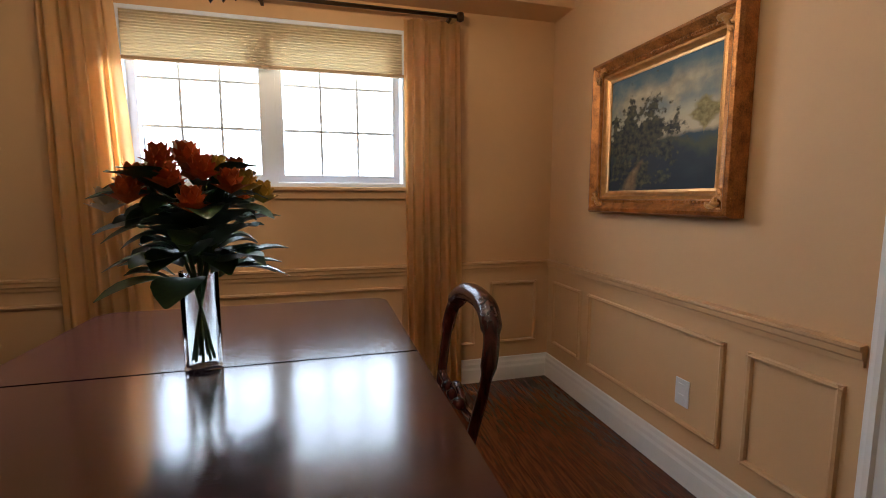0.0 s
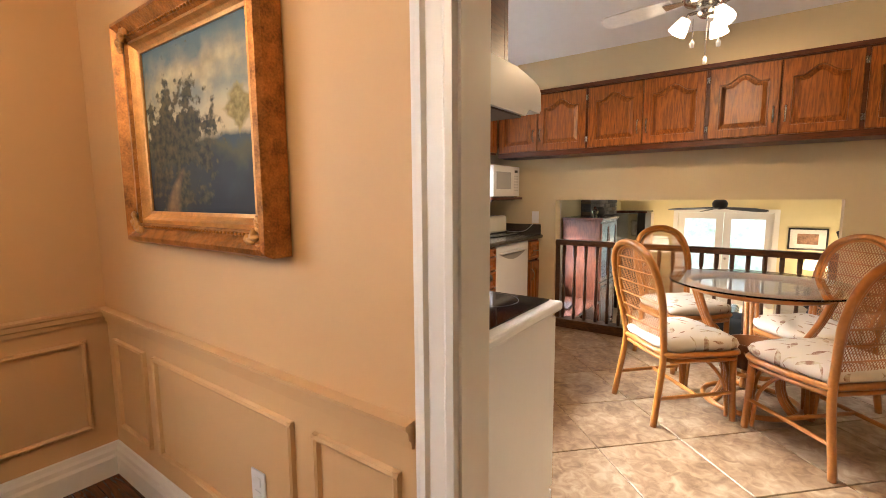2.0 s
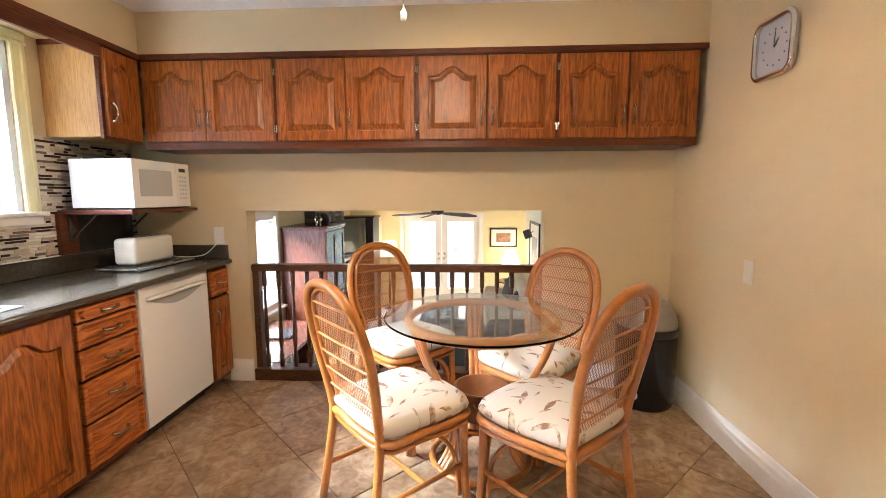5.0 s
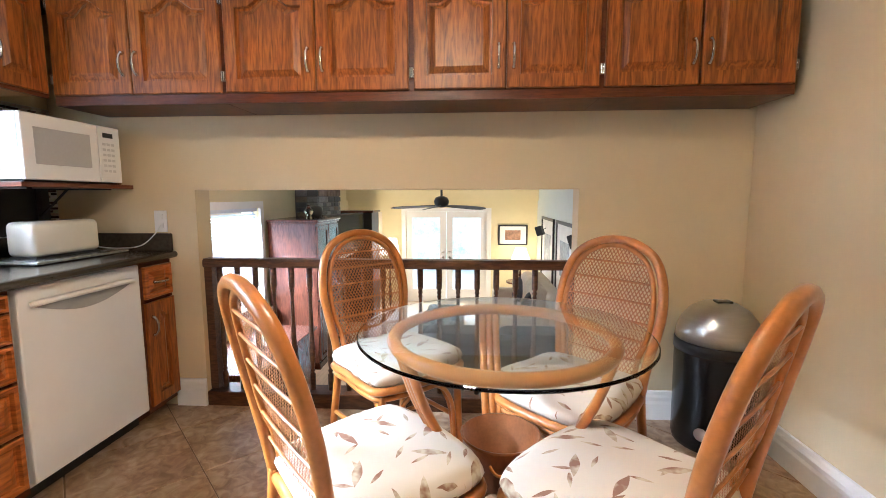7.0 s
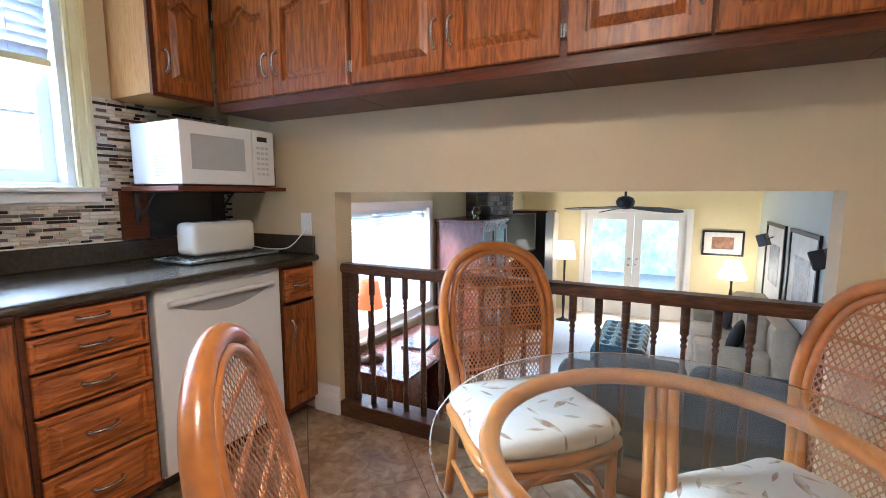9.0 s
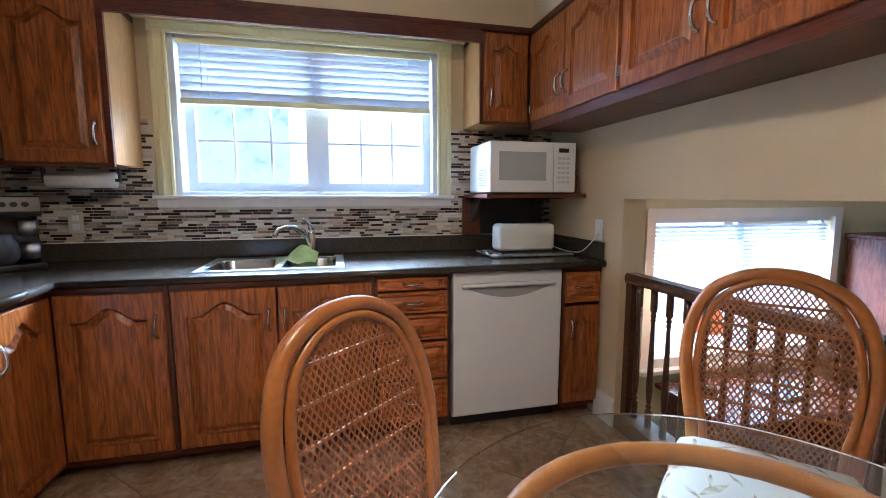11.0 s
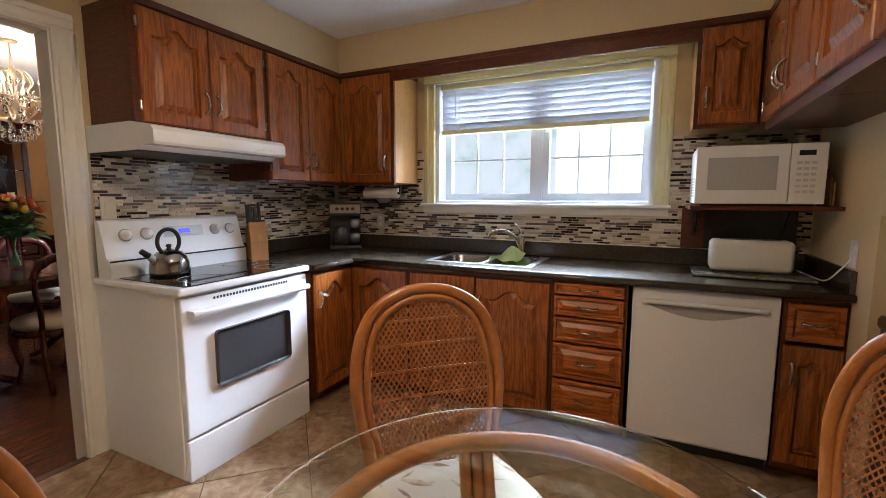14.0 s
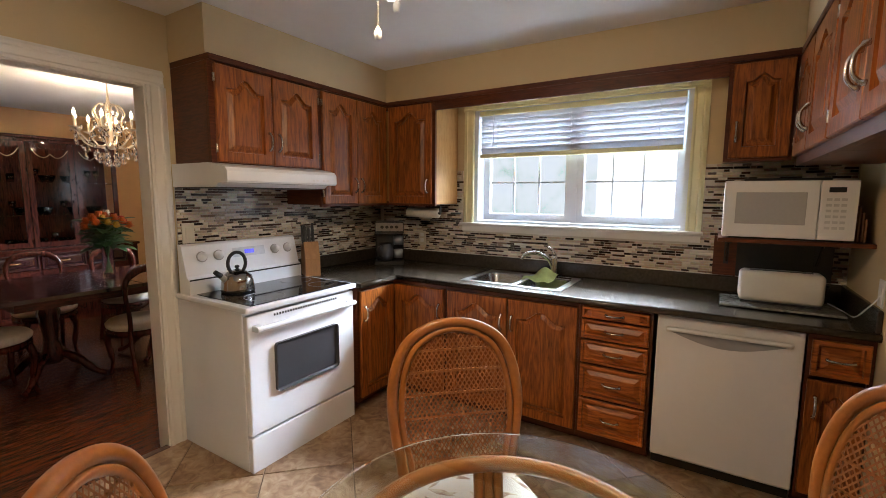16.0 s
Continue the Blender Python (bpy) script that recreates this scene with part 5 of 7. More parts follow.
for i in range(5):
    a = radians(72 * i + 80)
    bl = part("blade", prism(bmesh.new(), [(0.16, -0.045), (0.3, -0.058), (0.48, -0.06), (0.515, -0.04), (0.525, 0), (0.515, 0.04), (0.48, 0.06), (0.3, 0.058), (0.16, 0.045)], (0, 0, 2.352), (math.cos(a), math.sin(a), 0), (-math.sin(a), math.cos(a), 0.18), (0, 0, 0.006)), mat("pale_blade", (0.74, 0.7, 0.67), 0.5) if i == 0 else bl.data.materials[0], f)
    part("blade_iron", prism(bmesh.new(), [(0.09, -0.015), (0.2, -0.03), (0.2, 0.03), (0.09, 0.015)], (0, 0, 2.346), (math.cos(a), math.sin(a), 0), (-math.sin(a), math.cos(a), 0.1), (0, 0, 0.004)), NICKEL, f)
for i, a in enumerate((radians(100), radians(220), radians(340))):
    d = Vector((math.cos(a), math.sin(a), 0))
    part("lamp_arm", tube(bmesh.new(), [Vector((0, 0, 2.285)) + d * 0.03, Vector((0, 0, 2.275)) + d * 0.08, Vector((0, 0, 2.25)) + d * 0.09], 0.009, 8), NICKEL, f)
    sh = part("lamp_shade", lathe(bmesh.new(), [(0.0, 0.0), (0.024, 0.0), (0.03, -0.02), (0.04, -0.05), (0.043, -0.07), (0.0, -0.071)], seg=18), GLOW, f, "glowing frosted glass shade", True)
    sh.matrix_local = Matrix.Translation(Vector((0, 0, 2.255)) + d * 0.09) @ Matrix.Rotation(radians(32), 4, Vector((d.y, -d.x, 0)))
    sh.visible_shadow = False
for dx, dy, z in ((0.01, 0.06, 2.128), (-0.01, 0.0, 2.038), (0.03, -0.05, 2.118)):
    pc = part("pull_chain", tube(bmesh.new(), [(dx, dy, 2.26), (dx, dy, z + 0.03)], 0.0028, 5), NICKEL, f)
    part("pull_knob", lathe(bmesh.new(), [(0.003, 0.035), (0.011, 0.02), (0.009, 0.0), (0, -0.001)], (dx, dy, z), 10), APPL_W, pc, "", True)

# railing in the opening
r = thing("railing", "dark walnut railing with turned balusters", "railing")
RX = 6.065
part("top_rail", prism(bmesh.new(), [(-0.035, 0), (0.035, 0), (0.04, 0.012), (0.04, 0.035), (0.03, 0.048), (-0.03, 0.048), (-0.04, 0.035), (-0.04, 0.012)], (RX, -0.153, 0.815), (1, 0, 0), (0, 0, 1), (0, 2.015, 0)), RAILWOOD, r)
part("bottom_rail", box(RX - 0.07, -0.153, 0.03, RX + 0.064, 1.862, 0.115, 0.006), RAILWOOD, r)
for y in (1.84, -0.131):
    part("half_post", box(RX - 0.03, y - 0.022, 0.115, RX + 0.03, y + 0.022, 0.815, 0.003), RAILWOOD, r)
BAL = [(0.016, 0), (0.016, 0.09), (0.008, 0.1), (0.015, 0.112), (0.008, 0.124), (0.012, 0.14), (0.0165, 0.2), (0.014, 0.3), (0.0105, 0.45), (0.0085, 0.535), (0.013, 0.545), (0.0085, 0.556), (0.014, 0.568), (0.009, 0.58), (0.0165, 0.592), (0.0165, 0.70)]
bal = shell("baluster", lathe(bmesh.new(), BAL, seg=10), RAILWOOD, True)
for i in range(18):
    o = new("baluster", bal)
    o.parent = r
    o.location = (RX, 1.79 - i * 0.1025, 0.115)
structure("floor_landing", box(6.0, -0.153, -0.2, 6.13, 1.862, 0.03), RAILWOOD, "dark wooden sill under the railing", "sill")

# ---- dining room ----
t = thing("dining_table", "polished dark mahogany dining table", "table")
def octo(x0, x1, y0, y1, c):
    return [(x0 + c, y0), (x1 - c, y0), (x1, y0 + c), (x1, y1 - c), (x1 - c, y1), (x0 + c, y1), (x0, y1 - c), (x0, y0 + c)]
TZ = 0.762
for y0, y1, o in ((0.36, 1.2435, 0), (1.2465, 1.955, 1)):
    c = 0.05
    ol = [(0.46, y0), (1.535, y0), (1.535, y1 - c), (1.535 - c * 0.6, y1), (0.46 + c * 0.6, y1), (0.46, y1 - c)] if o else [(0.46 + c * 0.6, y0), (1.535 - c * 0.6, y0), (1.535, y0 + c), (1.535, y1), (0.46, y1), (0.46, y0 + c)]
    bm = prism(bmesh.new(), ol, (0, 0, TZ - 0.028), (1, 0, 0), (0, 1, 0), (0, 0, 0.028))
    bmesh.ops.bevel(bm, geom=bm.edges[:], offset=0.003, segments=2, affect="EDGES")
    part("tabletop", bm, MAHOG, t)
part("apron", wall_with_holes("y", 0, 0.07, 0.56, 1.44, 0.5, 1.84, [(0.58, 1.42, 0.52, 1.82)]), MAHOG_V, t).matrix_local = Matrix(((1, 0, 0, 0), (0, 0, 1, 0), (0, 1, 0, TZ - 0.1), (0, 0, 0, 1)))
for y in (0.8, 1.6):
    pd = part("pedestal", lathe(bmesh.new(), [(0.05, 0.14), (0.09, 0.18), (0.07, 0.25), (0.045, 0.33), (0.06, 0.45), (0.075, 0.55), (0.05, 0.62), (0.08, 0.70), (0, 0.70)], (1.0, y, 0), 20), MAHOG_V, t, "", True)
    for a in (45, 135, 225, 315):
        d = Vector((math.cos(radians(a)), math.sin(radians(a)), 0))
        part("foot", tube(bmesh.new(), spline([Vector((1.0, y, 0.22)), Vector((1.0, y, 0.18)) + d * 0.15, Vector((1.0, y, 0.06)) + d * 0.28, Vector((1.0, y, 0.025)) + d * 0.36], 5), [0.03] * 10 + [0.022] * 6, 8), MAHOG_V, pd, "", True)

SEATW = mat("cream_seat_cloth", (0.55, 0.5, 0.42), 0.9, var=0.1, scale=30, bump=0.2, bscale=300)


def balloon_chair(place):
    c = thing("dining_chair", "dark mahogany balloon-back chair with a cream upholstered seat", "chair", "chairs round the dining table")
    c.matrix_world = place
    hoop = [(-0.15, -0.2, 0.42), (-0.16, -0.22, 0.55), (-0.19, -0.25, 0.72), (-0.18, -0.27, 0.83), (-0.11, -0.285, 0.895), (0, -0.29, 0.91), (0.11, -0.285, 0.895), (0.18, -0.27, 0.83), (0.19, -0.25, 0.72), (0.16, -0.22, 0.55), (0.15, -0.2, 0.42)]
    rs = [0.016] * 12 + [0.022] * 5 + [0.03] * 17 + [0.022] * 5 + [0.016] * 12
    pts = spline(hoop, 5)
    part("back_frame", tube(bmesh.new(), pts, rs[:len(pts)] + [0.016] * max(0, len(pts) - len(rs)), 10), MAHOG_V, c, "", True)
    bm = tube(bmesh.new(), spline([(-0.17, -0.23, 0.62), (-0.08, -0.235, 0.60), (0, -0.235, 0.64), (0.08, -0.235, 0.60), (0.17, -0.23, 0.62)], 5), 0.014, 8)
    for x in (-0.06, 0, 0.06):
        lathe(bm, [(0, -0.02), (0.018, -0.008), (0.02, 0.01), (0, 0.022)], (x, -0.22, 0.615), 10)
    part("carved_rail", bm, MAHOG_V, c, "", True)
    bm = lathe(bmesh.new(), [(0.0, 0.40), (0.20, 0.40), (0.225, 0.42), (0.23, 0.445), (0.21, 0.468), (0.12, 0.482), (0, 0.487)], seg=28)
    part("seat", bm, SEATW, c, "cream upholstered round seat", True)
    part("seat_frame", lathe(bmesh.new(), [(0.20, 0.355), (0.225, 0.36), (0.225, 0.40), (0.2, 0.405), (0, 0.405)], seg=28), MAHOG_V, c, "", True)
    for sx in (-1, 1):
        part("leg", tube(bmesh.new(), spline([(sx * 0.15, 0.15, 0.37), (sx * 0.17, 0.17, 0.28), (sx * 0.15, 0.155, 0.12), (sx * 0.165, 0.175, 0.0)], 5), [0.026] * 4 + [0.022] * 6 + [0.014] * 6, 8), MAHOG_V, c, "", True)
        part("leg", tube(bmesh.new(), spline([(sx * 0.15, -0.19, 0.43), (sx * 0.15, -0.2, 0.25), (sx * 0.155, -0.27, 0.0)], 5), 0.017, 8), MAHOG_V, c, "", True)
    return c


fc = balloon_chair(pose(1.42, 1.25, 0, 0, 0, 90))
for x, y, a in ((1.05, 0.45, 8), (0.36, 1.62, -88), (0.30, 0.98, -95)):
    copy_thing(fc, pose(x, y, 0, 0, 0, a))

v = thing("flower_vase", "clear glass vase of orange and white flowers on the table", "vase", at=(0.985, 1.235, TZ))
part("vase", lathe(bmesh.new(), [(0.0, 0), (0.041, 0), (0.043, 0.004), (0.043, 0.255), (0.04, 0.255), (0.039, 0.02), (0.0, 0.018)], seg=28), glass_mat("vase_glass", (0.98, 1.0, 0.99), 1.06), v, "clear cylinder vase", True).visible_shadow = False
rnd = random.Random(3)
STEM = mat("stem_green", (0.06, 0.11, 0.025), 0.6, var=0.2, scale=20)
LEAF = mat("leaf_green", (0.035, 0.085, 0.02), 0.42, var=0.45, scale=12)
for i in range(9):
    a = i * 0.7
    part("stem", tube(bmesh.new(), spline([(0.025 * math.cos(a), 0.025 * math.sin(a), 0.03), (-0.02 * math.cos(a), -0.02 * math.sin(a), 0.25), (-0.09 * math.cos(a), -0.09 * math.sin(a), 0.46)], 4), 0.004, 6), STEM, v)


def leaf(bm, base, tip, width, droop):
    base, tip = Vector(base), Vector(tip)
    d = tip - base
    side = d.cross(Vector((0, 0, 1))).normalized()
    prev = None
    for i in range(7):
        s = i / 6
        w = width * math.sin(math.pi * min(1, s * 0.96 + 0.02)) ** 0.8
        p = base + d * s + Vector((0, 0, -droop * s * s))
        row = [bm.verts.new(p + side * w + Vector((0, 0, 0.25 * w))), bm.verts.new(p), bm.verts.new(p - side * w + Vector((0, 0, 0.25 * w)))]
        if prev:
            for k in (0, 1):
                bm.faces.new([prev[k], prev[k + 1], row[k + 1], row[k]])
        prev = row


for i in range(92):
    a, e = rnd.random() * 6.28, rnd.random()
    z0 = 0.23 + 0.23 * rnd.random()
    L = 0.06 + 0.12 * rnd.random()
    bm = bmesh.new()
    b0 = (0.05 * math.cos(a), 0.05 * math.sin(a), z0)
    leaf(bm, b0, ((0.05 + L) * math.cos(a), (0.05 + L) * math.sin(a), z0 + 0.02 + 0.10 * e), 0.034 + 0.02 * rnd.random(), 0.06)
    part("leaf", bm, LEAF, v, "", True)
PET = [mat("petal_orange", (0.6, 0.13, 0.02), 0.6, var=0.3, scale=15), mat("petal_red", (0.4, 0.03, 0.015), 0.6, var=0.3, scale=15), mat("petal_cream", (0.7, 0.62, 0.45), 0.6, var=0.15, scale=15), mat("petal_yellow", (0.62, 0.38, 0.05), 0.6, var=0.25, scale=15)]
for i in range(26):
    a, rr = i * 2.4, 0.027 * math.sqrt(i)
    cx, cy, cz = rr * math.cos(a) * 1.25, rr * math.sin(a) * 1.25, 0.50 - 0.9 * rr * rr * 6 + rnd.random() * 0.03
    bm = bmesh.new()
    for k in range(3):
        for j in range(7):
            b = j * 0.9 + k * 0.45
            up = 0.012 + 0.018 * k
            leaf(bm, (cx, cy, cz - 0.01), (cx + (0.042 - 0.01 * k) * math.cos(b), cy + (0.042 - 0.01 * k) * math.sin(b), cz + up), 0.014, 0.0)
    part("flower", bm, PET[(0, 2, 0, 1, 0, 3, 0, 0)[i % 8]], v, "", True)

# painting in a carved gold frame
GOLD = mat("antique_gold", (0.36, 0.145, 0.036), 0.35, 0.55, var=0.7, scale=22, bump=0.5, bscale=90)
GOLDL = mat("bright_gold", (0.58, 0.3, 0.1), 0.3, 0.6, var=0.3, scale=30, bump=0.3, bscale=120)
p = thing("framed_painting", "landscape painting in a carved antique gold frame", "painting", at=(2.7155, 1.71, 1.495), rz=-90)
PW, PH = 0.43, 0.372
def frame_ring(prof):
    """A mitred picture frame: prof lists (inset, out)."""
    bm = bmesh.new()
    rows = [[bm.verts.new((sx * (PW - i), -o, sz * (PH - i))) for sx, sz in ((-1, -1), (1, -1), (1, 1), (-1, 1))] for i, o in prof]
    for a, b in zip(rows, rows[1:] + rows[:1]):
        for k in range(4):
            bm.faces.new([a[k], a[(k + 1) % 4], b[(k + 1) % 4], b[k]])
    return bm
part("outer_frame", frame_ring([(0, 0.003), (0, 0.06), (0.008, 0.075), (0.022, 0.08), (0.032, 0.07), (0.048, 0.055), (0.062, 0.056), (0.068, 0.045), (0.068, 0.003)]), GOLD, p)
part("inner_frame", frame_ring([(0.068, 0.003), (0.068, 0.046), (0.08, 0.05), (0.088, 0.038), (0.098, 0.03), (0.108, 0.028), (0.108, 0.003)]), GOLDL, p)
bm = bmesh.new()
bmesh.ops.create_icosphere(bm, subdivisions=1, radius=1)
LEAFLET = shell("carved_leaf", bm, GOLDL, True)
for sx in (-1, 1):
    for sz in (-1, 1):
        rr = random.Random(7)
        for k in range(26):
            u, w = rr.random() * 0.1, rr.random() * 0.1
            if u + w > 0.13:
                continue
            r = 0.008 + 0.007 * rr.random()
            bud = new("carved_leaf", LEAFLET)
            bud.parent = p
            bud.matrix_local = pose(sx * (PW - 0.012 - u), -0.064, sz * (PH - 0.012 - w), 0, 90 * rr.random(), 0) @ Matrix.Diagonal((r * 1.5, r * 0.9, r * 0.8, 1))
for sz in (-1, 1):
    bm = bmesh.new()
    bmesh.ops.create_icosphere(bm, subdivisions=1, radius=0.0055)
    bead = shell("bead", bm, GOLD, True)
    for k in range(34):
        ob = new("bead", bead)
        ob.parent = p
        ob.location = (-PW + 0.11 + k * (2 * PW - 0.22) / 33, -0.058, sz * (PH - 0.056))


def landscape(name):
    """A painted landscape: pale sky, dark trees to one side, a sandy path and dark blue foreground."""
    m = bpy.data.materials.new(name)
    m.use_nodes = True
    nt = m.node_tree
    b = nt.nodes["Principled BSDF"]
    b.inputs["Roughness"].default_value = 0.55
    b.inputs["Specular IOR Level"].default_value = 0.25
    tc, sep = nt.nodes.new("ShaderNodeTexCoord"), nt.nodes.new("ShaderNodeSeparateXYZ")
    nt.links.new(tc.outputs["Generated"], sep.inputs[0])
    def noise(scale, detail=6):
        n = nt.nodes.new("ShaderNodeTexNoise")
        n.inputs["Scale"].default_value, n.inputs["Detail"].default_value = scale, detail
        nt.links.new(tc.outputs["Generated"], n.inputs["Vector"])
        return n.outputs["Fac"]
    def op(kind, a, c):
        o = nt.nodes.new("ShaderNodeMath")
        o.operation = kind
        for i, v in enumerate((a, c)):
            if isinstance(v, (int, float)):
                o.inputs[i].default_value = v
            else:
                nt.links.new(v, o.inputs[i])
        return o.outputs[0]
    def ramp(fac, stops):
        r = nt.nodes.new("ShaderNodeValToRGB")
        while len(r.color_ramp.elements) < len(stops):
            r.color_ramp.elements.new(0.5)
        for e, (q, c) in zip(r.color_ramp.elements, stops):
            e.position, e.color = q, (*c, 1)
        nt.links.new(fac, r.inputs["Fac"])
        return r.outputs["Color"]
    def mixc(fac, a, c):
        x = nt.nodes.new("ShaderNodeMix")
        x.data_type = "RGBA"
        nt.links.new(fac, x.inputs[0])
        nt.links.new(a, x.inputs[6])
        nt.links.new(c, x.inputs[7])
        return x.outputs[2]
    def step(v, lo, hi):
        s = nt.nodes.new("ShaderNodeMapRange")
        s.inputs["From Min"].default_value, s.inputs["From Max"].default_value = lo, hi
        nt.links.new(v, s.inputs["Value"])
        return s.outputs["Result"]
    X, Z = sep.outputs["X"], sep.outputs["Z"]
    zz = op("ADD", Z, op("MULTIPLY", op("SUBTRACT", noise(4), 0.5), 0.5))
    sky = ramp(zz, [(0.35, (0.5, 0.38, 0.2)), (0.58, (0.42, 0.36, 0.22)), (0.72, (0.2, 0.21, 0.17)), (0.92, (0.07, 0.12, 0.14))])
    ground = ramp(zz, [(0.1, (0.01, 0.013, 0.018)), (0.26, (0.018, 0.024, 0.028)), (0.36, (0.06, 0.06, 0.025)), (0.44, (0.03, 0.05, 0.058))])
    cloud = op("MULTIPLY", step(op("ADD", noise(3.3), op("MULTIPLY", noise(11), 0.3)), 0.6, 0.78), step(Z, 0.98, 0.8))
    sky = mixc(cloud, sky, ramp(noise(9), [(0.3, (0.26, 0.22, 0.13)), (0.7, (0.52, 0.42, 0.24))]))
    base = mixc(step(op("ADD", Z, op("MULTIPLY", noise(7), 0.08)), 0.45, 0.49), ground, sky)
    # the tree mass grows thicker toward one side
    far = op("SQRT", op("ADD", op("POWER", op("DIVIDE", op("SUBTRACT", X, 0.3), 0.4), 2), op("POWER", op("DIVIDE", op("SUBTRACT", Z, 0.42), 0.42), 2)), 0)
    tree = op("ADD", op("ADD", op("MULTIPLY", noise(5.5), 1.3), op("MULTIPLY", noise(24), 0.55)), op("MULTIPLY", far, -0.42))
    foliage = ramp(noise(22), [(0.38, (0.007, 0.01, 0.008)), (0.68, (0.085, 0.07, 0.026))])
    base = mixc(step(tree, 0.56, 0.66), base, foliage)
    small = op("SUBTRACT", op("MULTIPLY", noise(15), 0.16), op("ADD", op("ABSOLUTE", op("SUBTRACT", X, 0.88), 0), op("ABSOLUTE", op("SUBTRACT", Z, 0.55), 0)))
    base = mixc(step(small, -0.06, -0.02), base, ramp(noise(30), [(0.3, (0.12, 0.09, 0.02)), (0.7, (0.3, 0.24, 0.08))]))
    path = op("ABSOLUTE", op("SUBTRACT", X, op("ADD", 0.24, op("MULTIPLY", op("POWER", Z, 2), 1.9))), 0)
    pm = op("MULTIPLY", step(op("ADD", path, op("MULTIPLY", Z, 0.24)), 0.095, 0.045), step(op("ADD", Z, op("MULTIPLY", noise(12), 0.15)), 0.37, 0.30))
    sand = ramp(noise(20), [(0.3, (0.11, 0.06, 0.025)), (0.7, (0.25, 0.15, 0.06))])
    base = mixc(pm, base, sand)
    nt.links.new(base, b.inputs["Base Color"])
    return m


part("canvas", box(-PW + 0.10, -0.022, -PH + 0.10, PW - 0.10, -0.012, PH - 0.10), landscape("landscape_oil"), p, "dusky oil landscape with trees and a path")

# window, shade and curtains
w = tagged(new("window_2"), "white two-sash dining room window with grilles", "window", kind="structure")
bm = bmesh.new()
for a0, a1, c0, c1 in ((0.30, 1.77, 1.255, 1.28), (0.30, 1.77, 2.13, 2.15), (0.30, 0.325, 1.28, 2.13), (1.745, 1.77, 1.28, 2.13)):
    bx(bm, a0, 2.683, c0, a1, 2.9, c1)
part("window_frame", bm, VINYL, w)
sash(w, 0.325, 0.995, 1.285, 2.11, 2.74, 3, 3)
sash(w, 1.035, 1.735, 1.285, 2.11, 2.74, 3, 3)
part("mullion", box(0.99, 2.735, 1.28, 1.04, 2.79, 2.13), VINYL, w)
bm = box(0.28, 2.64, 1.236, 1.80, 2.69, 1.257, 0.004)
bx(bm, 0.295, 2.662, 1.19, 1.785, 2.679, 1.236, 0.003)
part("window_sill", bm, WALL_D, w)
sh = thing("pleated_shade", "cream pleated shade lowered over the window top", "window shade")
bm = bmesh.new()
rows = []
for i in range(33):
    z = 1.905 + i * 0.0070
    rows.append([bm.verts.new((x, 2.69 + (0.008 if i % 2 else 0.0), z)) for x in (0.31, 1.76)])
for a, b in zip(rows, rows[1:]):
    bm.faces.new([a[0], a[1], b[1], b[0]])
SHADE = let_light(mat("cream_shade_cloth", (0.62, 0.5, 0.3), 0.8, var=0.05, scale=30), (0.6, 0.48, 0.28), 0.07)
part("pleats", bm, SHADE, sh)
part("bottom_bar", box(0.308, 2.682, 1.888, 1.762, 2.706, 1.905, 0.003), mat("shade_bar", (0.4, 0.26, 0.13), 0.5), sh)
part("headrail", box(0.308, 2.684, 2.13, 1.762, 2.72, 2.149), TRIM, sh)
CURT = let_light(mat("gold_curtain", (0.86, 0.56, 0.25), 0.7, var=0.07, scale=5, grain=(8, 8, 0.5), bump=0.1, bscale=60), (0.8, 0.55, 0.25), 0.3)


def curtain(x0, x1, flare0, flare1, seed):
    """A pleated drape gathered at the top; it spreads a little toward the floor."""
    rnd2 = random.Random(seed)
    ph = [rnd2.random() * 6 for _ in range(4)]
    bm, rows = bmesh.new(), []
    n, k = 90, 14
    for j in range(k + 1):
        s = j / k
        z = 2.19 * (1 - s) + 0.03 * s
        row = []
        for i in range(n + 1):
            u = i / n
            a, b = x0 - flare0 * s, x1 + flare1 * s
            x = a + (b - a) * u + 0.006 * math.sin(25 * u + ph[0] + 2 * s)
            y = 2.605 + (0.013 + 0.012 * s) * math.sin(2 * math.pi * 6.5 * u + ph[1] + 0.7 * math.sin(3 * s + ph[2])) + 0.01 * math.sin(17 * u + ph[3] + 2 * s)
            row.append(bm.verts.new((x, y, z)))
        rows.append(row)
    for a, b in zip(rows, rows[1:]):
        for i in range(n):
            bm.faces.new([a[i], a[i + 1], b[i + 1], b[i]])
    bmesh.ops.solidify(bm, geom=bm.faces[:], thickness=0.003)
    return bm


for x0, x1, f0, f1, sd in ((0.02, 0.33, 0.0, 0.10, 1), (1.745, 2.07, 0.0, 0.02, 2)):
    tagged(part("curtain", curtain(x0, x1, f0, f1, sd), CURT, None, "", True), "long pleated golden curtain beside the window", "curtain", "dining room curtains")
rod = thing("curtain_rod", "dark bronze curtain rod with ball finials", "curtain rod")
BRONZE = mat("dark_bronze", (0.06, 0.035, 0.02), 0.4, 0.8)
part("rod", tube(bmesh.new(), [(-0.15, 2.60, 2.225), (2.05, 2.60, 2.225)], 0.011, 10), BRONZE, rod, "", True)
part("finial", lathe(bmesh.new(), [(0.0, -0.03), (0.02, -0.02), (0.024, 0), (0.02, 0.02), (0, 0.03)], (2.07, 2.60, 2.225), 14), BRONZE, rod, "", True)
for x in (-0.05, 1.0, 2.01):
    part("bracket", box(x - 0.008, 2.60, 2.205, x + 0.008, 2.68, 2.222), BRONZE, rod)

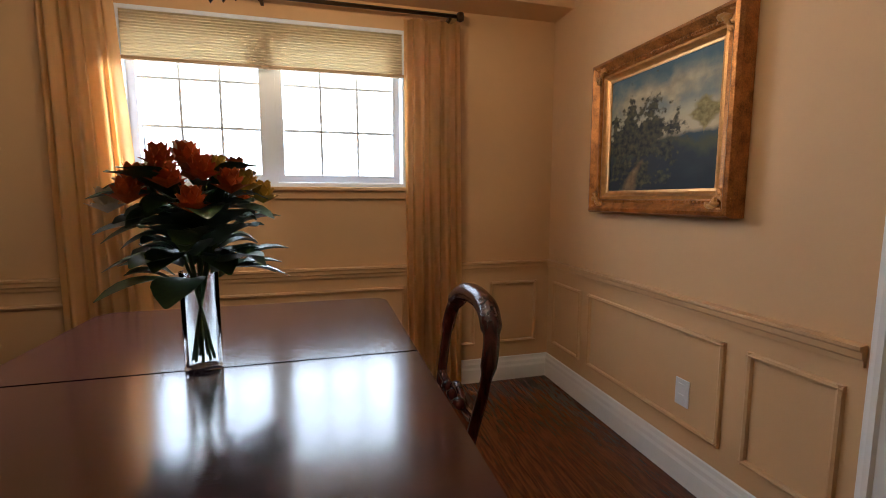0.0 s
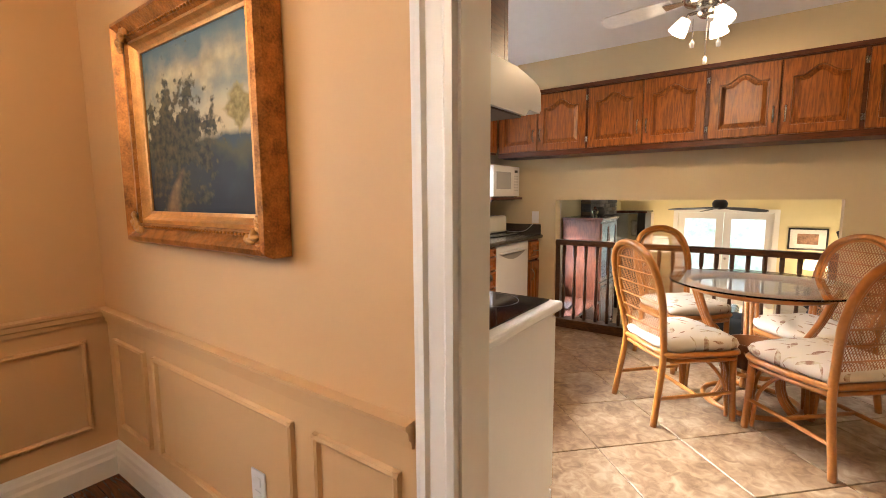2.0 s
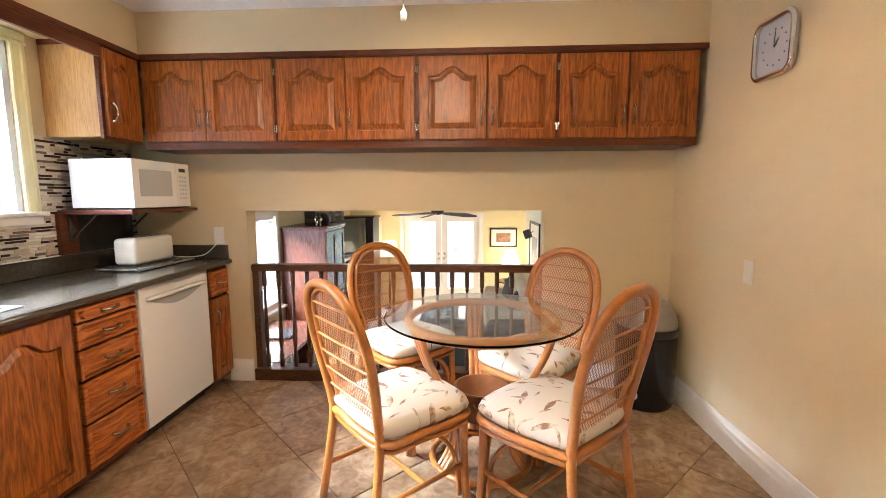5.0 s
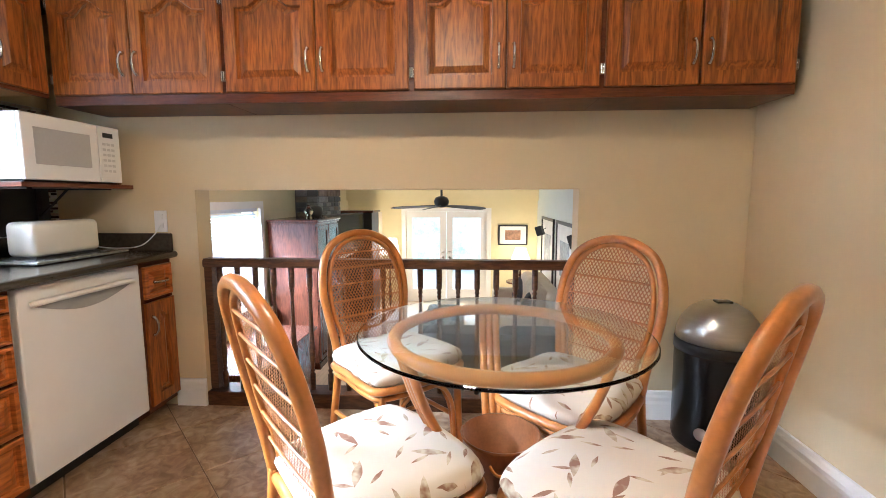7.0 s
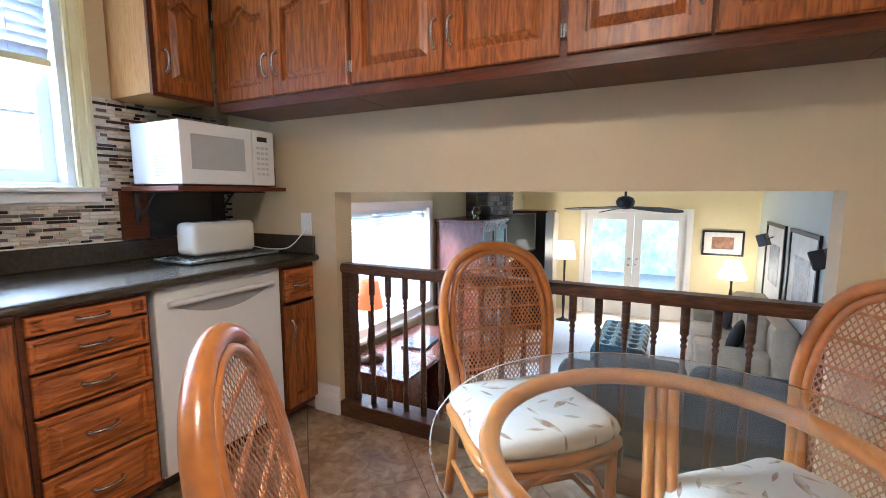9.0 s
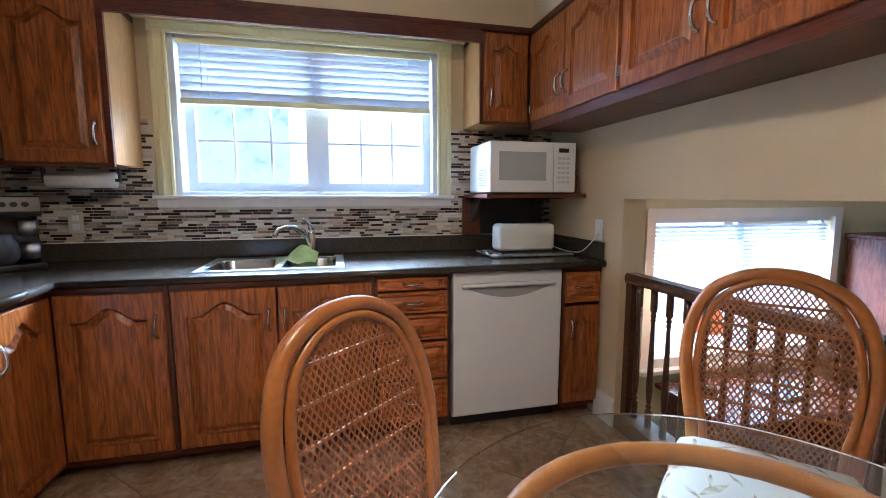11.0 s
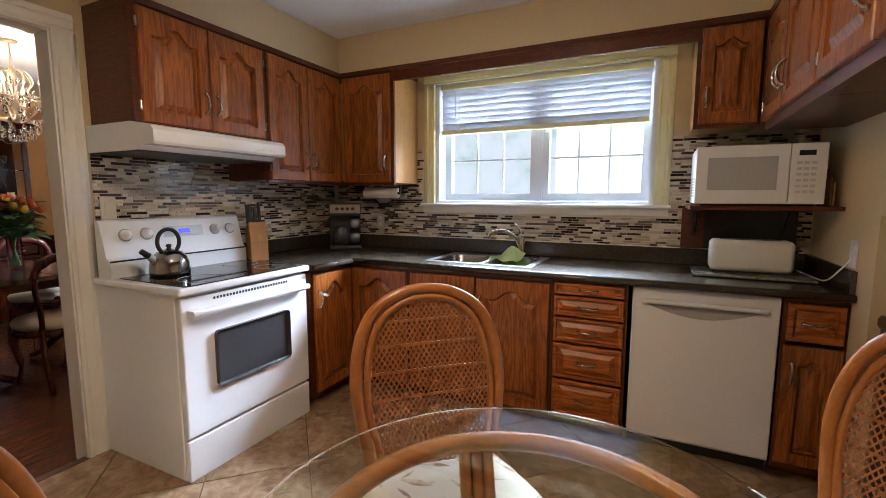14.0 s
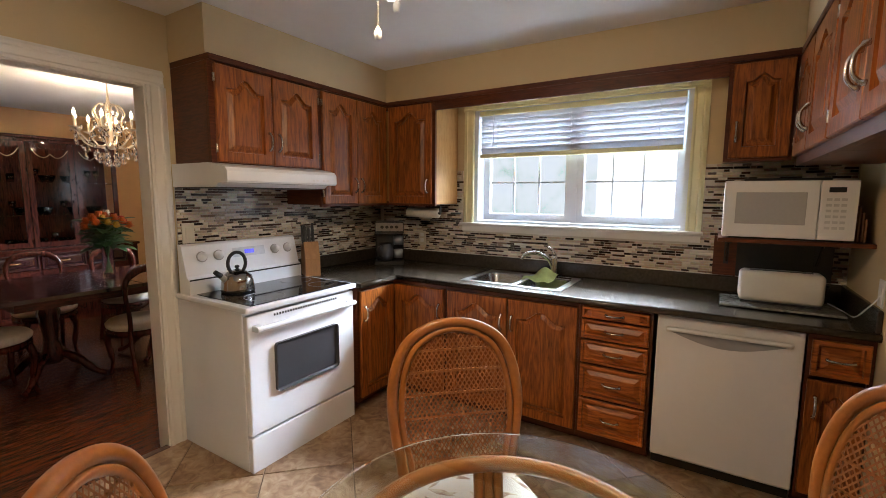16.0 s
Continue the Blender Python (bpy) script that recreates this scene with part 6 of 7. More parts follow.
# china cabinet
h = thing("china_cabinet", "dark mahogany china cabinet with glass doors and glassware", "china cabinet")
HX, HY0, HY1 = -1.335, 0.04, 2.15
part("base", box(HX, HY0, 0.06, -0.86, HY1 + 0.12, 0.84, 0.006), MAHOG_V, h)
part("plinth", box(HX, HY0 + 0.02, 0.0, -0.89, HY1 + 0.1, 0.06), MAHOG_V, h)
part("base_top", box(HX, HY0 - 0.02, 0.84, -0.84, HY1 + 0.14, 0.87, 0.006), MAHOG_V, h)
nd = 5
dw = (HY1 - HY0) / nd
for i in range(nd):
    y = HY0 + i * dw
    d = part("drawer", panel_front(dw - 0.02, 0.17, 0, 0.014), MAHOG, h)
    d.matrix_local = pose(-0.86, y + 0.01, 0.64, 0, 0, 90)
    part("handle", pull(0.08, True), mat("aged_brass", (0.5, 0.35, 0.15), 0.3, 1.0) if i == 0 else bpy.data.materials["aged_brass"], d, "aged brass pull", True).location = ((dw - 0.02) / 2, -0.02, 0.085)
    d = part("door", panel_front(dw - 0.02, 0.52, 0, 0.04), MAHOG_V, h)
    d.matrix_local = pose(-0.86, y + 0.01, 0.10, 0, 0, 90)
part("back_panel", box(HX, HY0, 0.87, HX + 0.02, HY1, 2.02), MAHOG_V, h)
part("side_panel", box(HX + 0.02, HY0, 0.87, -1.0, HY0 + 0.02, 2.02), MAHOG_V, h)
bm = box(HX, HY0 - 0.03, 2.02, -0.93, HY1 + 0.03, 2.05, 0.004)
bx(bm, HX, HY0 - 0.05, 2.05, -0.90, HY1 + 0.05, 2.085, 0.01)
part("cornice", bm, MAHOG_V, h)
for z in (1.22, 1.58):
    part("shelf", box(HX + 0.02, HY0 + 0.02, z, -1.02, HY1 - 0.01, z + 0.01), GLASS, h)
for i in range(nd):
    y0, y1 = HY0 + i * dw + 0.006, HY0 + (i + 1) * dw - 0.006
    d = part("glass_door", wall_with_holes("x", -1.0, -0.975, y0, y1, 0.875, 2.015, [(y0 + 0.045, y1 - 0.045, 0.93, 1.96)]), MAHOG_V, h)
    part("pane", box(-0.99, y0 + 0.045, 0.93, -0.986, y1 - 0.045, 1.96), PANE, d)
    ym = (y0 + y1) / 2
    bm = bmesh.new()
    for sg in (-1, 1):
        tube(bm, spline([(-0.98, ym, 1.9), (-0.98, ym + sg * 0.05, 1.86), (-0.98, ym + sg * 0.11, 1.88), (-0.98, ym + sg * 0.16, 1.95)], 5), 0.004, 6)
    part("fretwork", bm, mat("pale_fret", (0.35, 0.26, 0.16), 0.4) if i == 0 else bpy.data.materials["pale_fret"], d)
part("side_pane", box(HX + 0.03, HY1 - 0.012, 0.9, -1.0, HY1 - 0.006, 2.0), PANE, h)
rnd = random.Random(11)
WARE = [[(0.0, 0), (0.028, 0), (0.004, 0.006), (0.004, 0.07), (0.03, 0.1), (0.034, 0.15), (0.032, 0.15), (0.027, 0.1), (0, 0.075)], [(0, 0), (0.03, 0), (0.036, 0.09), (0.034, 0.09), (0.028, 0.006), (0, 0.006)],
        [(0, 0), (0.05, 0), (0.075, 0.06), (0.08, 0.08), (0.076, 0.08), (0.045, 0.008), (0, 0.008)]]
names = (("wine_glass", "clear stemmed glass in the china cabinet", "glass"), ("tumbler", "clear tumbler in the china cabinet", "glass"), ("glass_bowl", "cut glass bowl in the china cabinet", "bowl"))
GLINT = glass_mat("crystal", (0.95, 0.95, 0.95), 1.5)
wmesh = [shell(nm[0], lathe(bmesh.new(), WARE[i], seg=14), GLINT, True) for i, nm in enumerate(names)]
for zi, z in enumerate((0.871, 1.2305, 1.5905)):
    y = HY0 + 0.1
    while y < HY1 - 0.12:
        i = rnd.choice((0, 1, 2, 0, 1))
        if zi == 1 and i == 1:
            i = 2
        tagged(new(names[i][0], wmesh[i]), names[i][1], names[i][2], "china cabinet glassware").matrix_world = pose(-1.16 + 0.08 * rnd.random(), y, z)
        y += (0.085, 0.085, 0.17)[i] + 0.03 * rnd.random()

# chandelier
CX, CY = 1.03, 1.31
ch = thing("chandelier", "crystal chandelier with lit candle bulbs", "chandelier", at=(CX, CY, 0.05))
ch.matrix_world = pose(CX, CY, 0.05) @ Matrix.Diagonal((0.85, 0.85, 1, 1))
SILV = mat("pale_gilt", (0.6, 0.5, 0.36), 0.3, 0.8, var=0.15)
CRY = glass_mat("crystal_drop", (1, 1, 1), 1.55)
FLAME = mat("candle_bulb", (1, 0.9, 0.7), 0.3, emit=((1.0, 0.8, 0.5), 30.0))
part("canopy", lathe(bmesh.new(), [(0, 2.335), (0.05, 2.34), (0.06, 2.36), (0, 2.36)], seg=20), SILV, ch, "", True)
part("chain", tube(bmesh.new(), [(0, 0, 2.34), (0, 0, 2.24)], 0.006, 6), SILV, ch)
part("column", lathe(bmesh.new(), [(0.0, 1.78), (0.025, 1.79), (0.04, 1.82), (0.015, 1.86), (0.03, 1.92), (0.015, 1.97), (0.012, 2.1), (0.035, 2.14), (0.012, 2.18), (0.008, 2.24), (0, 2.24)], seg=16), SILV, ch, "", True)
dropm = shell("crystal", lathe(bmesh.new(), [(0, -0.05), (0.015, -0.032), (0.01, -0.008), (0.003, 0.0), (0, 0.001)], seg=7), CRY)
beadm = shell("bead", lathe(bmesh.new(), [(0, -0.011), (0.011, 0), (0, 0.011)], seg=7), CRY)


def hang(mesh, nm, p):
    o = new(nm, mesh)
    o.parent = ch
    o.location = p


for i in range(8):
    a = 2 * math.pi * i / 8 + 0.2
    c_, s_ = math.cos(a), math.sin(a)
    P = lambda r, z: (r * c_, r * s_, z)
    R8 = 0.27 if i % 2 else 0.31
    part("arm", tube(bmesh.new(), spline([P(0.02, 1.84), P(0.10, 1.80), P(0.2, 1.83), P(R8, 1.93)], 5), 0.007, 7), SILV, ch, "", True)
    part("upper_scroll", tube(bmesh.new(), spline([P(0.015, 2.13), P(0.08, 2.15), P(0.13, 2.08), P(0.09, 2.0), P(0.15, 1.93)], 5), 0.005, 6), SILV, ch, "", True)
    part("drip_pan", lathe(bmesh.new(), [(0.0, 1.925), (0.03, 1.928), (0.05, 1.94), (0.03, 1.936), (0, 1.936)], P(R8, 0), 14), SILV, ch, "", True)
    part("candle", lathe(bmesh.new(), [(0.011, 1.936), (0.011, 2.02), (0, 2.02)], P(R8, 0), 10), mat("candle_sleeve", (0.75, 0.68, 0.5), 0.5) if i == 0 else bpy.data.materials["candle_sleeve"], ch)
    fl = part("bulb", lathe(bmesh.new(), [(0, 2.02), (0.011, 2.03), (0.014, 2.045), (0.007, 2.07), (0, 2.085)], P(R8, 0), 10), FLAME, ch, "glowing candle bulb", True)
    fl.visible_shadow = False
    for r, z in ((R8, 1.905), (R8, 1.86), (R8 * 0.75, 1.79), (R8 * 0.75, 1.745), (R8 * 0.5, 1.76), (0.1, 1.755), (0.1, 1.71), (0.05, 1.69), (0.2, 1.80), (0.13, 2.0), (0.09, 1.97), (0.15, 1.92), (0.06, 2.1)):
        hang(dropm, "crystal", P(r, z))
    b = a + math.pi / 8
    for k in range(7):
        u = k / 6
        q = Vector(P(R8, 1.925)).lerp(Vector((0.31 * math.cos(a + math.pi / 4), 0.31 * math.sin(a + math.pi / 4), 1.925)), u)
        hang(beadm, "bead", q + Vector((0, 0, -0.11 * math.sin(math.pi * u))))
    for k in range(6):
        u = k / 5
        hang(beadm, "bead", Vector(P(0.03, 2.15)).lerp(Vector(P(R8, 1.94)), u) + Vector((0, 0, -0.05 * math.sin(math.pi * u))))
    hang(dropm, "crystal", (0.22 * math.cos(b), 0.22 * math.sin(b), 1.82))

# ---- family room below ----
w = tagged(new("window_3"), "white family room window with a slatted blind", "window", kind="structure")
bm = wall_with_holes("y", 2.965, 2.992, 7.02, 9.06, -0.18, 1.15, [(7.10, 8.98, -0.1, 1.07)])
part("casing", bm, TRIM, w)
part("window_sill", box(6.99, 2.90, -0.215, 9.09, 2.992, -0.18, 0.004), TRIM, w)
sash(w, 7.10, 8.04, -0.1, 1.07, 3.06, 1, 1)
sash(w, 8.04, 8.98, -0.1, 1.07, 3.06, 1, 1)
b = thing("window_blind", "white slatted blind lowered over the family room window", "blind")
part("headrail", box(7.12, 3.0, 1.03, 8.96, 3.05, 1.07), PVC, b)
sl = None
for i in range(32):
    if sl is None:
        sl = part("slat", box(-0.92, -0.02, -0.001, 0.92, 0.02, 0.001), PVC, b)
        s = sl
    else:
        s = new("slat", sl.data)
        s.parent = b
    s.matrix_local = pose(8.04, 3.025, -0.06 + i * 0.034, 38, 0, 0)

# patio doors
d = tagged(new("door_1"), "white french patio doors with full glass", "door", kind="structure")
PY0, PY1 = 0.08, 1.77
bm = wall_with_holes("x", 12.905, 12.932, PY0 - 0.09, PY1 + 0.09, FZ, 0.975, [(PY0, PY1, FZ - 1, 0.9)])
part("casing", bm, TRIM, d)
for y0, y1, hy in ((PY0, (PY0 + PY1) / 2 - 0.005, 1), ((PY0 + PY1) / 2 + 0.005, PY1, -1)):
    lf = part("door_leaf", wall_with_holes("x", 12.96, 13.0, y0, y1, FZ + 0.01, 0.895, [(y0 + 0.13, y1 - 0.13, FZ + 0.28, 0.77)]), TRIM, d)
    part("pane", box(12.978, y0 + 0.13, FZ + 0.28, 12.982, y1 - 0.13, 0.77), PANE, lf).visible_shadow = False
    hyy = y1 - 0.06 if hy > 0 else y0 + 0.06
    for z in (0.05, -0.06):
        part("handle", lathe(bmesh.new(), [(0, -0.028), (0.026, -0.012), (0.026, 0.012), (0, 0.028)], (12.935, hyy, z), 12), NICKEL, lf, "", True)


def framed(name, label, m, w, h, mount, picture, edge=0.03):
    o = thing(name, label, "picture")
    o.matrix_world = m
    part("frame", wall_with_holes("y", -0.03, -0.003, -w / 2, w / 2, -h / 2, h / 2, [(-w / 2 + edge, w / 2 - edge, -h / 2 + edge, h / 2 - edge)]), BLACK, o)
    part("mount", box(-w / 2 + edge, -0.012, -h / 2 + edge, w / 2 - edge, -0.006, h / 2 - edge), mount, o)
    k = 0.24
    part("print", box(-w * k * 1.1, -0.0145, -h * k, w * k * 1.1, -0.0125, h * k), picture, o)
    return o


MOUNT = mat("mount_white", (0.75, 0.74, 0.7), 0.7)
framed("wall_picture", "small landscape print in a black frame with white mount", pose(12.928, -0.455, 0.416, 0, 0, -90), 0.60, 0.42, MOUNT, mat("autumn_print", (0.28, 0.15, 0.09), 0.6, var=0.8, scale=12))
POST = mat("grey_print", (0.3, 0.32, 0.34), 0.5, var=0.8, scale=5)
for x in (11.55, 10.1):
    framed("wall_poster", "tall grey print in a black frame", pose(x, -0.947, 0.29, 0, 0, 180), 1.2, 1.1, MOUNT, POST, 0.045)
for x, z in ((11.7, 0.60), (9.0, 0.68)):
    s = thing("wall_speaker", "small black loudspeaker on a wall bracket", "loudspeaker")
    s.matrix_world = pose(x, -0.83, z, 20, 0, 150) @ Matrix.Scale(0.7, 4)
    part("cabinet", box(-0.09, -0.09, -0.12, 0.09, 0.07, 0.12, 0.012), BLACK, s)
    part("grille", box(-0.08, -0.096, -0.11, 0.08, -0.09, 0.11), DGREY, s)
    part("bracket", tube(bmesh.new(), [(0, 0.06, 0), (0, 0.17, 0.02)], 0.012, 6), BLACK, s)

# fan
f = thing("ceiling_fan", "black five-blade ceiling fan", "ceiling fan", at=(9.5, 0.785, 0))
BLK = mat("black_blade", (0.02, 0.02, 0.025), 0.45)
part("downrod", tube(bmesh.new(), [(0, 0, 1.36), (0, 0, 1.2)], 0.014, 8), BLK, f)
part("housing", lathe(bmesh.new(), [(0.0, 1.06), (0.06, 1.07), (0.09, 1.1), (0.1, 1.15), (0.08, 1.19), (0.03, 1.21), (0, 1.21)], seg=24), BLK, f, "", True)
for i in range(5):
    a = radians(72 * i + 95)
    part("blade", prism(bmesh.new(), [(0.08, -0.02), (0.2, -0.055), (0.5, -0.07), (0.62, -0.05), (0.66, 0), (0.62, 0.05), (0.5, 0.07), (0.2, 0.055), (0.08, 0.02)], (0, 0, 1.085), (math.cos(a), math.sin(a), -0.05), (-math.sin(a), math.cos(a), 0.2), (0, 0, 0.008)), BLK, f)

CHERRY = oak("cherry_armoire", (0.05, 0.014, 0.008), (0.15, 0.05, 0.028), (6, 6, 0.8), 0.2)
a = thing("display_cabinet", "tall cherry display cabinet with glass doors", "cabinet")
AX0, AX1, AY0, AY1 = 9.12, 10.0, 2.34, 2.95
part("body", wall_with_holes("x", AX0, AX1, AY0, AY1, FZ + 0.08, 0.86, []), CHERRY, a)
part("plinth", box(AX0 - 0.01, AY0 - 0.01, FZ, AX1 + 0.01, AY1, FZ + 0.08), CHERRY, a)
bm = box(AX0 - 0.03, AY0 - 0.03, 0.86, AX1 + 0.03, AY1, 0.885, 0.005)
bx(bm, AX0 - 0.05, AY0 - 0.05, 0.885, AX1 + 0.05, AY1, 0.92, 0.012)
part("cornice", bm, CHERRY, a)
for x in (AX0, (AX0 + AX1) / 2):
    x1 = x + (AX1 - AX0) / 2
    dd = part("glass_door", wall_with_holes("y", AY0 - 0.025, AY0 - 0.002, x + 0.01, x1 - 0.01, -0.1, 0.83, [(x + 0.06, x1 - 0.06, -0.04, 0.77)]), CHERRY, a)
    part("pane", box(x + 0.06, AY0 - 0.014, -0.04, x1 - 0.06, AY0 - 0.008, 0.77), DGREY, dd)
    part("door", panel_front(0.42, 0.78, 0, 0.05), CHERRY, a).matrix_local = pose(x + 0.01, AY0 - 0.002, FZ + 0.11)
o = thing("glass_ornament", "small glass ornament on the display cabinet", "ornament", at=(9.35, 2.5, 0.92))
part("body", lathe(bmesh.new(), [(0, 0), (0.05, 0), (0.03, 0.03), (0.06, 0.09), (0.03, 0.14), (0.02, 0.17), (0, 0.19)], seg=16), GLASS, o, "", True)
o = thing("dark_pot", "small dark pot on the display cabinet", "pot", at=(9.75, 2.55, 0.92))
part("body", lathe(bmesh.new(), [(0, 0), (0.07, 0), (0.1, 0.06), (0.09, 0.13), (0.06, 0.16), (0, 0.16)], seg=18), BLACK, o, "", True)

# stone chimney breast: courses of rough blocks
cb = structure("chimney_breast", box(10.12, 2.66, FZ, 11.2, 2.99, 1.36), mat("stone_mortar", (0.16, 0.15, 0.14), 0.9), "grey stone chimney breast", "fireplace")
STONE = [mat("stone_%s" % k, c, 0.85, var=0.35, scale=9, bump=0.6, bscale=30) for k, c in (("grey", (0.24, 0.23, 0.22)), ("brown", (0.22, 0.17, 0.13)), ("dark", (0.12, 0.12, 0.125)))]
rnd = random.Random(21)
z = FZ + 0.01
while z < 1.34:
    hh = min(rnd.choice((0.07, 0.09, 0.12)), 1.35 - z)
    x = 10.12
    while x < 11.19:
        ww = min(rnd.choice((0.14, 0.2, 0.27)), 11.2 - x)
        if ww > 0.03 and hh > 0.03:
            part("stone", box(x + 0.006, 2.625 + 0.015 * rnd.random(), z + 0.006, x + ww - 0.006, 2.665, z + hh - 0.006, 0.006, 1), rnd.choice(STONE), cb)
        x += ww
    z += hh
    y = 2.64
    while y < 2.98:
        part("stone", box(10.09 + 0.015 * rnd.random(), y, z - hh + 0.006, 10.125, min(y + 0.16, 2.985), z - 0.006, 0.006, 1), rnd.choice(STONE), cb)
        y += 0.17
ma = thing("mantel_shelf", "white mantel shelf across the stone chimney", "shelf")
part("board", box(10.05, 2.36, 0.26, 11.25, 2.64, 0.30, 0.006), TRIM, ma)
tv = thing("television", "black flat television over the mantel shelf", "television")
tv.matrix_world = pose(10.62, 2.42, 0.32, 0, 0, -22)
part("bezel", box(-0.5, -0.02, 0.03, 0.5, 0.03, 0.62, 0.006), BLACK, tv)
part("screen", box(-0.48, -0.023, 0.05, 0.48, -0.0205, 0.60), mat("screen_glass", (0.01, 0.011, 0.012), 0.06), tv, "glossy dark screen")
part("stand", box(-0.2, -0.06, -0.02, 0.2, 0.06, 0.03, 0.004), BLACK, tv)
c = thing("media_tower", "tall black-brown cabinet tower beside the fireplace", "cabinet")
part("body", box(11.3, 2.12, FZ, 11.85, 2.72, 0.93, 0.004), mat("black_brown", (0.018, 0.012, 0.01), 0.4), c)
part("top", box(11.27, 2.09, 0.93, 11.88, 2.74, 0.965, 0.006), CHERRY, c)
c = thing("bookcase", "pale bookcase with shelves against the far wall", "bookcase")
PALE = mat("pale_shelf_wood", (0.5, 0.42, 0.3), 0.5, var=0.1)
part("back", box(12.55, 2.2, FZ, 12.58, 2.85, 0.9), PALE, c)
for y in (2.2, 2.83):
    part("side", box(12.25, y, FZ, 12.549, y + 0.02, 0.9), PALE, c)
for i in range(6):
    part("shelf", box(12.25, 2.222, FZ + 0.05 + i * 0.36, 12.549, 2.828, FZ + 0.07 + i * 0.36), PALE, c)


def lamp(name, label, x, y, z0, zs0, zs1, r0, r1, glow, base):
    l = thing(name, label, "lamp", at=(x, y, 0))
    part("base", lathe(bmesh.new(), [(0.0, z0), (0.12, z0), (0.12, z0 + 0.02), (0.03, z0 + 0.05), (0.015, z0 + 0.09), (0.03, z0 + 0.3 * (zs0 - z0)), (0.014, z0 + 0.6 * (zs0 - z0)), (0.02, zs0), (0.008, zs0 + 0.05), (0, zs0 + 0.06)], seg=18), base, l, "", True)
    s = part("shade", lathe(bmesh.new(), [(r0, zs0), (r1, zs1), (r1 - 0.004, zs1), (r0 - 0.004, zs0), (r0, zs0)], seg=28), glow, l, "lit fabric shade", True)
    s.visible_shadow = False


LIT = mat("lit_white_shade", (0.8, 0.74, 0.6), 0.8, emit=((1.0, 0.85, 0.6), 2.2))
ORANGE = mat("lit_orange_shade", (0.6, 0.2, 0.08), 0.8, emit=((1.0, 0.25, 0.07), 0.8))
lamp("floor_lamp", "dark floor lamp with a lit white shade", 12.1, 1.967, FZ, 0.11, 0.41, 0.19, 0.14, LIT, BLACK)
lamp("table_lamp", "table lamp with a lit cream shade", 12.35, -0.56, -0.44, -0.08, 0.21, 0.21, 0.10, LIT, BRONZE)
t = thing("side_table", "dark round side table under the lamp", "table", at=(12.35, -0.56, 0))
part("top", lathe(bmesh.new(), [(0, -0.47), (0.27, -0.47), (0.28, -0.455), (0.27, -0.44), (0, -0.44)], seg=24), CHERRY, t)
part("pedestal", lathe(bmesh.new(), [(0.2, FZ), (0.2, FZ + 0.03), (0.04, FZ + 0.08), (0.04, -0.47), (0, -0.47)], seg=18), CHERRY, t, "", True)


def sofa(x0, x1, y0, y1, top, colour, label, back):
    """back: the side on which the backrest stands: 's' or 'w'."""
    s = thing("sofa", label, "sofa")
    part("base", box(x0, y0, FZ + 0.08, x1, y1, FZ + 0.3, 0.03, 3), colour, s)
    for x, y in ((x0 + 0.08, y0 + 0.08), (x1 - 0.08, y0 + 0.08), (x0 + 0.08, y1 - 0.08), (x1 - 0.08, y1 - 0.08)):
        part("foot", box(x - 0.03, y - 0.03, FZ, x + 0.03, y + 0.03, FZ + 0.08), BLACK, s)
    if back == "s":
        part("backrest", box(x0, y0, FZ + 0.3, x1, y0 + 0.24, top, 0.07, 4), colour, s)
        for xa, xb in ((x0, x0 + 0.2), (x1 - 0.2, x1)):
            part("arm", box(xa, y0 + 0.2, FZ + 0.25, xb, y1, FZ + 0.62, 0.07, 4), colour, s)
        n = 2
        for i in range(n):
            xa, xb = x0 + 0.2 + (x1 - x0 - 0.4) * i / n, x0 + 0.2 + (x1 - x0 - 0.4) * (i + 1) / n
            part("seat_cushion", box(xa, y0 + 0.22, FZ + 0.3, xb - 0.01, y1 - 0.02, FZ + 0.46, 0.05, 4), colour, s)
            part("back_cushion", box(xa, y0 + 0.2, FZ + 0.44, xb - 0.01, y0 + 0.42, top + 0.05, 0.09, 4), colour, s)
    else:
        part("backrest", box(x0, y0, FZ + 0.3, x0 + 0.24, y1, top, 0.07, 4), colour, s)
        for ya, yb in ((y0, y0 + 0.2), (y1 - 0.2, y1)):
            part("arm", box(x0 + 0.2, ya, FZ + 0.25, x1, yb, FZ + 0.62, 0.07, 4), colour, s)
        n = 2
        for i in range(n):
            ya, yb = y0 + 0.2 + (y1 - y0 - 0.4) * i / n, y0 + 0.2 + (y1 - y0 - 0.4) * (i + 1) / n
            part("seat_cushion", box(x0 + 0.22, ya, FZ + 0.3, x1 - 0.02, yb - 0.01, FZ + 0.46, 0.05, 4), colour, s)
            part("back_cushion", box(x0 + 0.18, ya, FZ + 0.44, x0 + 0.42, yb - 0.01, top + 0.04, 0.09, 4), colour, s)
    return s


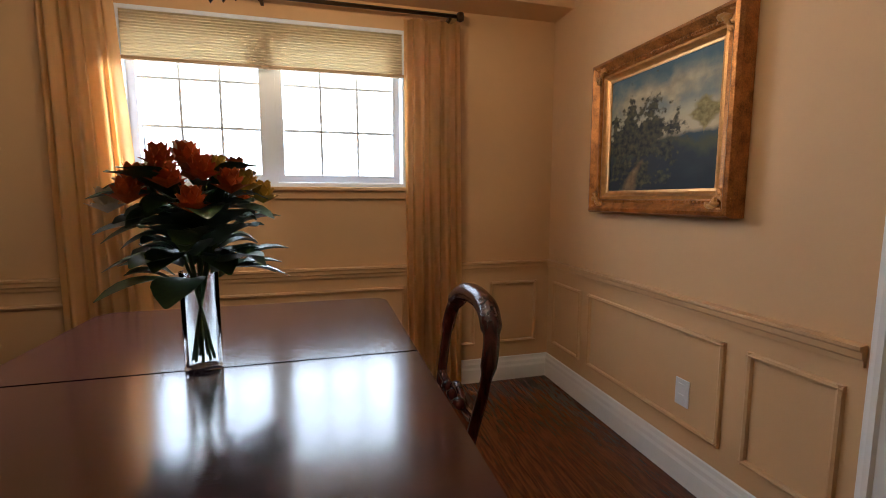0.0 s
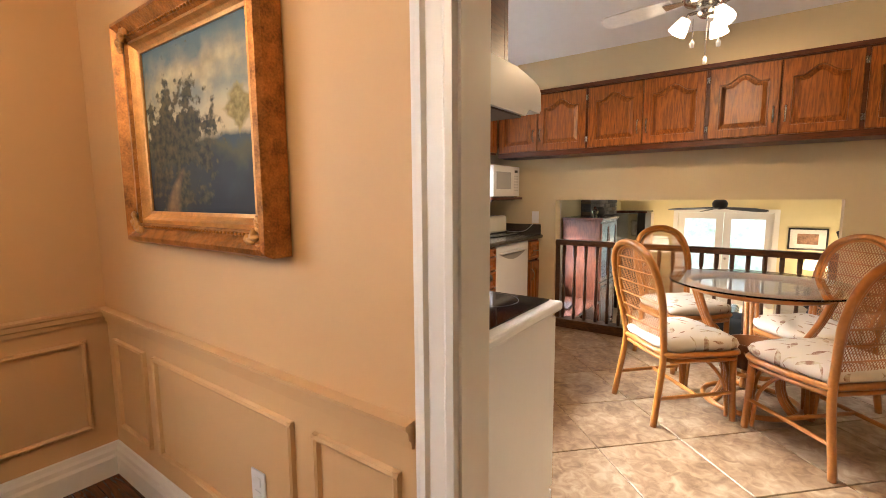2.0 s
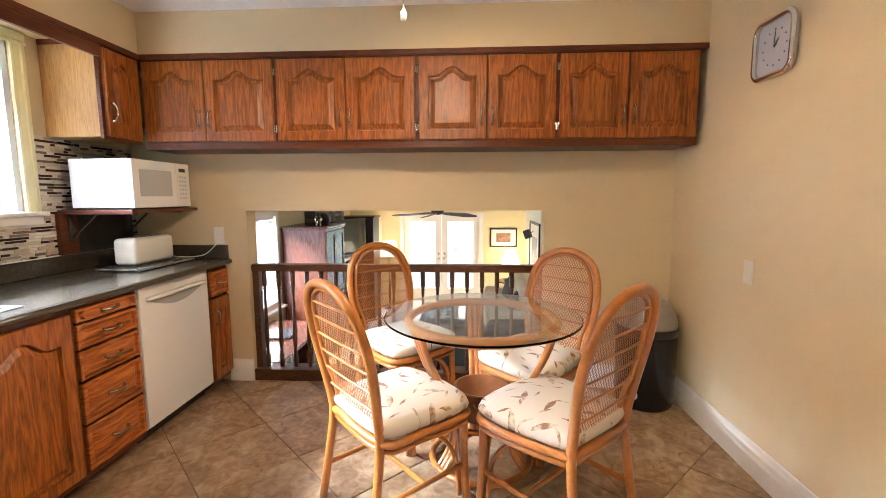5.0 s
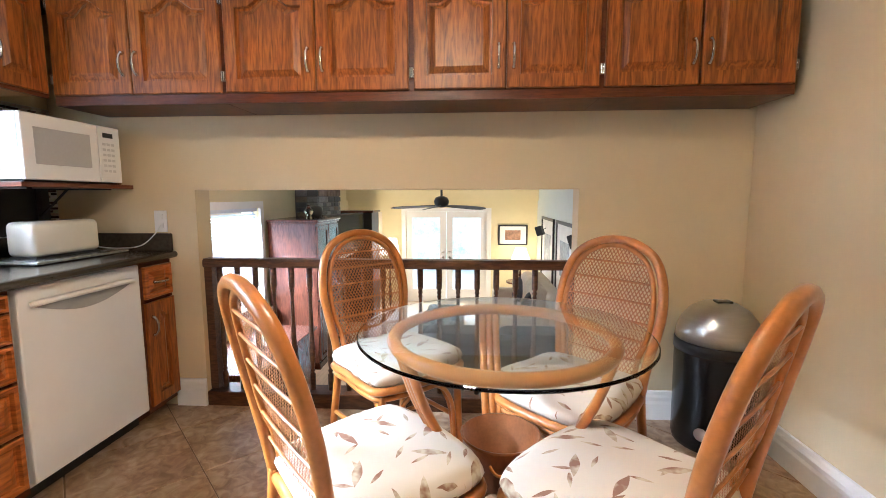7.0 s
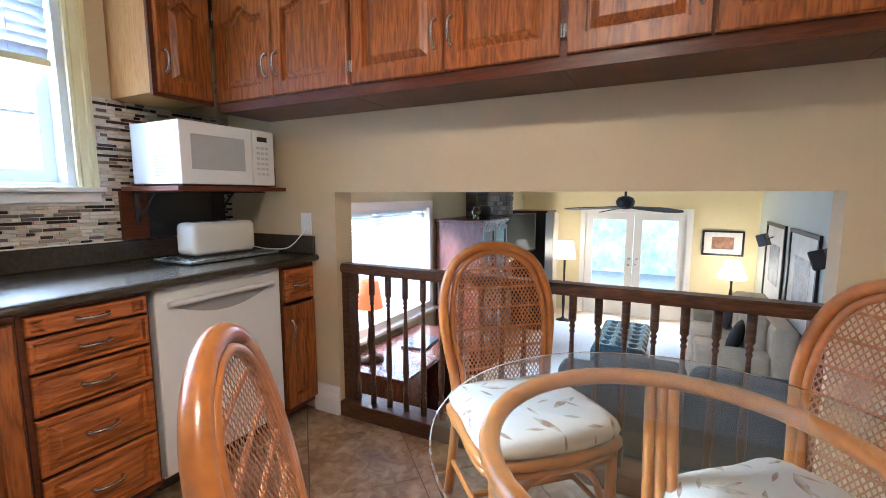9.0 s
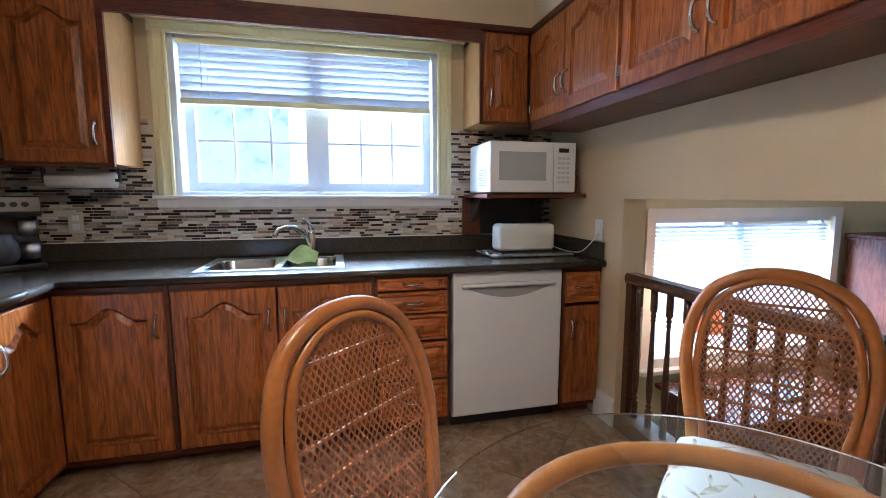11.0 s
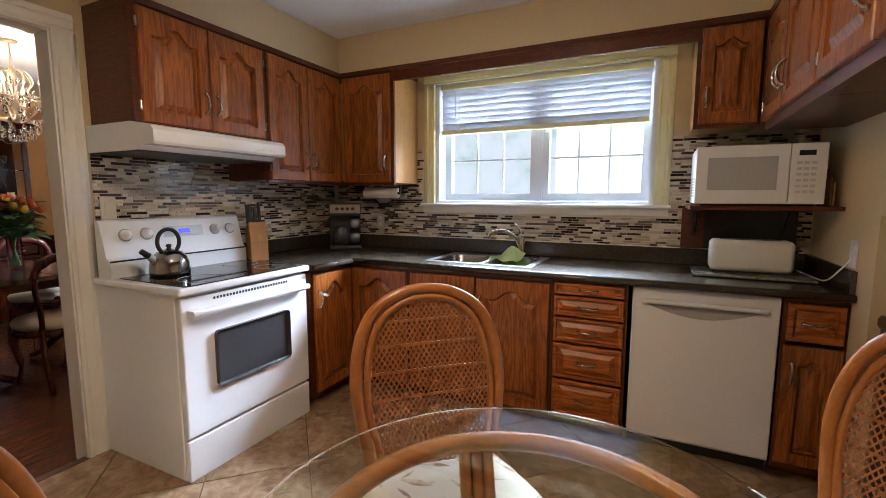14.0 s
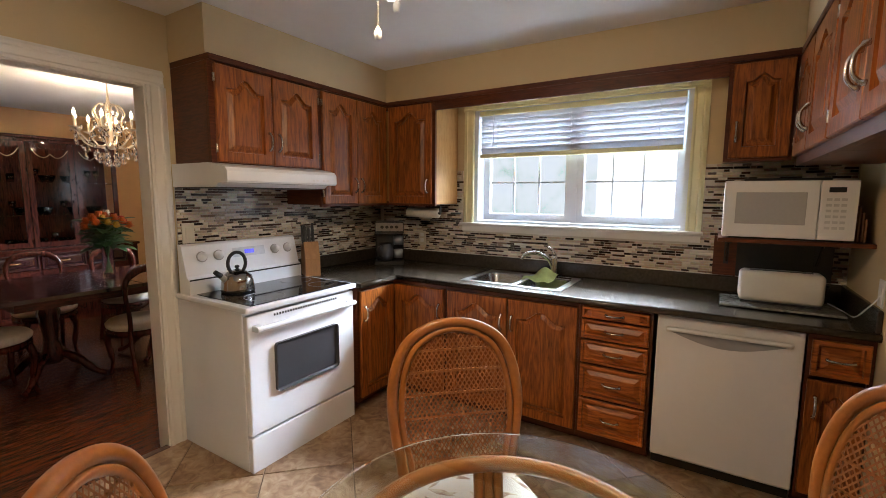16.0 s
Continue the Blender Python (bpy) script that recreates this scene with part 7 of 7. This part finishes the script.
BEIGE = mat("beige_upholstery", (0.48, 0.4, 0.29), 0.9, var=0.15, scale=8, bump=0.2, bscale=200)
SLATE = mat("slate_upholstery", (0.05, 0.065, 0.085), 0.8, var=0.2, scale=8, bump=0.2, bscale=200)
sofa(9.6, 11.6, -0.88, 0.02, -0.12, BEIGE, "beige upholstered sofa along the wall", "s")
sofa(7.55, 8.45, -0.75, 1.05, -0.08, SLATE, "dark slate sofa with its back to the railing", "w")
for x, y, z, rz, mt, lb in ((11.2, -0.42, -0.44, 10, mat("dark_pillow", (0.05, 0.045, 0.05), 0.9), "dark square throw pillow on the sofa"), (10.05, -0.40, -0.44, -12, mat("black_pillow", (0.02, 0.02, 0.02), 0.9), "black throw pillow on the sofa")):
    bm = bmesh.new()
    bmesh.ops.create_uvsphere(bm, u_segments=20, v_segments=12, radius=1)
    for v_ in bm.verts:
        x_, y_, z_ = v_.co
        q = max(abs(x_), abs(z_), 1e-4) / max(math.hypot(x_, z_), 1e-4)
        v_.co = (x_ / max(q, 0.72) * 0.19, y_ * 0.075, z_ / max(q, 0.72) * 0.19)
    pl = tagged(part("throw_pillow", bm, mt, None, "", True), lb, "pillow")
    pl.matrix_world = pose(x, y, z + 0.07, -18, 0, rz + 180)
o = thing("ottoman", "teal tufted ottoman with button top", "ottoman")
TEAL = mat("teal_leather", (0.03, 0.06, 0.075), 0.22, var=0.25, scale=10)
bm = bmesh.new()
gx, gy = 40, 24
rows = []
for j in range(gy + 1):
    row = []
    for i in range(gx + 1):
        x, y = 9.7 + 1.35 * i / gx, 0.5 + 0.62 * j / gy
        u, v_ = (x - 9.7) / 0.193, (y - 0.5) / 0.155
        dip = math.cos(math.pi * (u + v_)) * math.cos(math.pi * (u - v_))
        edge = min(i, gx - i, j, gy - j)
        row.append(bm.verts.new((x, y, -0.60 - 0.05 * max(0, dip) ** 2 - (0.05 if edge == 0 else 0.012 if edge == 1 else 0))))
    rows.append(row)
for a_, b_ in zip(rows, rows[1:]):
    for i in range(gx):
        bm.faces.new([a_[i], a_[i + 1], b_[i + 1], b_[i]])
part("tufted_top", bm, TEAL, o, "", True)
part("body", box(9.7, 0.5, FZ + 0.1, 11.05, 1.12, -0.645, 0.01), TEAL, o)
for x in (9.78, 10.97):
    for y in (0.58, 1.04):
        part("leg", box(x - 0.03, y - 0.03, FZ, x + 0.03, y + 0.03, FZ + 0.1), BLACK, o)
tagged(part("rug", box(9.2, 0.1, FZ + 0.001, 12.0, 2.2, FZ + 0.014, 0.004), mat("pale_rug", (0.62, 0.6, 0.57), 0.95, var=0.1, scale=20, bump=0.4, bscale=250)), "pale woven area rug on the wooden floor", "rug")
k = thing("desk", "dark cherry desk under the family room window", "desk")
part("top", box(7.1, 2.15, -0.30, 8.55, 2.88, -0.265, 0.006), CHERRY, k)
part("pedestal", box(7.15, 2.2, FZ, 7.55, 2.84, -0.30), CHERRY, k)
part("pedestal", box(8.1, 2.2, FZ, 8.5, 2.84, -0.30), CHERRY, k)
part("back_panel", box(7.55, 2.80, FZ + 0.3, 8.1, 2.82, -0.30), CHERRY, k)
l = thing("laptop", "closed dark laptop on the desk", "laptop", at=(7.95, 2.5, -0.265), rz=8)
part("base", box(-0.19, -0.13, 0, 0.19, 0.13, 0.014, 0.004), BLACK, l)
part("lid", box(-0.19, -0.13, 0.015, 0.19, 0.13, 0.024, 0.004), DGREY, l)
lamp("desk_lamp", "small desk lamp with an orange shade", 7.36, 2.68, -0.265, 0.22, 0.47, 0.12, 0.085, ORANGE, BRONZE)

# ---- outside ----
# Material for flat outside views that glow by themselves, brightness set in the colours.
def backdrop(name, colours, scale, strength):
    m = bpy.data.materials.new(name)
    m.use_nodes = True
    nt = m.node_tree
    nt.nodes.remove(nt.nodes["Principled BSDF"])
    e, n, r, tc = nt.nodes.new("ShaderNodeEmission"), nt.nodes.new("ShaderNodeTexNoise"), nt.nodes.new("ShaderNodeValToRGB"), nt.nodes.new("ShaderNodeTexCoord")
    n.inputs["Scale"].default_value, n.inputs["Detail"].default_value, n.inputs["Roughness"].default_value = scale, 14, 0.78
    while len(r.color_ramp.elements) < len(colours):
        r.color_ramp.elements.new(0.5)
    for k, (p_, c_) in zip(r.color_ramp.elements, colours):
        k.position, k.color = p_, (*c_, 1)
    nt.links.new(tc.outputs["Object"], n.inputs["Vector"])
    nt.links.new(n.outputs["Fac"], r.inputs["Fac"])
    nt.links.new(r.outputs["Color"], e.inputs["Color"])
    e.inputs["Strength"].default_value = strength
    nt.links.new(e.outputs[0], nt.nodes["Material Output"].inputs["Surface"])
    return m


# Garden and yard sheets: daylight glare is painted in as near-white greens.
tagged(part("backdrop_garden", box(2.25, 5.0, -1.5, 4.15, 5.02, 2.5), backdrop("glowing_foliage", [(0.33, (0.42, 0.56, 0.46)), (0.43, (0.72, 0.84, 0.78)), (0.52, (0.96, 1, 1)), (0.7, (0.82, 0.92, 1))], 3.0, 1.25)), "glowing backdrop of garden foliage with haze painted in", "backdrop", kind="structure")
tagged(part("backdrop_sky", box(2.2, 9.0, -1.5, 14, 9.02, 5.5), backdrop("white_haze", [(0.4, (0.93, 0.97, 1)), (0.6, (1, 1, 1))], 1.2, 2.6)), "bright white overcast haze outside", "backdrop", kind="structure")
tagged(part("backdrop_yard", box(19.0, -6, -2.5, 19.02, 8, 3.5), backdrop("glowing_yard", [(0.36, (0.36, 0.62, 0.42)), (0.47, (0.66, 0.88, 0.8)), (0.58, (0.9, 1, 1))], 0.9, 1.25)), "glowing backdrop of the yard with haze painted in", "backdrop", kind="structure")
ground = structure("ground", box(-30, 3.3, -1.6, 40, 60, -1.5), mat("lawn", (0.08, 0.13, 0.04), 0.9, var=0.4, scale=3), "green lawn outside", "ground")
structure("ground_yard", box(13.2, -30, -1.3, 60, 3.2, -1.2), mat("yard_paving", (0.35, 0.34, 0.32), 0.9, var=0.2), "pale paved yard outside", "ground")
h = thing("neighbour_house", "white-sided neighbouring house with a grey roof", "house")
SIDING = mat("white_siding", (0.8, 0.82, 0.84), 0.6, var=0.03)
wl = part("wall", box(-6, 7.0, -1.5, 3.0, 7.2, 2.35), SIDING, h)
for i in range(22):
    part("siding_board", box(-6, 6.985, -1.3 + i * 0.165, 3.0, 7.0, -1.3 + i * 0.165 + 0.15), SIDING, wl)
part("eave", box(-6.2, 6.7, 2.35, 3.2, 7.2, 2.5), SIDING, h)
part("roof", prism(bmesh.new(), [(6.6, 2.5), (9.5, 4.2), (9.5, 4.1), (6.6, 2.4)], (-6.2, 0, 0), (0, 1, 0), (0, 0, 1), (9.4, 0, 0)), mat("grey_shingle", (0.2, 0.2, 0.21), 0.9, var=0.3, scale=20), h)
for x in (0.2, 1.9):
    wd = part("window", wall_with_holes("y", 6.96, 7.0, x, x + 0.8, 0.5, 1.45, [(x + 0.06, x + 0.74, 0.56, 1.39)]), TRIM, h)
    part("pane", box(x + 0.06, 6.975, 0.56, x + 0.74, 6.98, 1.39), mat("blind_pane", (0.6, 0.63, 0.66), 0.3), wd)

# ---- floor tiles and planks ----
def clip(poly, x0, x1, y0, y1):
    """The part of a polygon inside a rectangle."""
    for ax, lim, keep in ((0, x0, 1), (0, x1, -1), (1, y0, 1), (1, y1, -1)):
        out = []
        for p, q in zip(poly, poly[1:] + poly[:1]):
            a, b = (p[ax] - lim) * keep, (q[ax] - lim) * keep
            if a >= 0:
                out.append(p)
            if (a >= 0) != (b >= 0):
                f = a / (a - b)
                out.append((p[0] + f * (q[0] - p[0]), p[1] + f * (q[1] - p[1])))
        poly = out
        if len(poly) < 3:
            return []
    return poly


def stone_tile(name):
    """Mottled beige and rust stone, each tile a little different."""
    m = bpy.data.materials.new(name)
    m.use_nodes = True
    nt = m.node_tree
    b = nt.nodes["Principled BSDF"]
    geo, oi = nt.nodes.new("ShaderNodeNewGeometry"), nt.nodes.new("ShaderNodeObjectInfo")
    sh = nt.nodes.new("ShaderNodeVectorMath")
    sh.operation = "MULTIPLY_ADD"
    cb = nt.nodes.new("ShaderNodeCombineXYZ")
    nt.links.new(oi.outputs["Random"], cb.inputs["X"])
    nt.links.new(oi.outputs["Random"], cb.inputs["Z"])
    nt.links.new(cb.outputs[0], sh.inputs[0])
    sh.inputs[1].default_value = (40, 0, 23)
    nt.links.new(geo.outputs["Position"], sh.inputs[2])
    n1, n2, n3 = (nt.nodes.new("ShaderNodeTexNoise") for _ in range(3))
    for n, s, d, ds in ((n1, 4.0, 6, 0.8), (n2, 16, 8, 1.2), (n3, 90, 4, 0)):
        n.inputs["Scale"].default_value, n.inputs["Detail"].default_value, n.inputs["Distortion"].default_value = s, d, ds
        nt.links.new(sh.outputs[0], n.inputs["Vector"])
    r1 = nt.nodes.new("ShaderNodeValToRGB")
    els = r1.color_ramp.elements
    els.new(0.5)
    for e, (p, c) in zip(els, ((0.36, (0.17, 0.09, 0.044)), (0.5, (0.31, 0.195, 0.108)), (0.64, (0.46, 0.34, 0.22)))):
        e.position, e.color = p, (*c, 1)
    mxn = nt.nodes.new("ShaderNodeMix")
    mxn.inputs["Factor"].default_value = 0.5
    nt.links.new(n1.outputs["Fac"], mxn.inputs["A"])
    nt.links.new(n2.outputs["Fac"], mxn.inputs["B"])
    nt.links.new(mxn.outputs["Result"], r1.inputs["Fac"])
    nt.links.new(r1.outputs["Color"], b.inputs["Base Color"])
    b.inputs["Roughness"].default_value = 0.4
    bp = nt.nodes.new("ShaderNodeBump")
    bp.inputs["Strength"].default_value, bp.inputs["Distance"].default_value = 0.25, 0.003
    nt.links.new(n2.outputs["Fac"], bp.inputs["Height"])
    nt.links.new(bp.outputs["Normal"], b.inputs["Normal"])
    return m


TILE = stone_tile("beige_stone_tile")
kf = bpy.data.objects["floor_kitchen"]
S = 0.452
dx = S / math.sqrt(2)
ox, oy = 5.09, 1.84
g = 0.003 * math.sqrt(2)
whole = None
for i in range(-14, 15):
    for j in range(-14, 15):
        cx, cy = ox + (i - j) * dx, oy - (i + j) * dx - dx
        poly = [(cx, cy - dx + g), (cx + dx - g, cy), (cx, cy + dx - g), (cx - dx + g, cy)]
        cut = clip(poly, 2.803, 6.0, -0.98, 2.64)
        if len(cut) < 3:
            continue
        full = all(abs(a[0] - b[0]) + abs(a[1] - b[1]) < 1e-6 for a, b in zip(cut, poly)) and len(cut) == 4
        if full and whole is not None:
            o = new("tile", whole)
        else:
            bm = prism(bmesh.new(), [(x - cx, y - cy) for x, y in cut], (0, 0, 0), (1, 0, 0), (0, 1, 0), (0, 0, 0.008))
            top = [e for e in bm.edges if all(v.co.z > 0.007 for v in e.verts)]
            bmesh.ops.bevel(bm, geom=top, offset=0.002, segments=1, affect="EDGES")
            me = shell("tile", bm, TILE)
            if full:
                whole = me
            o = new("tile", me)
        o.parent = kf
        o.location = (cx, cy, 0.027)

PLANK = oak("dark_oak_plank", (0.045, 0.013, 0.005), (0.13, 0.038, 0.013), (7, 0.6, 7), 0.25)
df = bpy.data.objects["floor_dining"]
rnd = random.Random(9)
meshes = {}
x = -1.46
pw = 0.083
while x < 2.80:
    w = min(pw, 2.80 - x)
    y = -1.7 - rnd.random() * 0.6
    while y < 2.9:
        L = rnd.choice((0.7, 1.0, 1.3, 1.6))
        a, b = max(y, -1.71), min(y + L, 2.94)
        if b - a > 0.05:
            key = (round(w, 3), round(b - a, 2))
            if key not in meshes:
                bm = prism(bmesh.new(), [(0.0007, 0.0007), (key[0] - 0.0007, 0.0007), (key[0] - 0.0007, key[1] - 0.0007), (0.0007, key[1] - 0.0007)], (0, 0, 0), (1, 0, 0), (0, 1, 0), (0, 0, 0.012))
                top = [e for e in bm.edges if all(v.co.z > 0.011 for v in e.verts)]
                bmesh.ops.bevel(bm, geom=top, offset=0.001, segments=1, affect="EDGES")
                meshes[key] = shell("plank", bm, PLANK)
            o = new("plank", meshes[key])
            o.parent = df
            o.location = (x, a, -0.012)
        y += L
    x += pw
tagged(part("threshold", box(2.785, -0.076, 0.0, 2.835, 0.76, 0.037, 0.006), RAILWOOD), "dark wooden threshold strip in the doorway", "threshold", kind="structure")
